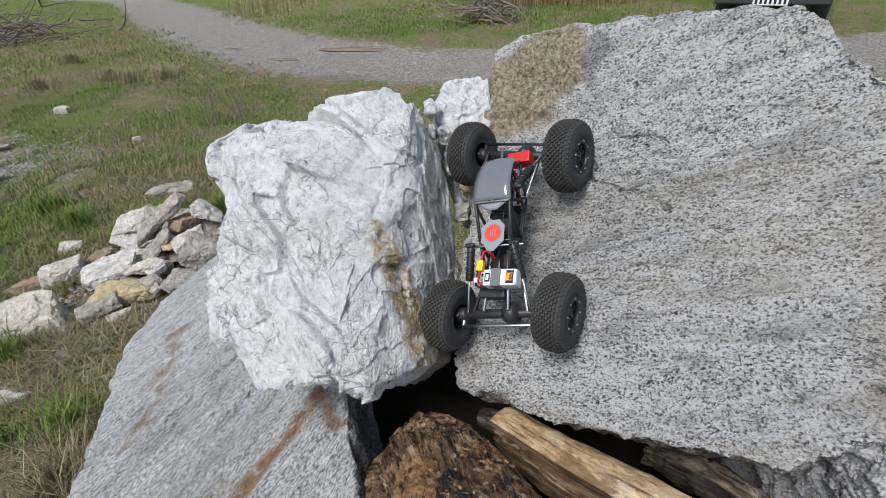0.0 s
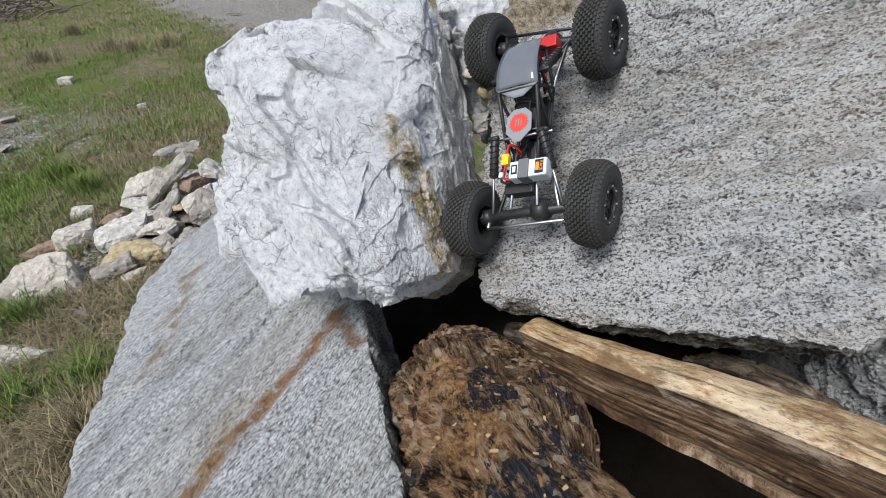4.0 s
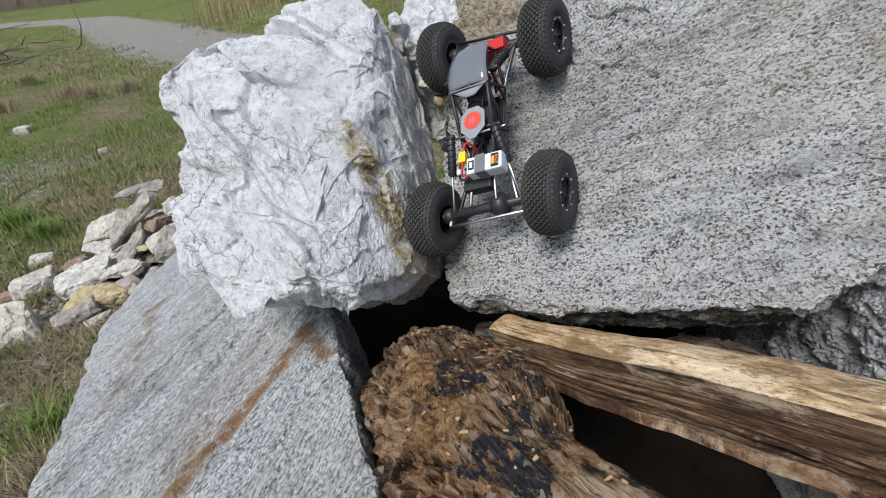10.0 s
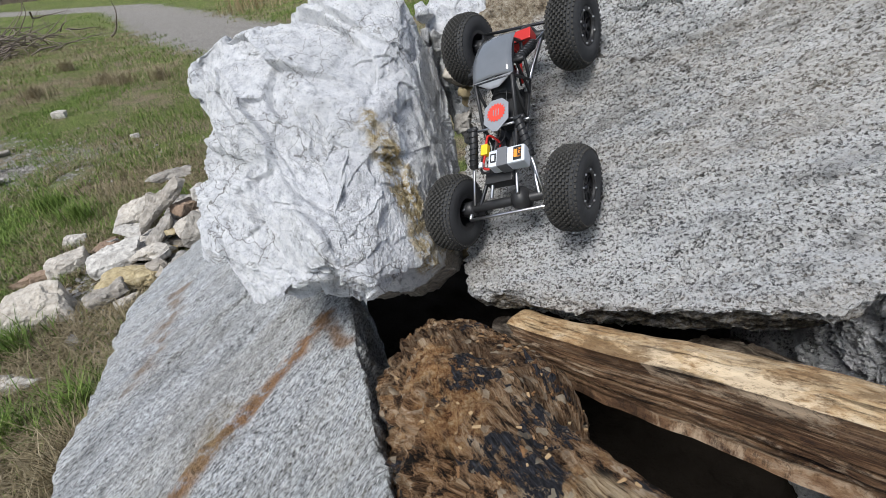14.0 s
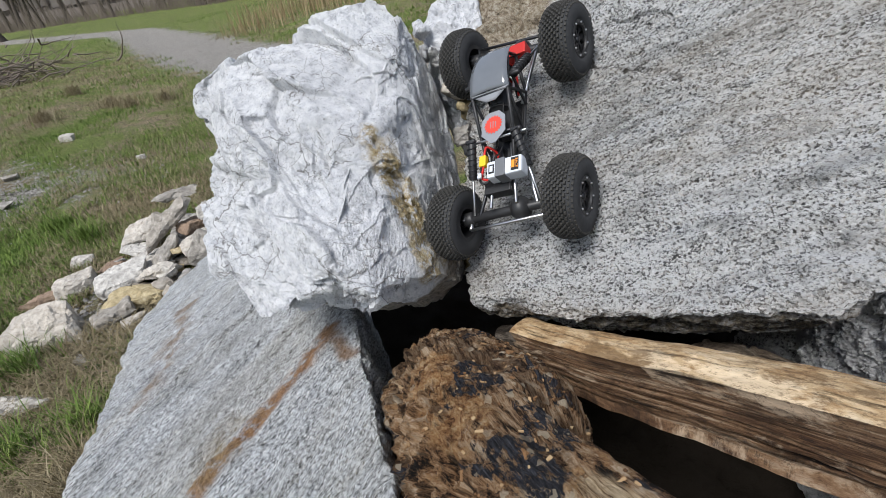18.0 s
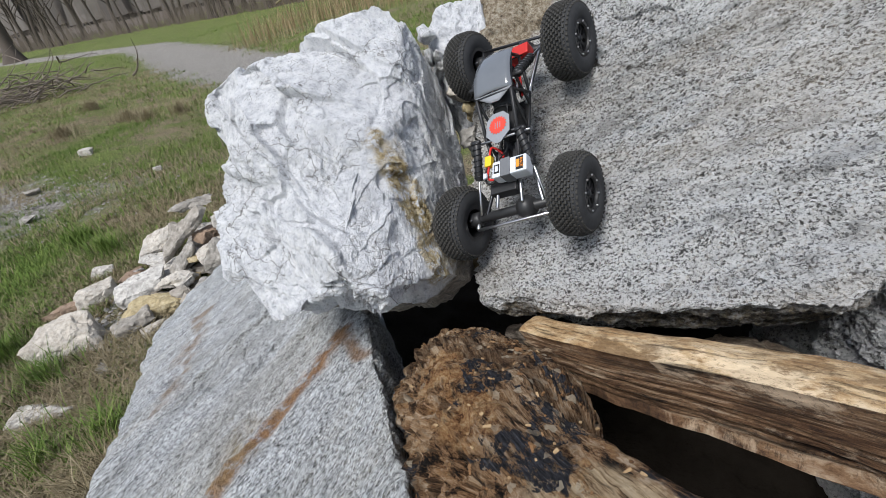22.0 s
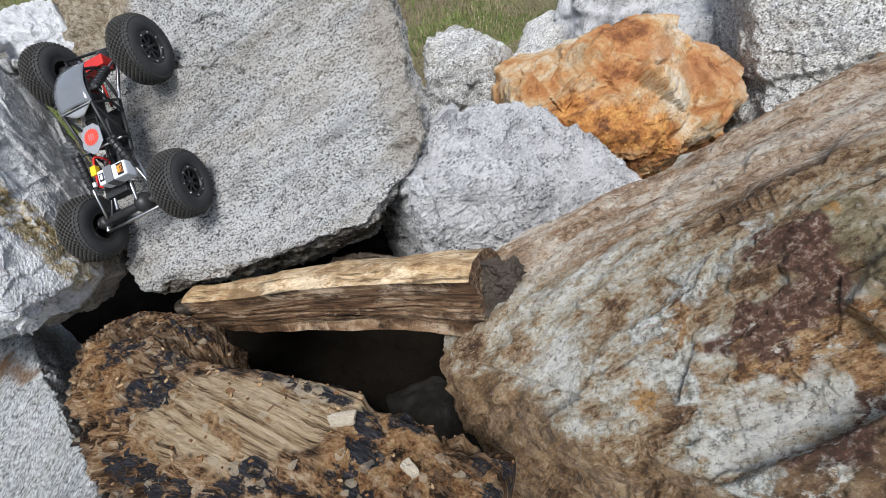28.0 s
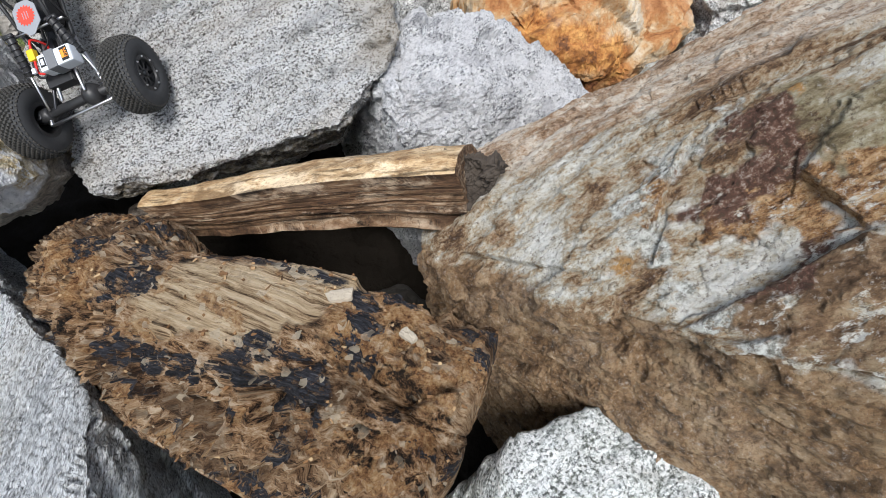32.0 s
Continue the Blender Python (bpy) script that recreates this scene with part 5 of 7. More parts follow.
def rotten(L, A, r, P):
    taper = 1 - 0.75 * np.clip((0.035 - L) / 0.035, 0, 1) ** 2
    taper = taper * (1 - 0.5 * np.clip((L - 0.97) / 0.03, 0, 1) ** 2)
    fib = np.c_[np.cos(A) * 3.2, np.sin(A) * 3.2, L * 2.2]
    h = fbm(fib, 3, 5) * 0.012 + fbm(np.c_[np.cos(A) * 14, np.sin(A) * 14, L * 6], 3, 15) * 0.005
    coarse = np.interp(L, [0.3, 0.52, 0.6, 0.74, 0.82], [0.6, 0.6, 0.2, 0.35, 1.4])
    h += facets(P / 0.055, 33, 0.7) * 0.009 * coarse + facets(P / 0.022, 36, 0.7) * 0.0042 * coarse + facets(P / 0.009, 39, 0.7) * 0.0016
    plates = np.clip((1.35 - A) * 3, 0, 1) * np.clip((A + 1.2) * 3, 0, 1) * np.interp(L, [0.2, 0.4, 0.5], [0.4, 0.7, 1.0])
    coarse = np.maximum(coarse, 1.5 * plates)
    h += chisel(P, 0.030, 0.06, 35) * 0.013 * coarse + chisel(P * (1, 1, 1.5), 0.012, 0.02, 37) * 0.006 * coarse
    h *= np.interp(A, [1.25, 1.7, 4.4, 5.0], [1.0, 0.45, 0.45, 1.0])
    deep = np.clip(fbm(P * 15, 3, 44) - 0.25, 0, 1) * np.maximum(np.interp(L, [0.3, 0.5, 0.6, 0.72, 0.82], [0.5, 0.6, 0.1, 0.2, 1.5]), 1.7 * plates)
    # the far side is gone behind the saddle: a steep broken wall below its rim
    gone = np.clip((L - 0.36) / 0.20, 0, 1) * np.clip((1.02 - L) / 0.06, 0, 1)
    gone = gone * gone * (3 - 2 * gone)
    rim = np.where(np.cos(A) < 0, np.minimum(r, np.interp(L, [0.45, 0.6, 0.75, 1.0], [0.028, 0.042, 0.070, 0.10]) / np.maximum(-np.cos(A), 1e-3)), r)
    saddle = 0.016 * np.exp(-(((L - 0.50) / 0.07) ** 2)) * np.exp(-(((A - 1.6) / 0.7) ** 2))
    return (r * (1 - gone) + rim * gone) * taper + h * (1 - 0.6 * gone * np.clip((A - 1.5) * 3, 0, 1)) - 0.05 * deep - saddle


V, F = tube([(-0.105, 0.60, 0.955, 0.055), (-0.065, 0.50, 0.985, 0.10), (-0.02, 0.385, 1.02, 0.118), (0.045, 0.25, 1.05, 0.145), (0.125, 0.11, 1.06, 0.160), (0.20, -0.005, 1.05, 0.160), (0.262, -0.10, 1.03, 0.15)], 520, 420, rotten)
log = grain(thing("rotten_log", V, F, ROTTEN, "thick rotten brown log with crumbling charred wood", "log"))
# flaking chips lying on the rotten wood
rng = np.random.RandomState(5)
top = V[: 520 * 420][(V[: 520 * 420, 2] > 1.05)]
CV, CF = [], []
for k in range(480):
    p = top[rng.randint(len(top))]
    a, l, w, t = rng.rand() * 6.28, 0.0012 + 0.005 * rng.rand() ** 3, 0.0008 + 0.0012 * rng.rand(), 0.0005 + 0.0006 * rng.rand()
    ex = np.array([math.cos(a), math.sin(a), 0.4 * (rng.rand() - 0.5)]) * l
    ey = np.array([-math.sin(a), math.cos(a), 0.4 * (rng.rand() - 0.5)]) * w
    ez = np.array([0, 0, t])
    b = len(CV)
    CV += [p + ez + sx * ex * (0.6 if sx < 0 else 1) + sy * ey + sz * ez for sz in (-1, 1) for sx, sy in ((-1, -1), (1, -0.7), (1, 0.7), (-1, 1))]
    CF += [(b, b + 3, b + 2, b + 1), (b + 4, b + 5, b + 6, b + 7)] + [(b + i, b + (i + 1) % 4, b + 4 + (i + 1) % 4, b + 4 + i) for i in range(4)]
for x, y, a, b, turn in ((0.200, 0.050, 0.016, 0.007, -20), (0.235, -0.03, 0.006, 0.009, 10)):
    EV, EF = rock([(sx * a * (1 if sy > 0 else 0.8), sy * b, sz * 0.0035) for sx in (-1, 1) for sy in (-1, 1) for sz in (-1, 1)] + [(0, b * 1.25, 0.002), (a * 0.3, -b * 1.2, -0.001)], level=4, power=30, break_size=0.01, break_depth=0.1, rough=0.0006, rough_size=0.008, seed=int(a * 9000))
    c, q = math.cos(radians(turn)), math.sin(radians(turn))
    EV = np.c_[EV[:, 0] * c - EV[:, 1] * q, EV[:, 0] * q + EV[:, 1] * c, EV[:, 2]]
    z = top[np.argsort(np.hypot(top[:, 0] - x, top[:, 1] - y))[:30], 2].max() + 0.002
    thing("wood_chip", EV + (x, y, z), EF, BLEACHED, "pale weathered wood chip lying on the rotten log", "wood chip", "chips on the log", smooth=False)
thing("wood_crumbs", CV, CF, DUST, "loose pale and brown wood crumbs on the rotten log", "wood chips", kind="stuff", smooth=False)


def split_half(L, A, r, P):
    """A round top and a flat torn face below on the near side."""
    ends = 1 - 0.12 * np.clip((0.02 - L) / 0.02, 0, 1) ** 2
    a = (A - 0.05 + np.pi) % (2 * np.pi) - np.pi
    flat = np.cos(np.clip(np.abs(a), 0, 0.9))
    k = np.where(np.abs(a) < 0.95, 0.47 / np.maximum(flat, 0.5), 1.0)
    torn = np.abs(a) < 0.95
    g = fbm(np.c_[np.cos(A) * 6, np.sin(A) * 6, L * 1.5], 4, 61) * np.where(torn, 0.10, 0.03)
    # long torn splinters, and a hollow under the lip of the round side
    g = g + np.where(torn, 0.11 * (np.abs(fbm(np.c_[A * 9, L * 2.5, L * 0], 3, 63)) - 0.3) - 0.13 * np.exp(-(((a - 0.72) / 0.16) ** 2)), 0)
    lump = 0.05 * fbm(np.c_[L * 7, np.cos(A) * 1.2, np.sin(A) * 1.2], 3, 68)
    return r * ends * (np.minimum(k, 1.0) + g + lump) + fbm(P * 18, 3, 66) * 0.002


YL = [(0.056, 0.592, 0.980, 0.044), (0.14, 0.478, 1.035, 0.047), (0.25, 0.338, 1.108, 0.050), (0.34, 0.218, 1.165, 0.054), (0.425, 0.108, 1.208, 0.057)]
ylog = empty("split_log", YL[0][:3], "long split yellow-brown debarked log with a dark broken end", "log")
V, F = tube(YL, 260, 160, split_half)
m_ang = 2 * np.pi * (F[:, 0] % 160) / 160
off = np.abs((m_ang - 0.05 + np.pi) % (2 * np.pi) - np.pi)
front = (off < 0.97)
V = V - np.array(YL[0][:3])
grain(child("round_side", V, F[~front], YELLOW, ylog, "debarked yellow wood"))
grain(child("torn_side", V, F[front], SPLIT, ylog, "dark torn wood fibres"))
ends = np.array(YL[-1][:3]) - np.array(YL[0][:3])
EV, EF = rock([tuple(ends + np.array((-0.010, 0.012, -0.004)) + np.array(o)) for o in ((0.03, -0.05, 0.055), (0.045, -0.02, 0.05), (0.055, 0.0, -0.03), (0.03, -0.03, -0.06), (-0.01, 0.035, 0.055), (-0.02, -0.05, -0.05), (0.02, 0.045, -0.02), (-0.01, 0.03, -0.055))], level=6, power=30, break_size=0.030, break_depth=0.40, step=0.5, rough=0.004, rough_size=0.008, sugar=0.0012, seed=64)
child("broken_end", EV, EF, PITH, ylog, "dark crumbling broken end", smooth=False)

BARKFLAKE = log_wood("flaking_bark", ((0.36, (0.03, 0.022, 0.016)), (0.46, (0.12, 0.09, 0.065)), (0.54, (0.26, 0.21, 0.16)), (0.64, (0.42, 0.36, 0.28))), 0.008, (1.0, 3.0, 3.0), 22.0, 0.8, 0.7)
BR = [(0.31, 0.58, 0.93, 0.014), (0.36, 0.52, 0.965, 0.030), (0.42, 0.455, 0.975, 0.028), (0.47, 0.40, 0.955, 0.012)]
branch = empty("dark_branch", BR[0][:3], "dark broken branch with flaking bark under the granite, colour deepened for shade", "branch")
V, F = tube(BR, 90, 48, lambda L, A, r, P: r + fbm(np.c_[np.cos(A) * 3, np.sin(A) * 3, L * 4], 3, 71) * 0.008 + facets(P / 0.03, 72, 0.5) * 0.005 + 0.002 * (np.abs(A - 1.3) < 0.5))
V = V - np.array(BR[0][:3])
m_ang = 2 * np.pi * (F[:, 0] % 48) / 48
bark = (np.abs(m_ang - 1.3) < 0.5) & (F[:, 0] < 90 * 48)
grain(child("wood", V, F[~bark], DARKWOOD, branch, "dark wood, colour deepened for shade"))
grain(child("bark", V, F[bark], BARKFLAKE, branch, "pale flaking bark"))
V, F = tube([(0.02, 0.63, 0.97, 0.016), (0.06, 0.60, 0.985, 0.022), (0.12, 0.545, 1.0, 0.02), (0.2, 0.46, 1.02, 0.012)], 60, 32, lambda L, A, r, P: r + facets(P / 0.02, 75, 0.5) * 0.004)
grain(thing("dark_branch", V, F, DARKWOOD, "dark broken branch under the split log, colour deepened for shade", "branch"))

# ---- stone heap on the meadow ----


def field_rock(x, y, z, size, turn, tilt, mat, label, seed, lean=0.0, group="stone heap", level=5):
    rng = np.random.RandomState(seed)
    pts = (rng.rand(16, 3) - 0.5)
    pts = np.sign(pts) * np.abs(pts * 2) ** 0.45 * 0.5 * np.array(size)
    R = np.array(Euler((radians(lean), radians(tilt), radians(turn))).to_matrix())
    V, F = rock(pts, level=level, power=70, break_size=max(size) * 0.3, break_depth=0.06, rough=0.002, rough_size=0.04, seed=seed, centre=(0, 0, 0), cuts=((max(size) * 0.16, max(size) * 0.4, max(size) * 0.035), (max(size) * 0.07, max(size) * 0.15, max(size) * 0.010)))
    V = V @ R.T
    if z is None:
        z = ground_z(np.array([[x, y]]))[0] + -V[:, 2].min() - 0.25 * (V[:, 2].max() - V[:, 2].min())
    thing("field_stone", V + (x, y, z), F, mat, label, "stone", group, smooth=False)


PALE, GR, BRN, OCH = "pale grey angular field stone", "grey flat field stone", "dark reddish-brown angular field stone", "ochre-tinted flat field stone"
for k, (x, y, z, sz, turn, tilt, lean, mat, lab) in enumerate((
        (-2.03, 3.03, 0.36, (0.40, 0.20, 0.10), 5, -6, 8, STONE_B, "grey flat field stone on top of the heap"),
        (-2.00, 2.74, 0.27, (0.50, 0.14, 0.12), 28, -32, 20, STONE_B, "long grey bar-shaped stone lying across the heap"),
        (-1.76, 2.63, 0.20, (0.28, 0.16, 0.14), 40, -30, 10, STONE_A, PALE), (-1.97, 2.60, 0.15, (0.26, 0.18, 0.14), 35, -30, 0, STONE_B, GR),
        (-2.30, 2.93, 0.16, (0.32, 0.26, 0.12), 10, -15, 20, STONE_A, PALE), (-2.33, 2.80, 0.09, (0.26, 0.2, 0.10), 0, 5, 0, STONE_A, PALE),
        (-2.21, 2.45, 0.09, (0.36, 0.26, 0.18), 15, -8, 10, STONE_A, PALE), (-1.98, 2.44, 0.12, (0.30, 0.22, 0.14), -5, 0, 5, STONE_A, PALE),
        (-1.94, 2.26, 0.09, (0.48, 0.26, 0.16), 10, -5, 10, STONE_D, OCH), (-2.08, 2.11, 0.06, (0.26, 0.20, 0.12), 30, -12, 0, STONE_B, GR),
        (-1.52, 2.33, 0.27, (0.22, 0.14, 0.40), 20, 35, 10, STONE_B, GR), (-1.70, 2.85, 0.28, (0.24, 0.2, 0.18), 0, 10, 0, STONE_A, PALE),
        (-1.86, 2.80, 0.22, (0.20, 0.16, 0.14), 60, 10, 0, STONE_C, BRN), (-2.12, 2.92, 0.22, (0.18, 0.16, 0.16), 20, 20, 0, STONE_B, GR),
        (-1.62, 2.55, 0.12, (0.34, 0.26, 0.24), 20, 0, 0, STONE_A, PALE), (-1.85, 2.95, 0.12, (0.5, 0.4, 0.28), 0, 0, 0, STONE_B, GR), (-1.60, 2.25, 0.10, (0.3, 0.3, 0.24), 0, 0, 0, STONE_B, GR),
        (-2.10, 2.66, 0.05, (0.42, 0.4, 0.2), 50, 0, 0, STONE_A, PALE), (-2.45, 2.70, 0.03, (0.2, 0.16, 0.1), 50, 0, 0, STONE_C, BRN), (-2.36, 2.60, 0.03, (0.16, 0.12, 0.1), 10, 0, 0, STONE_A, PALE))):
    field_rock(x, y, z, (sz[0] * 0.98, sz[1] * 0.78, sz[2] * 0.60), turn, tilt, mat, lab, 300 + k, lean)
rng = np.random.RandomState(91)
for k in range(46):
    x, y = -2.0 + rng.randn() * 0.22, 2.55 + rng.randn() * 0.28
    up = max(0.0, 0.20 - 0.35 * abs(x + 1.85) - 0.25 * abs(y - 2.75)) * rng.rand()
    size = (0.09 + 0.11 * rng.rand(), 0.06 + 0.06 * rng.rand(), 0.03 + 0.03 * rng.rand())
    pick = k % 5
    field_rock(x, y, up + 0.03, size, rng.rand() * 180, rng.randn() * 12, (STONE_A, STONE_B, STONE_A, STONE_D, STONE_B)[pick], (PALE, GR, "small pale flat stone in the heap", OCH, "small grey stone in the heap")[pick], 400 + k, rng.randn() * 12, level=4)
for k, (x, y, sz, turn, mat, lab) in enumerate(((-2.40, 2.03, (0.46, 0.28, 0.26), 20, STONE_A, "pinkish-white rough stone lying in the grass"), (-2.56, 2.48, (0.26, 0.18, 0.16), 40, STONE_A, "pale stone half sunk in the grass"), (-2.72, 2.38, (0.40, 0.14, 0.10), 25, STONE_C, "brown earthy stone half sunk in the grass"),
                                               (-2.75, 2.80, (0.16, 0.10, 0.08), 0, STONE_A, "small pale stone lying in the grass"), (-2.17, 1.50, (0.34, 0.16, 0.10), 15, STONE_A, "long pale stone half sunk in dry grass"), (-2.05, 1.78, (0.10, 0.08, 0.06), 0, STONE_B, "small grey stone on bare soil"),
                                               (-5.2, 6.2, (0.24, 0.18, 0.12), 0, STONE_A, "pale stone in the meadow"), (-3.6, 5.1, (0.10, 0.08, 0.06), 0, STONE_A, "small pale stone in the meadow"), (-4.4, 4.1, (0.16, 0.1, 0.08), 0, STONE_B, "small grey stone in the gravel patch"), (-5.0, 4.9, (0.18, 0.1, 0.08), 30, STONE_B, "small grey stone in the gravel patch"))):
    field_rock(x, y, None, sz, turn, 0, mat, lab, 340 + k, 0, "stones in the grass")

# pebbles of the rubble round the heap, and of the track
rng = np.random.RandomState(8)
PV, PF = [], []
base = np.array([(1, 0, 0), (0.2, 0.95, 0), (-0.9, 0.4, 0), (-0.5, -0.85, 0), (0.6, -0.75, 0), (0.1, 0.05, 0.75), (0, 0, -0.5)])
tri = [(0, 1, 5), (1, 2, 5), (2, 3, 5), (3, 4, 5), (4, 0, 5), (1, 0, 6), (2, 1, 6), (3, 2, 6), (4, 3, 6), (0, 4, 6)]
for k in range(5200):
    if k < 1600:
        x, y = -2.1 + rng.randn() * 0.45, 2.1 + rng.randn() * 0.4
    elif k < 3000:
        x, y = -4.8 + rng.randn() * 0.9, 4.5 + rng.randn() * 0.4
    else:
        i = 5 + rng.randint(5)
        a, b, f = np.array(TRACK[i]), np.array(TRACK[i + 1]), rng.rand()
        x, y = a + (b - a) * f + rng.randn(2) * 0.7
    r = (0.005 + 0.018 * rng.rand() ** 3) * (1 if k < 3000 else 1.5)
    a = rng.rand() * 6.28
    c, s = math.cos(a), math.sin(a)
    q = base * r * (0.7 + 0.6 * rng.rand(7, 1))
    q = np.c_[q[:, 0] * c - q[:, 1] * s, q[:, 0] * s + q[:, 1] * c, q[:, 2] * 0.8]
    PF += [tuple(len(PV) + i for i in f3) for f3 in tri]
    PV += list(q + (x, y, 0))
PV = np.array(PV)
cen = PV.reshape(-1, 7, 3).mean(1)[:, :2]
PV[:, 2] += np.repeat(ground_z(cen), 7) + 0.003
thing("gravel", PV, PF, STONE_B, "loose grey gravel and small stones", "gravel", kind="stuff", smooth=False)

# ---- radio-controlled crawler, wedged between the white and the grey block ----
RUBBER = plain("black_rubber", (0.028, 0.029, 0.031), 0.82, 0, 0.8, 90, 0.0006)
TREAD = plain("dusty_tread_rubber", (0.040, 0.038, 0.034), 0.88, 0, 0.9, 120, 0.0006)
BLACK = plain("black_plastic", (0.018, 0.018, 0.019), 0.45, 0, 0.4, 120)
STEEL = plain("bare_steel", (0.55, 0.55, 0.56), 0.28, 1.0, 0.2, 200)
GUNMETAL = plain("dark_anodised_metal", (0.045, 0.046, 0.05), 0.35, 0.8, 0.4, 200)
RED = plain("red_anodised", (0.52, 0.03, 0.025), 0.4, 0.2, 0.2, 200)
REDPAINT = plain("red_emblem_paint", (0.62, 0.05, 0.03), 0.6, 0, 0.2, 300)
PANEL = plain("smoked_grey_panel", (0.13, 0.14, 0.155), 0.10, 0.0, 0.5, 45, 0.0, 0.8)
CLEAR = plain("scratched_grey_panel", (0.24, 0.25, 0.27), 0.3, 0.0, 0.5, 80)
CELL = plain("silver_white_wrap", (0.58, 0.61, 0.66), 0.38, 0.0, 0.15, 90)
STRAP = plain("grey_strap", (0.13, 0.135, 0.145), 0.7, 0, 0.4, 300)
INK = plain("black_print", (0.012, 0.012, 0.013), 0.5)
ORANGEPRINT = plain("orange_print", (0.80, 0.27, 0.03), 0.5)
PLUG = plain("yellow_plug", (0.80, 0.50, 0.02), 0.45)
REDWIRE = plain("red_wire", (0.55, 0.02, 0.015), 0.45)

W_LR, W_UR = np.array([0.136, 0.605, 1.236]), np.array([0.172, 0.802, 1.401])
W_LL, W_UL = np.array([-0.030, 0.672, 1.178]), np.array([0.016, 0.912, 1.366])
CO = (W_LR + W_UR + W_LL + W_UL) / 4
unit = lambda v: v / np.linalg.norm(v)
CF = unit((W_LR + W_LL) - (W_UR + W_UL))
CS = unit((W_LR - W_LL) + (W_UR - W_UL))
CU = unit(np.cross(CS, CF))
if CU @ np.array([-0.5, -0.5, 0.7]) < 0:
    CU = -CU
CS = CS - (CS @ CF) * CF
CS = unit(CS)


def at(a, b, c):
    """A place on the crawler: ahead, to its side, above its wheel centres; in its own frame."""
    return CF * a + CS * b + CU * c


def frame_of(p, x, y, z):
    m = Matrix((x, y, z)).transposed().to_4x4()
    m.translation = p
    return m


def rods(segs, n=10):
    """Round bars between pairs of points: (p, q, radius)."""
    V, F = [], []
    for p, q, r in segs:
        p, q = np.array(p, float), np.array(q, float)
        d = unit(q - p)
        s = unit(np.cross(d, (0.31, 0.2, 0.93)))
        u = np.cross(d, s)
        b = len(V)
        for e, k in ((p, 0.8), (p + d * r * 0.25, 1), (q - d * r * 0.25, 1), (q, 0.8)):
            V += [e + r * k * (s * math.cos(t) + u * math.sin(t)) for t in np.linspace(0, 2 * math.pi, n, endpoint=False)]
        for l in range(3):
            F += [(b + l * n + i, b + l * n + (i + 1) % n, b + (l + 1) * n + (i + 1) % n) for i in range(n)]
            F += [(b + l * n + i, b + (l + 1) * n + (i + 1) % n, b + (l + 1) * n + i) for i in range(n)]
        F += [(b, b + (i + 1) % n, b + i) for i in range(1, n)]
        F += [(b + 3 * n, b + 3 * n + i, b + 3 * n + (i + 1) % n) for i in range(1, n)]
    return np.array(V), np.array(F)


def slab(name, p, size, mat, parent, label="", bevel=0.0015, axes=None):
    """A bevelled block in the crawler's frame; size along ahead, side, up."""
    bm = bmesh.new()
    bmesh.ops.create_cube(bm, size=1.0)
    bmesh.ops.scale(bm, vec=size, verts=bm.verts)
    bmesh.ops.bevel(bm, geom=bm.edges[:], offset=bevel, segments=2, affect="EDGES", profile=0.6)
    x, y, z = axes or (CF, CS, CU)
    bmesh.ops.transform(bm, matrix=frame_of(p, x, y, z), verts=bm.verts)
    bmesh.ops.recalc_face_normals(bm, faces=bm.faces[:])
    return part(name, bm, mat, parent, label, smooth=False)


def lathe(profile, n):
    """Turned about the x axis: (x, r) pairs."""
    V = [(x, r * math.cos(t), r * math.sin(t)) for x, r in profile for t in np.linspace(0, 2 * math.pi, n, endpoint=False)]
    F = []
    for l in range(len(profile) - 1):
        for i in range(n):
            a, b = l * n + i, l * n + (i + 1) % n
            F += [(a, b, b + n), (a, b + n, a + n)]
    return np.array(V), np.array(F)


R_T, W_T = 0.057, 0.044


def tyre_mesh():
    prof = [(-0.5, 0.50), (-0.56, 0.60), (-0.55, 0.75), (-0.50, 0.88), (-0.40, 0.955), (-0.2, 0.975), (0.2, 0.975), (0.40, 0.955), (0.50, 0.88), (0.55, 0.75), (0.56, 0.60), (0.5, 0.50), (0.42, 0.46), (-0.42, 0.46), (-0.5, 0.50)]
    return lathe([(x * W_T, r * R_T) for x, r in prof], 56)


def tread_mesh():
    """Pin lugs in staggered rows over the crown and the shoulders."""
    V, F = [], []
    rows = 44
    for i in range(rows):
        for j in range(-5, 6):
            t = (i + (0.5 if j % 2 else 0)) * 2 * math.pi / rows
            x = j * 0.092 * W_T
            k = abs(j) / 5
            r0 = R_T * (0.97 - 0.09 * max(0, k - 0.5) * 2)
            h = 0.0042 if abs(j) < 5 else 0.003
            o = np.array([0, math.cos(t), math.sin(t)])
            o = unit(o + np.array([0.55 * np.sign(j) * max(0, k - 0.55) * 2, 0, 0]))
            e = np.array([0, -math.sin(t), math.cos(t)])
            s = np.cross(o, e)
            c = np.array([x, r0 * math.cos(t), r0 * math.sin(t)])
            b = len(V)
            for hh, kk in ((-0.001, 1.0), (h, 0.72)):
                V += [c + o * hh + kk * (e * a * 0.0027 + s * q * 0.0018) for a, q in ((-1, -1), (1, -1), (1, 1), (-1, 1))]
            F += [(b + 4, b + 5, b + 6), (b + 4, b + 6, b + 7)]
            for m in range(4):
                F += [(b + m, b + (m + 1) % 4, b + 4 + (m + 1) % 4), (b + m, b + 4 + (m + 1) % 4, b + 4 + m)]
    return np.array(V), np.array(F)


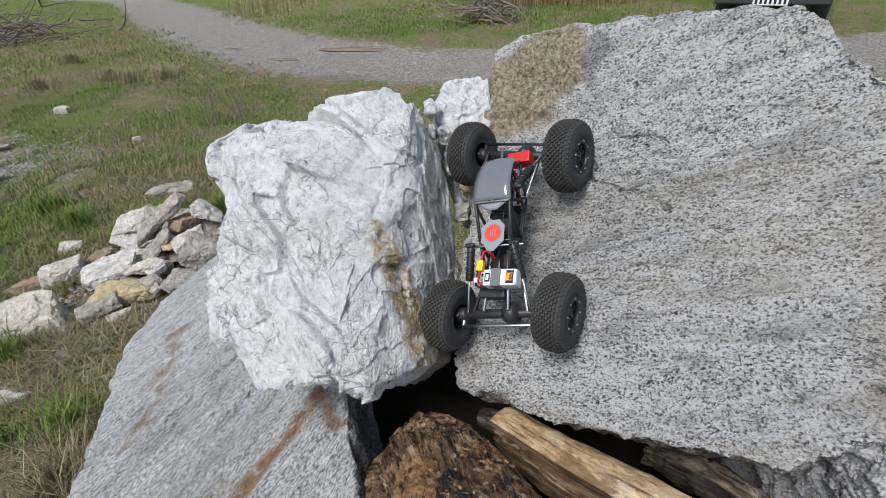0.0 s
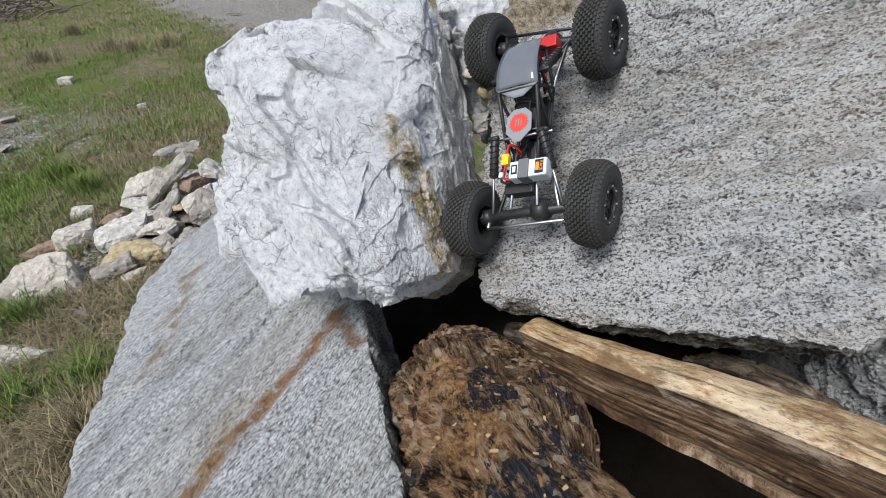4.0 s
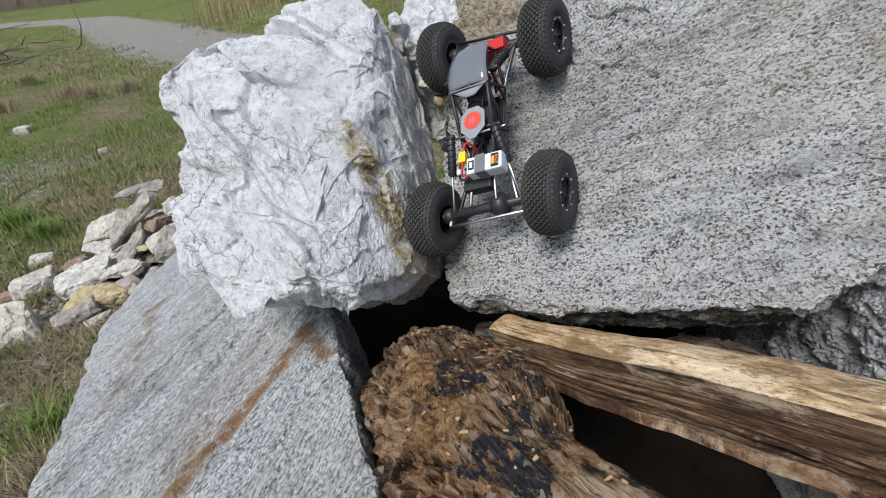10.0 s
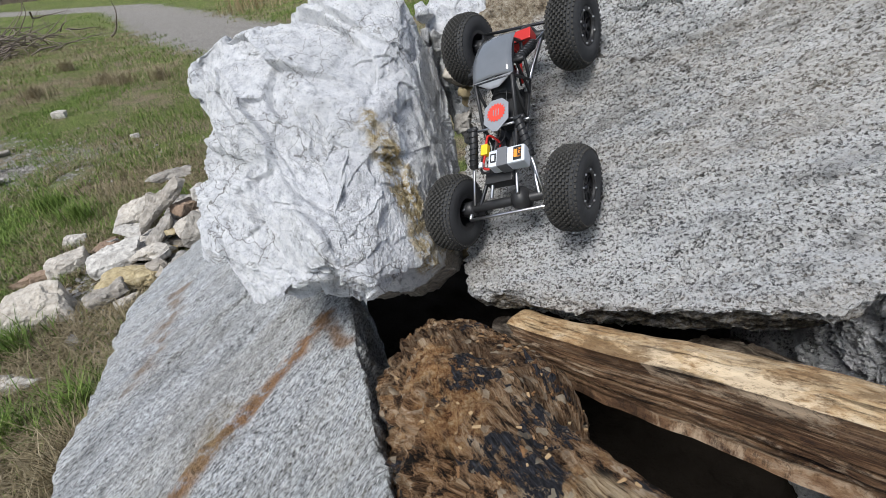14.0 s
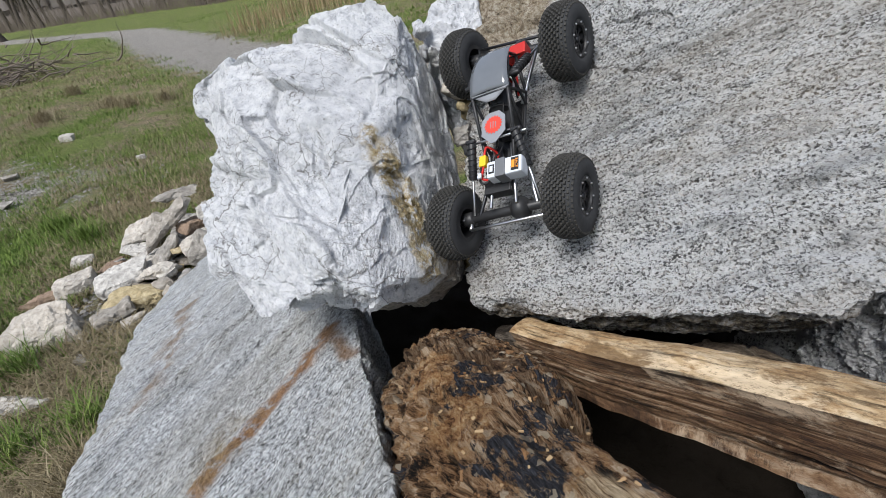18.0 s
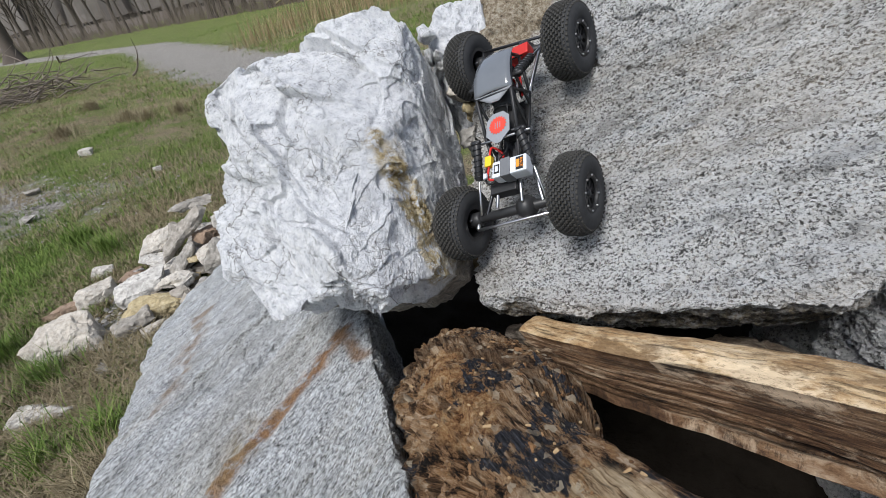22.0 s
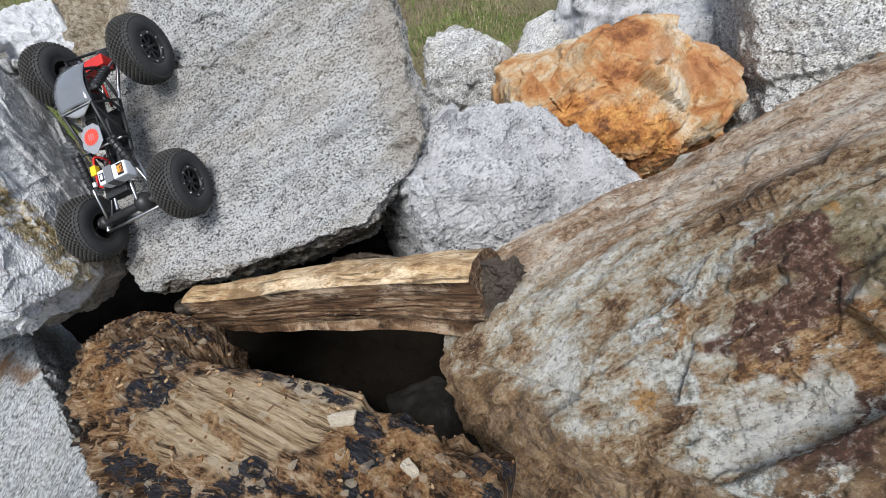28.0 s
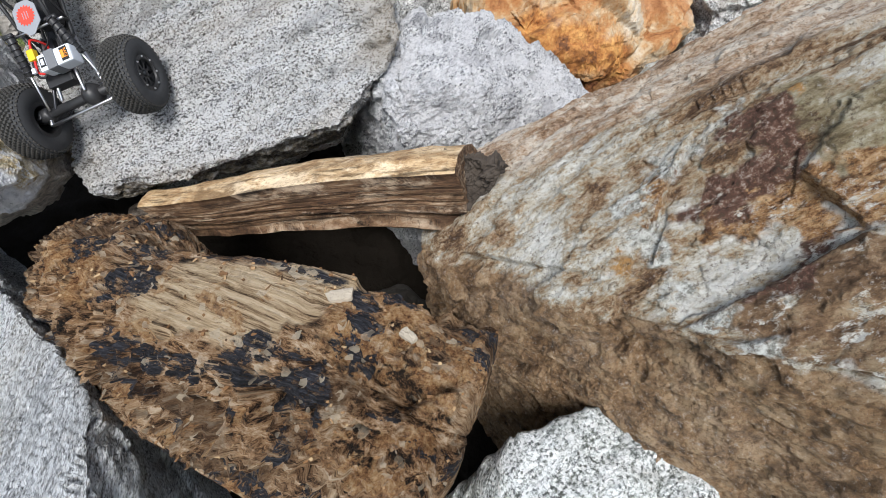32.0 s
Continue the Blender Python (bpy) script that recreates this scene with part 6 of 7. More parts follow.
def rim_mesh():
    """Beadlock rim: two rings, a dished face with round holes, a hub."""
    n = 48
    V, F = lathe([(x * W_T, r * R_T) for x, r in ((-0.50, 0.50), (-0.50, 0.40), (-0.30, 0.40), (0.10, 0.42), (0.40, 0.42), (0.40, 0.50), (0.47, 0.50), (0.50, 0.46), (0.50, 0.38), (0.44, 0.36))], n)
    return V, F


def spoke_mesh():
    """One flared spoke of the wheel's face, between two round holes."""
    d, e = np.array([0, 1.0, 0]), np.array([0, 0, 1.0])
    pv = []
    for xx in (0.30, 0.38):
        for rr, ww in ((0.08, 0.05), (0.17, 0.035), (0.26, 0.035), (0.385, 0.135)):
            pv += [np.array([xx * W_T, 0, 0]) + d * rr * R_T - e * ww * R_T, np.array([xx * W_T, 0, 0]) + d * rr * R_T + e * ww * R_T]
    f = []
    for l in range(3):
        q = 2 * l
        f += [(q + 8, q + 9, q + 11), (q + 8, q + 11, q + 10), (q, q + 3, q + 1), (q, q + 2, q + 3), (q, q + 8, q + 10), (q, q + 10, q + 2), (q + 1, q + 3, q + 11), (q + 1, q + 11, q + 9)]
    return np.array(pv), np.array(f)


crawler = empty("rc_crawler", CO, "black radio-controlled rock crawler with bare chassis and studded tyres", "toy car")
MT = mesh_from("tyre", *tyre_mesh(), RUBBER)
MTR = mesh_from("tread", *tread_mesh(), TREAD, smooth=False)
MR = mesh_from("wheel", *rim_mesh(), BLACK, smooth=False)
MS = mesh_from("spoke", *spoke_mesh(), BLACK, smooth=False)
HUB_V, HUB_F = lathe([(0.30 * W_T, 0.0), (0.46 * W_T, 0.0), (0.46 * W_T, 0.055 * R_T), (0.42 * W_T, 0.09 * R_T), (0.30 * W_T, 0.10 * R_T)], 12)
MH = mesh_from("wheel_nut", HUB_V, HUB_F, GUNMETAL)
bolt_v, bolt_f = [], []
for i in range(8):
    t = (i + 0.5) * math.pi / 4
    v, f = lathe([(0.49 * W_T, 0.0001), (0.54 * W_T, 0.0001), (0.54 * W_T, 0.022 * R_T), (0.49 * W_T, 0.028 * R_T)], 7)
    bolt_f.append(f + len(bolt_v) * 28)
    bolt_v.append(v + (0, 0.43 * R_T * math.cos(t), 0.43 * R_T * math.sin(t)))
MB = mesh_from("bolt_ring", np.vstack(bolt_v), np.vstack(bolt_f), STEEL)

for w, mate, sg, steer in ((W_LR, W_LL, 1, -12), (W_LL, W_LR, 1, -12), (W_UR, W_UL, 1, 0), (W_UL, W_UR, 1, 0)):
    out = unit(w - mate)
    q = Matrix.Rotation(radians(steer), 3, Vector(CU))
    out = np.array(q @ Vector(out))
    y = unit(np.cross(CU, out))
    z = np.cross(out, y)
    wheel = new("wheel", MR)
    wheel.parent = crawler
    wheel.matrix_local = frame_of(w - CO, out, y, z)
    wheel["label"] = "black vented beadlock wheel"
    for nm, me, lab in (("tyre", MT, "soft black rubber tyre"), ("tread", MTR, "dusty studded tread"), ("wheel_nut", MH, ""), ("bolt_ring", MB, "")):
        o = new(nm, me)
        o.parent = wheel
        if lab:
            o["label"] = lab
    for i in range(8):
        o = new("spoke", MS)
        o.parent = wheel
        o.matrix_local = Matrix.Rotation(i * math.pi / 4, 4, "X")

for a, b, nm in ((W_LL, W_LR, "front"), (W_UL, W_UR, "rear")):
    a, b = a - CO, b - CO
    m = (a + b) / 2
    d = unit(b - a)
    V, F = rods([(a + d * 0.028, b - d * 0.028, 0.0075), (a + d * 0.016, a + d * 0.034, 0.012), (b - d * 0.034, b - d * 0.016, 0.012)], 14)
    child("axle_housing", V, F, BLACK, crawler, "black axle housing")
    V, F = lathe([(-0.014, 0.002), (-0.013, 0.012), (-0.004, 0.0185), (0.004, 0.0185), (0.013, 0.012), (0.014, 0.002)], 18)
    child("differential", V @ np.array([d, unit(np.cross(CU, d)), unit(np.cross(d, unit(np.cross(CU, d))))]) + m + d * 0.018, F, BLACK, crawler)
    sgn = 1 if nm == "front" else -1
    V, F = rods([(a + d * 0.030 + CF * sgn * 0.020 + CU * 0.004, b - d * 0.030 + CF * sgn * 0.020 + CU * 0.004, 0.0025), (a + d * 0.03, a + d * 0.030 + CF * sgn * 0.020 + CU * 0.004, 0.003), (b - d * 0.03, b - d * 0.030 + CF * sgn * 0.020 + CU * 0.004, 0.003)], 8)
    child("steering_link", V, F, STEEL if nm == "front" else GUNMETAL, crawler, "thin steering rod")
    for e in (a, b):
        V, F = rods([(e + (m - e) * 0.18 + CU * 0.012, e + (m - e) * 0.18 - CU * 0.014, 0.008), (e + (m - e) * 0.10, e + (m - e) * 0.26, 0.010)], 12)
        child("knuckle", V, F, GUNMETAL, crawler, "dark metal steering knuckle")

fa, ra = 0.125, -0.125
for s in (-1, 1):
    # lattice side frame
    pts = [at(-0.110, 0.020 * s, 0.030), at(-0.085, 0.026 * s, 0.066), at(-0.020, 0.030 * s, 0.070), at(0.035, 0.027 * s, 0.046), at(0.085, 0.020 * s, 0.026), at(0.045, 0.024 * s, 0.006), at(-0.055, 0.026 * s, 0.004)]
    segs = [(p, q, 0.0028) for p, q in zip(pts, pts[1:] + pts[:1])]
    segs += [(at(-0.06, 0.027 * s, 0.0645), at(-0.030, 0.028 * s, 0.006), 0.0024), (at(-0.02, 0.03 * s, 0.07), at(-0.055, 0.026 * s, 0.004), 0.0024), (at(-0.02, 0.03 * s, 0.07), at(0.02, 0.026 * s, 0.006), 0.0024), (at(0.035, 0.027 * s, 0.046), at(0.02, 0.026 * s, 0.006), 0.0024), (at(0.035, 0.027 * s, 0.046), at(0.06, 0.022 * s, 0.012), 0.0024)]
    V, F = rods(segs, 8)
    child("side_frame", V, F, BLACK, crawler, "black tubular side frame")
    for nm, w, a in (("front", 1, fa), ("rear", -1, ra)):
        ax = (W_LR - CO if s > 0 else W_LL - CO) if w > 0 else (W_UR - CO if s > 0 else W_UL - CO)
        mid = ((W_LR + W_LL) / 2 if w > 0 else (W_UR + W_UL) / 2) - CO
        foot = mid + (ax - mid) * 0.50 + CU * 0.006
        V, F = rods([(foot, at(0.035 * w, 0.020 * s, 0.004), 0.0030)], 8)
        child("lower_link", V, F, STEEL if s > 0 else GUNMETAL, crawler, "bent steel suspension link" if s > 0 else "")
        V, F = rods([(mid + (ax - mid) * 0.22 + CU * 0.020, at(0.045 * w, 0.014 * s, 0.026), 0.0026)], 8)
        child("upper_link", V, F, STEEL, crawler, "thin steel suspension link")
        top_ = at(0.045 * w, 0.036 * s, 0.058 if w > 0 else 0.066)
        lowp = mid + (ax - mid) * 0.58 + CU * 0.010
        k = top_ + (lowp - top_) * 0.52
        V, F = rods([(top_, k, 0.0062), (top_ - CS * 0.006 * s, top_ + CS * 0.010 * s, 0.0035)], 12)
        sh = child("shock", V, F, BLACK, crawler, "black oil shock absorber")
        V, F = rods([(k, lowp, 0.0019)], 8)
        child("shock_rod", V, F, STEEL, sh)
        ex = unit(np.cross(top_ - k, CF))
        ey = unit(np.cross(top_ - k, ex))
        V, F = tube([(*(k + (top_ - k) * j / 56.0 + 0.0066 * (ex * math.cos(j * 0.785) + ey * math.sin(j * 0.785))), 0.0011) for j in range(57)], 170, 6)
        child("coil", V, F, GUNMETAL, sh)

for a, c in ((-0.085, 0.066), (-0.02, 0.070), (0.035, 0.046), (-0.11, 0.03), (0.085, 0.026)):
    V, F = rods([(at(a, -0.028, c), at(a, 0.028, c), 0.0026)], 8)
    child("cross_bar", V, F, GUNMETAL, crawler)
V, F = rods([(at(0.045, -0.050, 0.050), at(0.045, 0.050, 0.050), 0.0018)], 8)
child("body_mount", V, F, STEEL, crawler, "thin steel cross rod")
slab("skid_plate", at(0.0, 0, 0.000), (0.085, 0.044, 0.008), BLACK, crawler, "black skid plate")
slab("gearbox", at(0.004, 0.004, 0.022), (0.050, 0.034, 0.030), BLACK, crawler, "black gearbox", 0.004)
V, F = rods([(at(-0.012, 0.0, 0.036), at(-0.060, 0.0, 0.034), 0.0165), (at(-0.012, 0.0, 0.036), at(-0.006, 0.0, 0.036), 0.018)], 20)
child("motor", V, F, BLACK, crawler, "black electric motor")
V, F = rods([(at(-0.060, 0.0, 0.034), at(-0.067, 0.0, 0.034), 0.0155)], 20)
child("motor_cap", V, F, RED, crawler, "red anodised motor end cap")
slab("rear_servo", at(-0.118, 0.018, 0.022), (0.020, 0.040, 0.022), RED, crawler, "red-topped steering servo", 0.002)
slab("servo", at(0.112, -0.006, 0.020), (0.022, 0.044, 0.020), BLACK, crawler, "black steering servo", 0.002)
slab("speed_controller", at(0.062, -0.012, 0.016), (0.030, 0.024, 0.014), GUNMETAL, crawler, "dark finned speed controller", 0.002)
slab("receiver", at(0.062, 0.014, 0.016), (0.026, 0.018, 0.012), BLACK, crawler, "black radio receiver", 0.002)


def sheet(name, rows, cols, place, mat, parent, label, thick=0.0012):
    V = np.array([place(i / (rows - 1), j / (cols - 1)) for i in range(rows) for j in range(cols)])
    nrm = np.repeat([CU * thick], len(V), 0)
    V = np.vstack([V + nrm, V])
    F, o = [], rows * cols
    for i in range(rows - 1):
        for j in range(cols - 1):
            a = i * cols + j
            F += [(a, a + 1, a + cols + 1), (a, a + cols + 1, a + cols), (o + a, o + a + cols + 1, o + a + 1), (o + a, o + a + cols, o + a + cols + 1)]
    rim = [i * cols for i in range(rows)] + [(rows - 1) * cols + j for j in range(1, cols)] + [i * cols + cols - 1 for i in range(rows - 2, -1, -1)] + [j for j in range(cols - 2, 0, -1)]
    for a, b in zip(rim, rim[1:] + rim[:1]):
        F += [(a, b, o + b), (a, o + b, o + a)]
    return child(name, V, F, mat, parent, label)


sheet("roof_panel", 12, 8, lambda i, j: at(-0.100 + 0.078 * i, (j - 0.5) * (0.058 + 0.008 * i), 0.058 + 0.022 * math.sin(1.9 * i + 0.35) - 0.010 * (2 * j - 1) ** 2 * 0.4), PANEL, crawler, "glossy smoked grey roof panel")
sheet("roof_tip", 4, 5, lambda i, j: at(-0.022 + 0.013 * i, (j - 0.5) * 0.064 * (1 - 0.75 * i), 0.072 - 0.006 * i), CLEAR, crawler, "scratched clear tip of the roof panel")


def outline_plate(name, pts, p, mat, parent, label, thick):
    bm = bmesh.new()
    vs = [bm.verts.new(p + CF * a + CS * b) for a, b in pts]
    f = bm.faces.new(vs)
    g = bmesh.ops.extrude_face_region(bm, geom=[f])
    bmesh.ops.translate(bm, vec=CU * thick, verts=[e for e in g["geom"] if isinstance(e, bmesh.types.BMVert)])
    bmesh.ops.recalc_face_normals(bm, faces=bm.faces[:])
    return part(name, bm, mat, parent, label, smooth=False)


hood = outline_plate("hood_plate", [(-0.026, -0.009), (-0.026, 0.009), (-0.016, 0.019), (0.010, 0.020), (0.026, 0.004), (0.026, -0.004), (0.010, -0.020), (-0.016, -0.019)], at(0.030, 0, 0.0555), CLEAR, crawler, "scratched grey hood plate", 0.0012)
gear = []
for i in range(36):
    t = i * 2 * math.pi / 36
    r = 0.0155 if i % 2 else 0.0125
    gear.append((r * math.cos(t), r * math.sin(t)))
emblem = outline_plate("emblem", gear, at(0.026, 0, 0.0569), REDPAINT, hood, "round red toothed emblem", 0.0004)
for k, (a, b, la, lb) in enumerate(((0.0, -0.004, 0.010, 0.0012), (0.0, 0.0, 0.012, 0.0012), (0.0, 0.004, 0.010, 0.0012))):
    slab("emblem_bar", at(0.026 + a, b, 0.0575), (la, lb, 0.0004), CLEAR, hood, "", 0.0001)

# battery across the nose
cell = slab("battery", at(0.098, 0.018, 0.044), (0.026, 0.056, 0.022), CELL, crawler, "silver-white battery pack", 0.003)
for b in (-0.006,):
    slab("strap", at(0.098, 0.018 + b, 0.0445), (0.0285, 0.016, 0.0245), STRAP, cell, "grey hook-and-loop strap", 0.0015)
slab("label_patch", at(0.098, 0.0355, 0.0552), (0.020, 0.012, 0.0008), INK, cell, "black printed patch", 0.0002)
slab("label_bar", at(0.098, 0.0330, 0.0558), (0.012, 0.005, 0.0005), ORANGEPRINT, cell, "orange printed mark", 0.0001)
slab("label_patch", at(0.098, -0.002, 0.0552), (0.014, 0.009, 0.0008), INK, cell, "black printed square", 0.0002)
slab("label_bar", at(0.098, -0.002, 0.0558), (0.009, 0.005, 0.0005), CELL, cell, "", 0.0001)
word = bpy.data.curves.new("lettering", "FONT")
word.body, word.size, word.extrude, word.align_x, word.align_y = "RACE", 0.0058, 0.0002, "CENTER", "CENTER"
word.materials.append(ORANGEPRINT)
letters = new("lettering", word)
letters.parent = cell
letters.matrix_local = frame_of(at(0.098, 0.0385, 0.0560), CF, CS, CU)
letters["label"] = "orange lettering"


def wire(name, pts, r, mat, label=""):
    n = 26
    p = [tuple(q) + (r,) for q in pts]
    s = spine(p, n)
    V, F = rods([(s[i, :3], s[i + 1, :3] + (s[i + 1, :3] - s[i, :3]) * 0.2, r) for i in range(n - 1)], 7)
    child(name, V, F, mat, crawler, label)


slab("power_plug", at(0.076, -0.022, 0.044), (0.017, 0.011, 0.009), PLUG, crawler, "yellow power plug", 0.001)
wire("wire", [at(0.084, -0.022, 0.044), at(0.100, -0.026, 0.040), at(0.106, -0.014, 0.042), at(0.098, -0.010, 0.046)], 0.0019, REDWIRE, "red battery wire")
wire("wire", [at(0.084, -0.026, 0.044), at(0.104, -0.030, 0.038), at(0.110, -0.016, 0.040), at(0.100, -0.010, 0.043)], 0.0019, INK, "black battery wire")
wire("wire", [at(0.068, -0.022, 0.044), at(0.050, -0.020, 0.040), at(0.055, -0.010, 0.026), at(0.062, -0.010, 0.022)], 0.0019, REDWIRE, "red battery wire")
wire("wire", [at(0.070, 0.010, 0.022), at(0.078, -0.004, 0.034), at(0.066, -0.012, 0.030), at(0.050, 0.004, 0.034), at(-0.01, 0.012, 0.05)], 0.0012, INK, "thin black signal wire")
wire("wire", [at(-0.067, 0.006, 0.040), at(-0.088, 0.012, 0.045), at(-0.080, 0.020, 0.030), at(-0.040, 0.022, 0.020)], 0.0018, REDWIRE, "red motor wire")
wire("wire", [at(-0.067, -0.004, 0.040), at(-0.090, -0.006, 0.048), at(-0.090, 0.012, 0.034), at(-0.040, 0.018, 0.016)], 0.0018, INK, "black motor wire")
slab("white_connector", at(0.100, -0.026, 0.047), (0.008, 0.006, 0.004), CELL, crawler, "small white balance plug", 0.0006)

# ---- meadow growth ----


def blades(name, spots, height, width, mat, label, category, bend=0.5, seed=1, group=""):
    """Grass blades as narrow bent triangles, one mesh."""
    rng = np.random.RandomState(seed)
    n = len(spots)
    z = ground_z(spots)
    h = height * (0.45 + 0.8 * rng.rand(n))
    a = rng.rand(n) * 2 * np.pi
    w = width * (0.7 + 0.6 * rng.rand(n))
    lean = bend * (0.3 + rng.rand(n)) * h
    d = np.c_[np.cos(a), np.sin(a)]
    s = np.c_[-d[:, 1], d[:, 0]]
    B = np.c_[spots, z - 0.004]
    V = np.empty((n, 5, 3))
    V[:, 0] = B - np.c_[s * w[:, None] / 2, np.zeros(n)]
    V[:, 1] = B + np.c_[s * w[:, None] / 2, np.zeros(n)]
    M = B + np.c_[d * (lean * 0.35)[:, None], h * 0.6]
    V[:, 2] = M - np.c_[s * w[:, None] * 0.38, np.zeros(n)]
    V[:, 3] = M + np.c_[s * w[:, None] * 0.38, np.zeros(n)]
    V[:, 4] = B + np.c_[d * lean[:, None], h * np.clip(1 - 0.25 * bend * rng.rand(n), 0.3, 1)]
    k = np.arange(n)[:, None] * 5
    F = np.vstack([k + (0, 1, 3), k + (0, 3, 2), k + (2, 3, 4)])
    return thing(name, V.reshape(-1, 3), F, mat, label, category, group, kind="stuff", smooth=False)


def free_ground(P, keep=0.55):
    """Where grass grows: off the gravel and not under the boulder wall."""
    g = gravel_at(P)
    wall = (P[:, 0] > -1.25) & (P[:, 0] < 3.3) & (P[:, 1] > -0.7) & (P[:, 1] < 1.75)
    return (g + 0.25 * fbm(np.c_[P * 3, np.zeros(len(P))], 3, 6) < keep) & ~wall


def scatter(n, box, seed, clump=1.2, bias=0.0, keep=0.55):
    rng = np.random.RandomState(seed)
    x0, y0, x1, y1 = box
    P = np.c_[x0 + (x1 - x0) * rng.rand(n), y0 + (y1 - y0) * rng.rand(n)]
    f = fbm(np.c_[P * clump, np.full(n, seed * 0.37)], 4, 200 + seed)
    rim = np.minimum(np.minimum(P[:, 0] - x0, x1 - P[:, 0]), np.minimum(P[:, 1] - y0, y1 - P[:, 1])) / (0.35 * min(x1 - x0, y1 - y0))
    return P[(f > bias + (rng.rand(n) - 0.5) * 0.7) & free_ground(P, keep) & (rng.rand(n) < 0.15 + rim)]


near = np.vstack([scatter(90000, (-4.2, 0.2, -1.1, 4.6), 1, 1.1, -0.15), scatter(80000, (-9.0, 1.5, -1.0, 9.5), 2, 0.8, 0.0)])
blades("dry_grass", near, 0.055, 0.0045, STRAW, "short dry straw-coloured grass", "grass", 1.3, 1)
lush = np.vstack([scatter(90000, (-4.2, 0.2, -1.1, 4.6), 3, 1.3, 0.02), scatter(130000, (-9.5, 1.5, -0.6, 9.5), 4, 0.9, 0.0)])
blades("green_grass", lush, 0.055, 0.0048, GRASS, "short green meadow grass", "grass", 0.9, 2)
blades("dry_grass", np.vstack([scatter(60000, (0.4, 1.7, 8.4, 7.2), 5, 1.0, -0.2)]), 0.06, 0.005, STRAW, "short dry straw-coloured grass", "grass", 1.2, 3)
blades("green_grass", np.vstack([scatter(14000, (0.4, 1.7, 8.4, 7.2), 6, 1.0, 0.5), scatter(16000, (-9, 9.0, 8, 16), 7, 0.6, -0.1), scatter(14000, (-24, 14, -6, 30), 8, 0.4, -0.1)]), 0.09, 0.010, GRASS, "green grass along the track", "grass", 0.8, 4)
blades("dry_grass", np.vstack([scatter(60000, (-17, 4.5, -3, 19), 16, 0.7, -0.1)]), 0.07, 0.009, STRAW, "dry matted meadow grass", "grass", 1.3, 16)
blades("green_grass", np.vstack([scatter(50000, (-18, 4.0, -3, 20), 17, 0.6, 0.1)]), 0.07, 0.009, GRASS, "green meadow grass", "grass", 1.0, 17)
blades("green_grass", np.vstack([scatter(30000, (-5, 10.4, 8, 14.5), 9, 0.5, -0.3)]), 0.08, 0.010, GRASS, "bright green grass on the bank", "grass", 0.8, 5)

# tufts of long grass
rng = np.random.RandomState(12)
tufts = [(-3.35, 3.45), (-2.95, 3.15), (-1.75, 1.35), (-1.55, 1.05), (-2.0, 1.25), (-2.45, 1.35), (-1.45, 0.75), (-2.35, 1.75), (-2.85, 2.0), (-5.4, 8.0), (-5.9, 8.3), (-4.9, 8.2), (-6.6, 7.6), (-1.9, 3.35), (-2.3, 3.3), (2.4, 2.2), (2.6, 2.5), (-7.4, 9.5)]
for k, (x, y) in enumerate(tufts):
    n = 420
    r = np.abs(rng.randn(n)) * (0.10 if k < 9 or k > 12 else 0.16)
    a = rng.rand(n) * 6.283
    P = np.c_[x + r * np.cos(a), y + r * np.sin(a)]
    dry = k in (9, 10, 11, 12, 17, 3, 6)
    blades("grass_tuft", P, 0.16 if not dry else 0.22, 0.0045, STRAW if dry else GRASS, "dry pale tuft of long grass" if dry else "fresh green tuft of long grass", "grass tuft", 0.7, 40 + k, "grass tufts")
blades("straw_litter", scatter(26000, (-2.6, 0.1, -1.0, 2.2), 14, 1.4, -0.35, 0.9), 0.10, 0.004, STRAW, "matted dry straw beside the slab", "straw", 1.9, 15)


def bank_spots(n, box, seed):
    rng = np.random.RandomState(seed)
    x0, y0, x1, y1 = box
    return np.c_[x0 + (x1 - x0) * rng.rand(n), y0 + (y1 - y0) * rng.rand(n)]


blades("reeds", np.vstack([bank_spots(5200, (0.5, 12.6, 5.0, 15.5), 21), bank_spots(2600, (-7, 15.5, 8, 20.0), 22), bank_spots(3000, (5, 13.0, 16.0, 18.0), 24)]), 0.75, 0.014, REED, "dry brown reeds and stalks on the bank", "reeds", 0.35, 23)

# ---- trees ----


def limb(p, d, length, r, seed, n=8, m=7, droop=0.0, wild=0.25):
    rng = np.random.RandomState(seed)
    pts, q, v = [], np.array(p, float), unit(np.array(d, float))
    for i in range(n):
        pts.append((*q, r * (1 - 0.85 * i / (n - 1))))
        v = unit(v + rng.randn(3) * wild * 0.5 + np.array([0, 0, 0.05 - droop]))
        q = q + v * length / (n - 1)
    s = np.array(pts)
    V, F = [], []
    for i, (x, y, z, rr) in enumerate(s):
        t = unit(s[min(i + 1, n - 1), :3] - s[max(i - 1, 0), :3])
        e = unit(np.cross(t, (0.3, 0.9, 0.2)))
        f = np.cross(t, e)
        V += [np.array([x, y, z]) + rr * (e * math.cos(a) + f * math.sin(a)) for a in np.linspace(0, 2 * math.pi, m, endpoint=False)]
    for i in range(n - 1):
        for j in range(m):
            a, b = i * m + j, i * m + (j + 1) % m
            F += [(a, b, b + m), (a, b + m, a + m)]
    return np.array(V), np.array(F), s


def join(pieces):
    V, F, o = [], [], 0
    for v, f in pieces:
        V.append(v)
        F.append(f + o)
        o += len(v)
    return np.vstack(V), np.vstack(F)


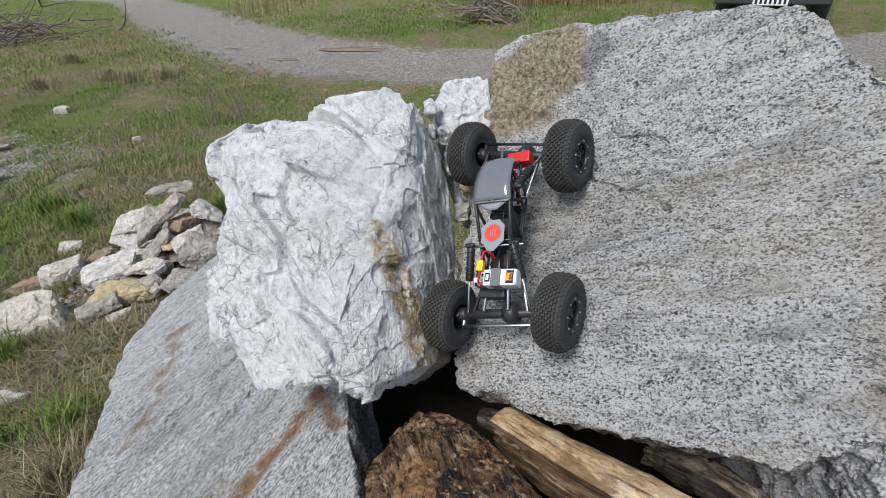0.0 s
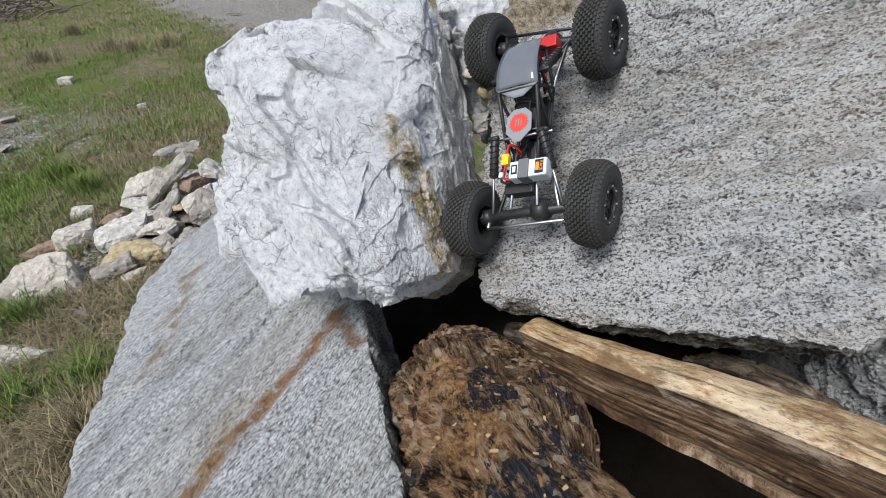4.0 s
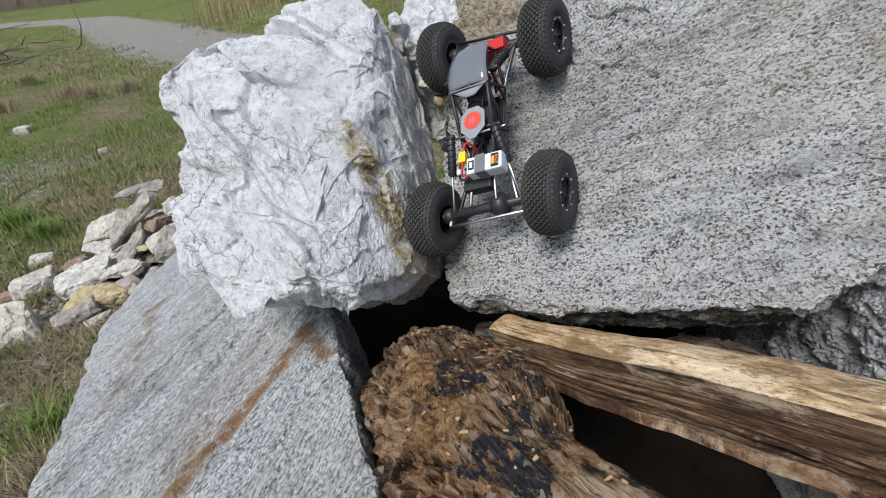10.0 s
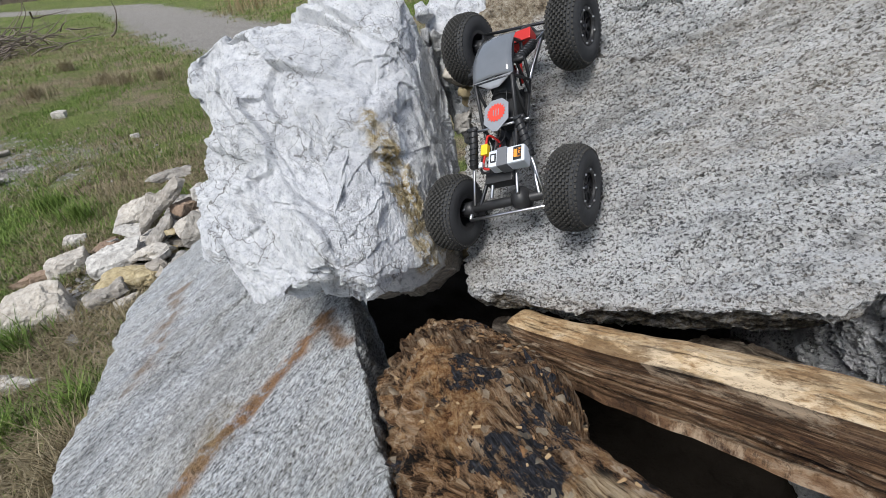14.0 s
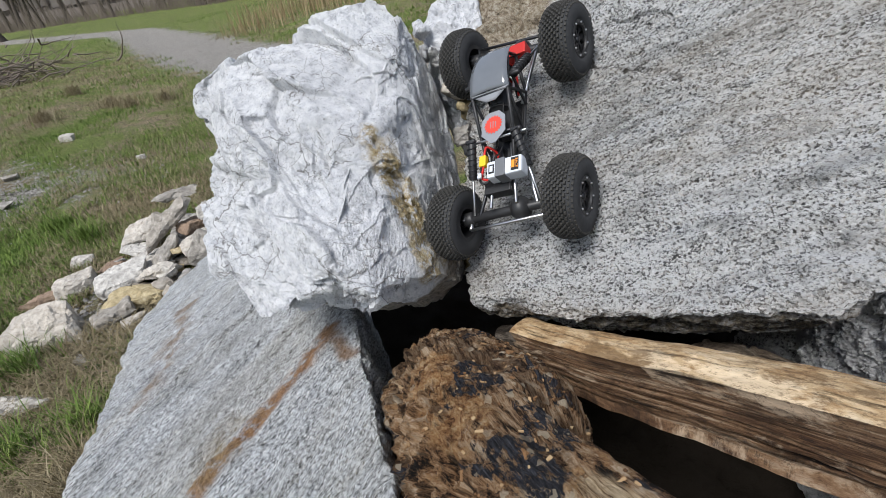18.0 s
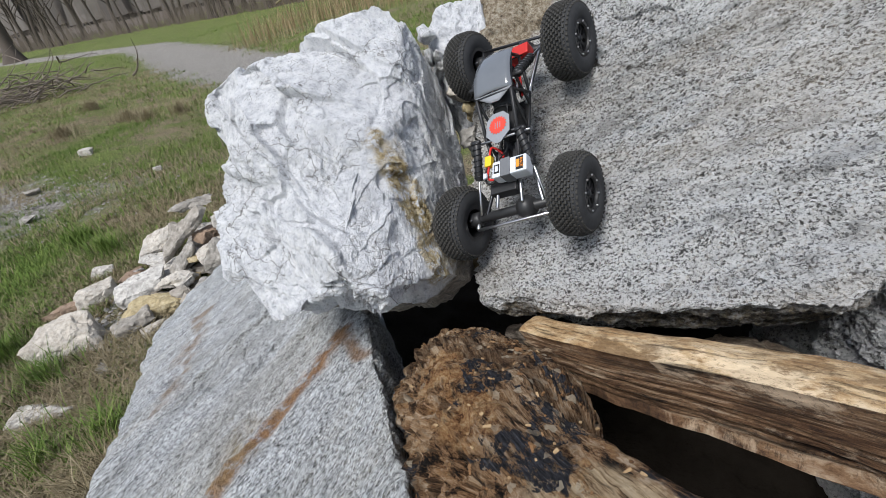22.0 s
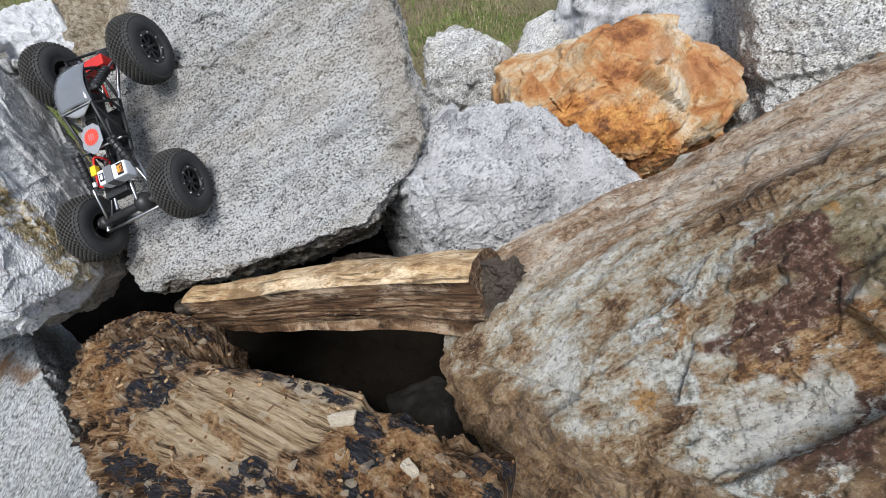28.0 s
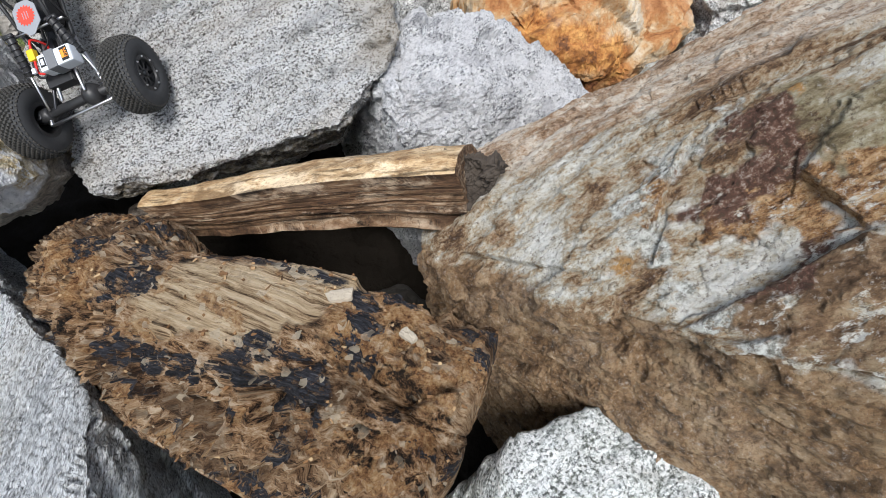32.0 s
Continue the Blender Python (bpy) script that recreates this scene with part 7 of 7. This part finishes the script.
def tree(seed, height, r, leanx=0.0):
    rng = np.random.RandomState(seed)
    root = empty("tree", (0, 0, 0), "bare leafless tree with a grey-brown trunk", "tree", "bare trees at the wood's edge")
    V, F, s = limb((0, 0, -0.1), (leanx, 0, 1), height, r, seed, 14, 9, 0, 0.10)
    flare = np.clip(1 - V[:, 2] / 0.5, 0, 1)[:, None] ** 2
    V[:, :2] += (V[:, :2] - s[0, :2]) * flare * 0.9
    child("trunk", V, F, BARK, root)
    twigs, limbs = [], []
    for i in range(13):
        k = 3 + rng.randint(10)
        p = s[k, :3]
        a = rng.rand() * 6.28
        v, f, q = limb(p, (math.cos(a), math.sin(a), 0.5 + rng.rand()), height * (0.18 + 0.16 * rng.rand()), s[k, 3] * 0.5, seed * 50 + i, 7, 5, 0.0, 0.35)
        limbs.append((v, f))
        for j in range(9):
            w = q[1 + rng.randint(6), :3]
            a2 = rng.rand() * 6.28
            v2, f2, _ = limb(w, (math.cos(a2), math.sin(a2), 0.3 + rng.rand() * 0.7), height * (0.05 + 0.07 * rng.rand()), 0.010, seed * 900 + i * 20 + j, 5, 3, 0.0, 0.5)
            twigs.append((v2, f2))
    child("branchwork", *join(limbs), BARK, root)
    child("crown", *join(twigs), TWIG, root, "bare twigs of the crown")
    return root


kinds = [tree(7, 9.0, 0.16), tree(8, 11.0, 0.22, 0.08), tree(9, 7.0, 0.10, -0.10), tree(10, 10.0, 0.13, 0.05)]
EDGE = [(-46, 50), (-35, 45.5), (-24, 44), (-14.5, 38.5), (-8, 34.5), (-4, 32.5), (4, 30), (14, 28), (28, 26)]
rng = np.random.RandomState(77)
first = True
for k in range(110):
    i = rng.randint(len(EDGE) - 1)
    a, b = np.array(EDGE[i], float), np.array(EDGE[i + 1], float)
    p = a + (b - a) * rng.rand() + np.array([-0.1, 1.0]) * abs(rng.randn()) * 4.0
    z = ground_z(p[None])[0]
    m = pose(p[0], p[1], z, 0, 0, rng.rand() * 360) @ Matrix.Scale(0.75 + 0.6 * rng.rand(), 4)
    src = kinds[k % 4]
    if k < 4:
        src.matrix_basis = m
    else:
        c = copy_thing(src, m)
        c.scale = Vector((1, 1, 1)) * (0.75 + 0.6 * rng.rand())
big = tree(15, 12.0, 0.42, 0.05)
big.matrix_basis = pose(-30.0, 34.2, 0, 0, 0, 30)
big["label"] = "thick old bare tree with spreading roots beside the path"

# thin stems and scrub under the trees
rng = np.random.RandomState(31)
SV = []
for k in range(5200):
    i = rng.randint(len(EDGE) - 1)
    a, b = np.array(EDGE[i], float), np.array(EDGE[i + 1], float)
    p = a + (b - a) * rng.rand() + np.array([0, 1.0]) * (abs(rng.randn()) * 3.5 - 0.6)
    h = 0.6 + 3.2 * rng.rand() ** 2
    d = np.array([rng.randn() * 0.14, rng.randn() * 0.14, 1.0]) * h
    w = 0.010 + 0.012 * rng.rand()
    base_p = np.array([p[0], p[1], 0.0])
    for t in (0, 1, 2):
        SV.append(base_p + w * np.array([math.cos(t * 2.094), math.sin(t * 2.094), 0]))
    SV.append(base_p + d)
SV = np.array(SV)
SV[:, 2] += np.repeat(ground_z(SV.reshape(-1, 4, 3)[:, 0, :2]), 4)
k4 = np.arange(len(SV) // 4)[:, None] * 4
thing("scrub", SV, np.vstack([k4 + (0, 1, 3), k4 + (1, 2, 3), k4 + (2, 0, 3)]), TWIG, "thin bare brown scrub under the trees", "scrub", kind="stuff", smooth=False)

# far wooded slope
HAZE = blade_mat("distant_wood", (0.10, 0.088, 0.080), (0.15, 0.135, 0.12), (0.20, 0.18, 0.165))
rng = np.random.RandomState(41)
WV = []
for k in range(7000):
    x = -140 + 260 * rng.rand()
    y = 62 + 60 * rng.rand() + 0.1 * abs(x)
    z0 = (y - 60) * 0.16
    h, w = 5 + 7 * rng.rand(), 0.9 + 1.6 * rng.rand()
    WV += [(x - w, y, z0), (x + w, y, z0 + 0.4), (x + w * 0.7, y + 0.3, z0 + h * 0.7), (x + rng.randn() * 0.4, y, z0 + h), (x - w * 0.7, y + 0.2, z0 + h * 0.65)]
k5 = np.arange(7000)[:, None] * 5
thing("backdrop_wood", WV, np.vstack([k5 + (0, 1, 2), k5 + (0, 2, 4), k5 + (4, 2, 3)]), HAZE, "distant bare grey-brown woodland", "woodland", kind="structure", smooth=False)
hv = np.array([(x, y, max(0, (y - 60) * 0.16)) for y in (58, 62, 90, 140, 220) for x in np.linspace(-220, 220, 23)])
hf = np.array([(j * 23 + i, j * 23 + i + 1, (j + 1) * 23 + i + 1, (j + 1) * 23 + i) for j in range(4) for i in range(22)])
thing("backdrop_slope", hv - (0, 0, 0.3), hf, plain("woodland_floor", (0.12, 0.10, 0.085), 0.95, 0, 0.6, 0.4), "far wooded slope", "slope", kind="structure")

# ---- brush, roots, saplings ----


def sticks(x, y, n, wide, deep, high, length, r, seed):
    rng = np.random.RandomState(seed)
    out = []
    for k in range(n):
        px, py = x + rng.randn() * wide * 0.5, y + rng.randn() * deep * 0.5
        pz = ground_z(np.array([[px, py]]))[0] + abs(rng.randn()) * high * 0.4
        a = rng.rand() * 6.28
        v, f, _ = limb((px, py, pz), (math.cos(a), math.sin(a), 0.25 * rng.randn()), length * (0.4 + rng.rand()), r * (0.5 + rng.rand()), seed * 777 + k, 7, 5, 0.06, 0.35)
        v[:, 2] = np.maximum(v[:, 2], 0.0)
        out.append((v, f))
    return join(out)


V, F = sticks(-11.6, 12.7, 190, 1.9, 1.1, 0.7, 1.5, 0.017, 3)
thing("brushwood", V, F, TWIG, "heap of dead grey branches lying in the grass", "brushwood", kind="stuff")
V, F = sticks(0.45, 11.7, 120, 0.55, 0.35, 0.9, 0.7, 0.02, 4)
thing("root_stump", V, F, TWIG, "tangled grey uprooted stump with dead roots", "stump")
V, F, _ = limb((-9.3, 14.1, 0.04), (1, -0.12, 0.02), 1.3, 0.03, 5, 10, 6, 0.05, 0.4)
V[:, 2] = np.maximum(V[:, 2], 0.005)
thing("fallen_branch", V, F, TWIG, "thin pale branch lying on the gravel track", "branch")
V, F, _ = limb((-11.5, 34.5, 0.4), (1, 0.2, 0.35), 3.4, 0.06, 6, 10, 6, 0.08, 0.4)
thing("fallen_branch", V, F, STRAW, "pale broken branch at the wood's edge", "branch")
for k, (x, y, h, n) in enumerate(((-2.95, 5.55, 0.75, 6), (-2.75, 5.85, 0.6, 4), (-2.55, 5.5, 0.45, 3), (-13.5, 17.5, 1.1, 5), (3.95, 3.55, 0.45, 2))):
    rng = np.random.RandomState(600 + k)
    out = []
    for j in range(n):
        a = rng.rand() * 6.28
        z = ground_z(np.array([[x, y]]))[0]
        v, f, s = limb((x + 0.03 * rng.randn(), y + 0.03 * rng.randn(), z), (0.3 * math.cos(a), 0.3 * math.sin(a), 1), h * (0.6 + 0.5 * rng.rand()), 0.006, 610 + k * 20 + j, 7, 5, 0, 0.25)
        out.append((v, f))
        for q in range(3):
            a = rng.rand() * 6.28
            v, f, _ = limb(s[2 + q, :3], (math.cos(a), math.sin(a), 0.8), h * 0.25, 0.003, 900 + k * 50 + j * 5 + q, 5, 4, 0, 0.4)
            out.append((v, f))
    V, F = join(out)
    thing("sapling", V, F, TWIG, "thin leafless brown sapling in the meadow", "sapling", "saplings in the meadow")

# ---- parked off-roader ----
PAINT = plain("black_car_paint", (0.018, 0.019, 0.022), 0.25, 0, 0.3, 30)
GLASSY = plain("dark_car_glass", (0.02, 0.024, 0.028), 0.08, 0, 0.1, 10)
LAMPRED = plain("red_lamp_lens", (0.30, 0.015, 0.012), 0.2, 0, 0.1, 40)
PLATE = plain("white_number_plate", (0.72, 0.73, 0.74), 0.4, 0, 0.1, 60)
CARTYRE = plain("car_tyre", (0.025, 0.025, 0.027), 0.85, 0, 0.4, 20)
AHEAD, SIDE = np.array([0.51, 0.86, 0.0]) / np.linalg.norm([0.51, 0.86, 0.0]), np.array([0.86, -0.51, 0.0])
REAR = np.array([5.25, 9.54, ground_z(np.array([[5.6, 10.2]]))[0] * 0.3])
truck = empty("off_road_car", REAR, "black parked off-road car seen from behind", "car")
UPV = np.array([0, 0, 1.0])


def car_hull(name, pts, mat, parent, label="", bevel=0.04):
    bm = bmesh.new()
    for a, b, c in pts:
        bm.verts.new(AHEAD * a + SIDE * b + UPV * c)
    bmesh.ops.convex_hull(bm, input=bm.verts)
    bmesh.ops.dissolve_limit(bm, angle_limit=0.02, verts=bm.verts, edges=bm.edges)
    bmesh.ops.bevel(bm, geom=bm.edges[:], offset=bevel, segments=3, affect="EDGES", profile=0.6)
    bmesh.ops.recalc_face_normals(bm, faces=bm.faces[:])
    return part(name, bm, mat, parent, label, smooth=False)


def both(a, b, c):
    return [(a, b, c), (a, -b, c)]


body = car_hull("body", both(0.05, 0.86, 0.55) + both(0.0, 0.86, 1.0) + both(0.15, 0.88, 1.08) + both(4.1, 0.86, 1.05) + both(4.3, 0.80, 0.6) + both(4.2, 0.8, 0.42) + both(0.3, 0.82, 0.42), PAINT, truck, "black painted body", 0.05)
car_hull("cabin", both(0.08, 0.80, 1.06) + both(0.35, 0.70, 1.78) + both(2.2, 0.70, 1.78) + both(2.9, 0.80, 1.06), PAINT, truck, "black cabin with roof", 0.05)
car_hull("rear_window", both(0.13, 0.62, 1.16) + both(0.145, 0.62, 1.16) + both(0.315, 0.56, 1.62) + both(0.33, 0.56, 1.62), GLASSY, truck, "dark rear window", 0.005)
bumper = car_hull("bumper", both(-0.14, 0.84, 0.46) + both(-0.14, 0.84, 0.66) + both(0.1, 0.88, 0.70) + both(0.1, 0.88, 0.42), plain("grey_bumper", (0.035, 0.035, 0.038), 0.6, 0, 0.3, 30), truck, "dark plastic bumper", 0.03)
plate = car_hull("number_plate", both(-0.155, 0.26, 0.445) + both(-0.155, 0.26, 0.555) + both(-0.135, 0.26, 0.555) + both(-0.135, 0.26, 0.445), PLATE, truck, "white number plate with dark bars", 0.004)
for k in range(7):
    b = -0.21 + 0.07 * k
    car_hull("plate_bar", [(-0.158, b - 0.018, 0.465), (-0.158, b + 0.018, 0.465), (-0.158, b - 0.018, 0.535), (-0.158, b + 0.018, 0.535), (-0.154, b - 0.018, 0.465), (-0.154, b + 0.018, 0.465), (-0.154, b - 0.018, 0.535), (-0.154, b + 0.018, 0.535)], INK, plate, "", 0.002)
for s in (-1, 1):
    car_hull("tail_lamp", [(-0.02, s * 0.70, 0.78), (-0.02, s * 0.85, 0.78), (-0.02, s * 0.70, 0.98), (-0.02, s * 0.85, 0.98), (0.1, s * 0.70, 0.78), (0.1, s * 0.89, 0.78), (0.1, s * 0.70, 0.98), (0.1, s * 0.89, 0.98)], LAMPRED, truck, "red tail lamp", 0.012)
    for a in (0.72, 3.4):
        v, f = lathe([(-0.11, 0.20), (-0.13, 0.27), (-0.11, 0.345), (-0.05, 0.365), (0.05, 0.365), (0.11, 0.345), (0.13, 0.27), (0.11, 0.20), (-0.11, 0.20)], 32)
        M3 = np.array([SIDE, AHEAD, UPV])
        w = child("tyre", v @ M3 + AHEAD * a + SIDE * 0.75 * s + UPV * 0.365, f, CARTYRE, truck, "black road tyre")
        v, f = lathe([(-0.08, 0.0), (-0.09, 0.08), (-0.05, 0.2), (0.05, 0.2), (0.09, 0.08), (0.08, 0.0)], 20)
        child("rim", v @ M3 + AHEAD * a + SIDE * 0.75 * s + UPV * 0.365, f, GUNMETAL, w)
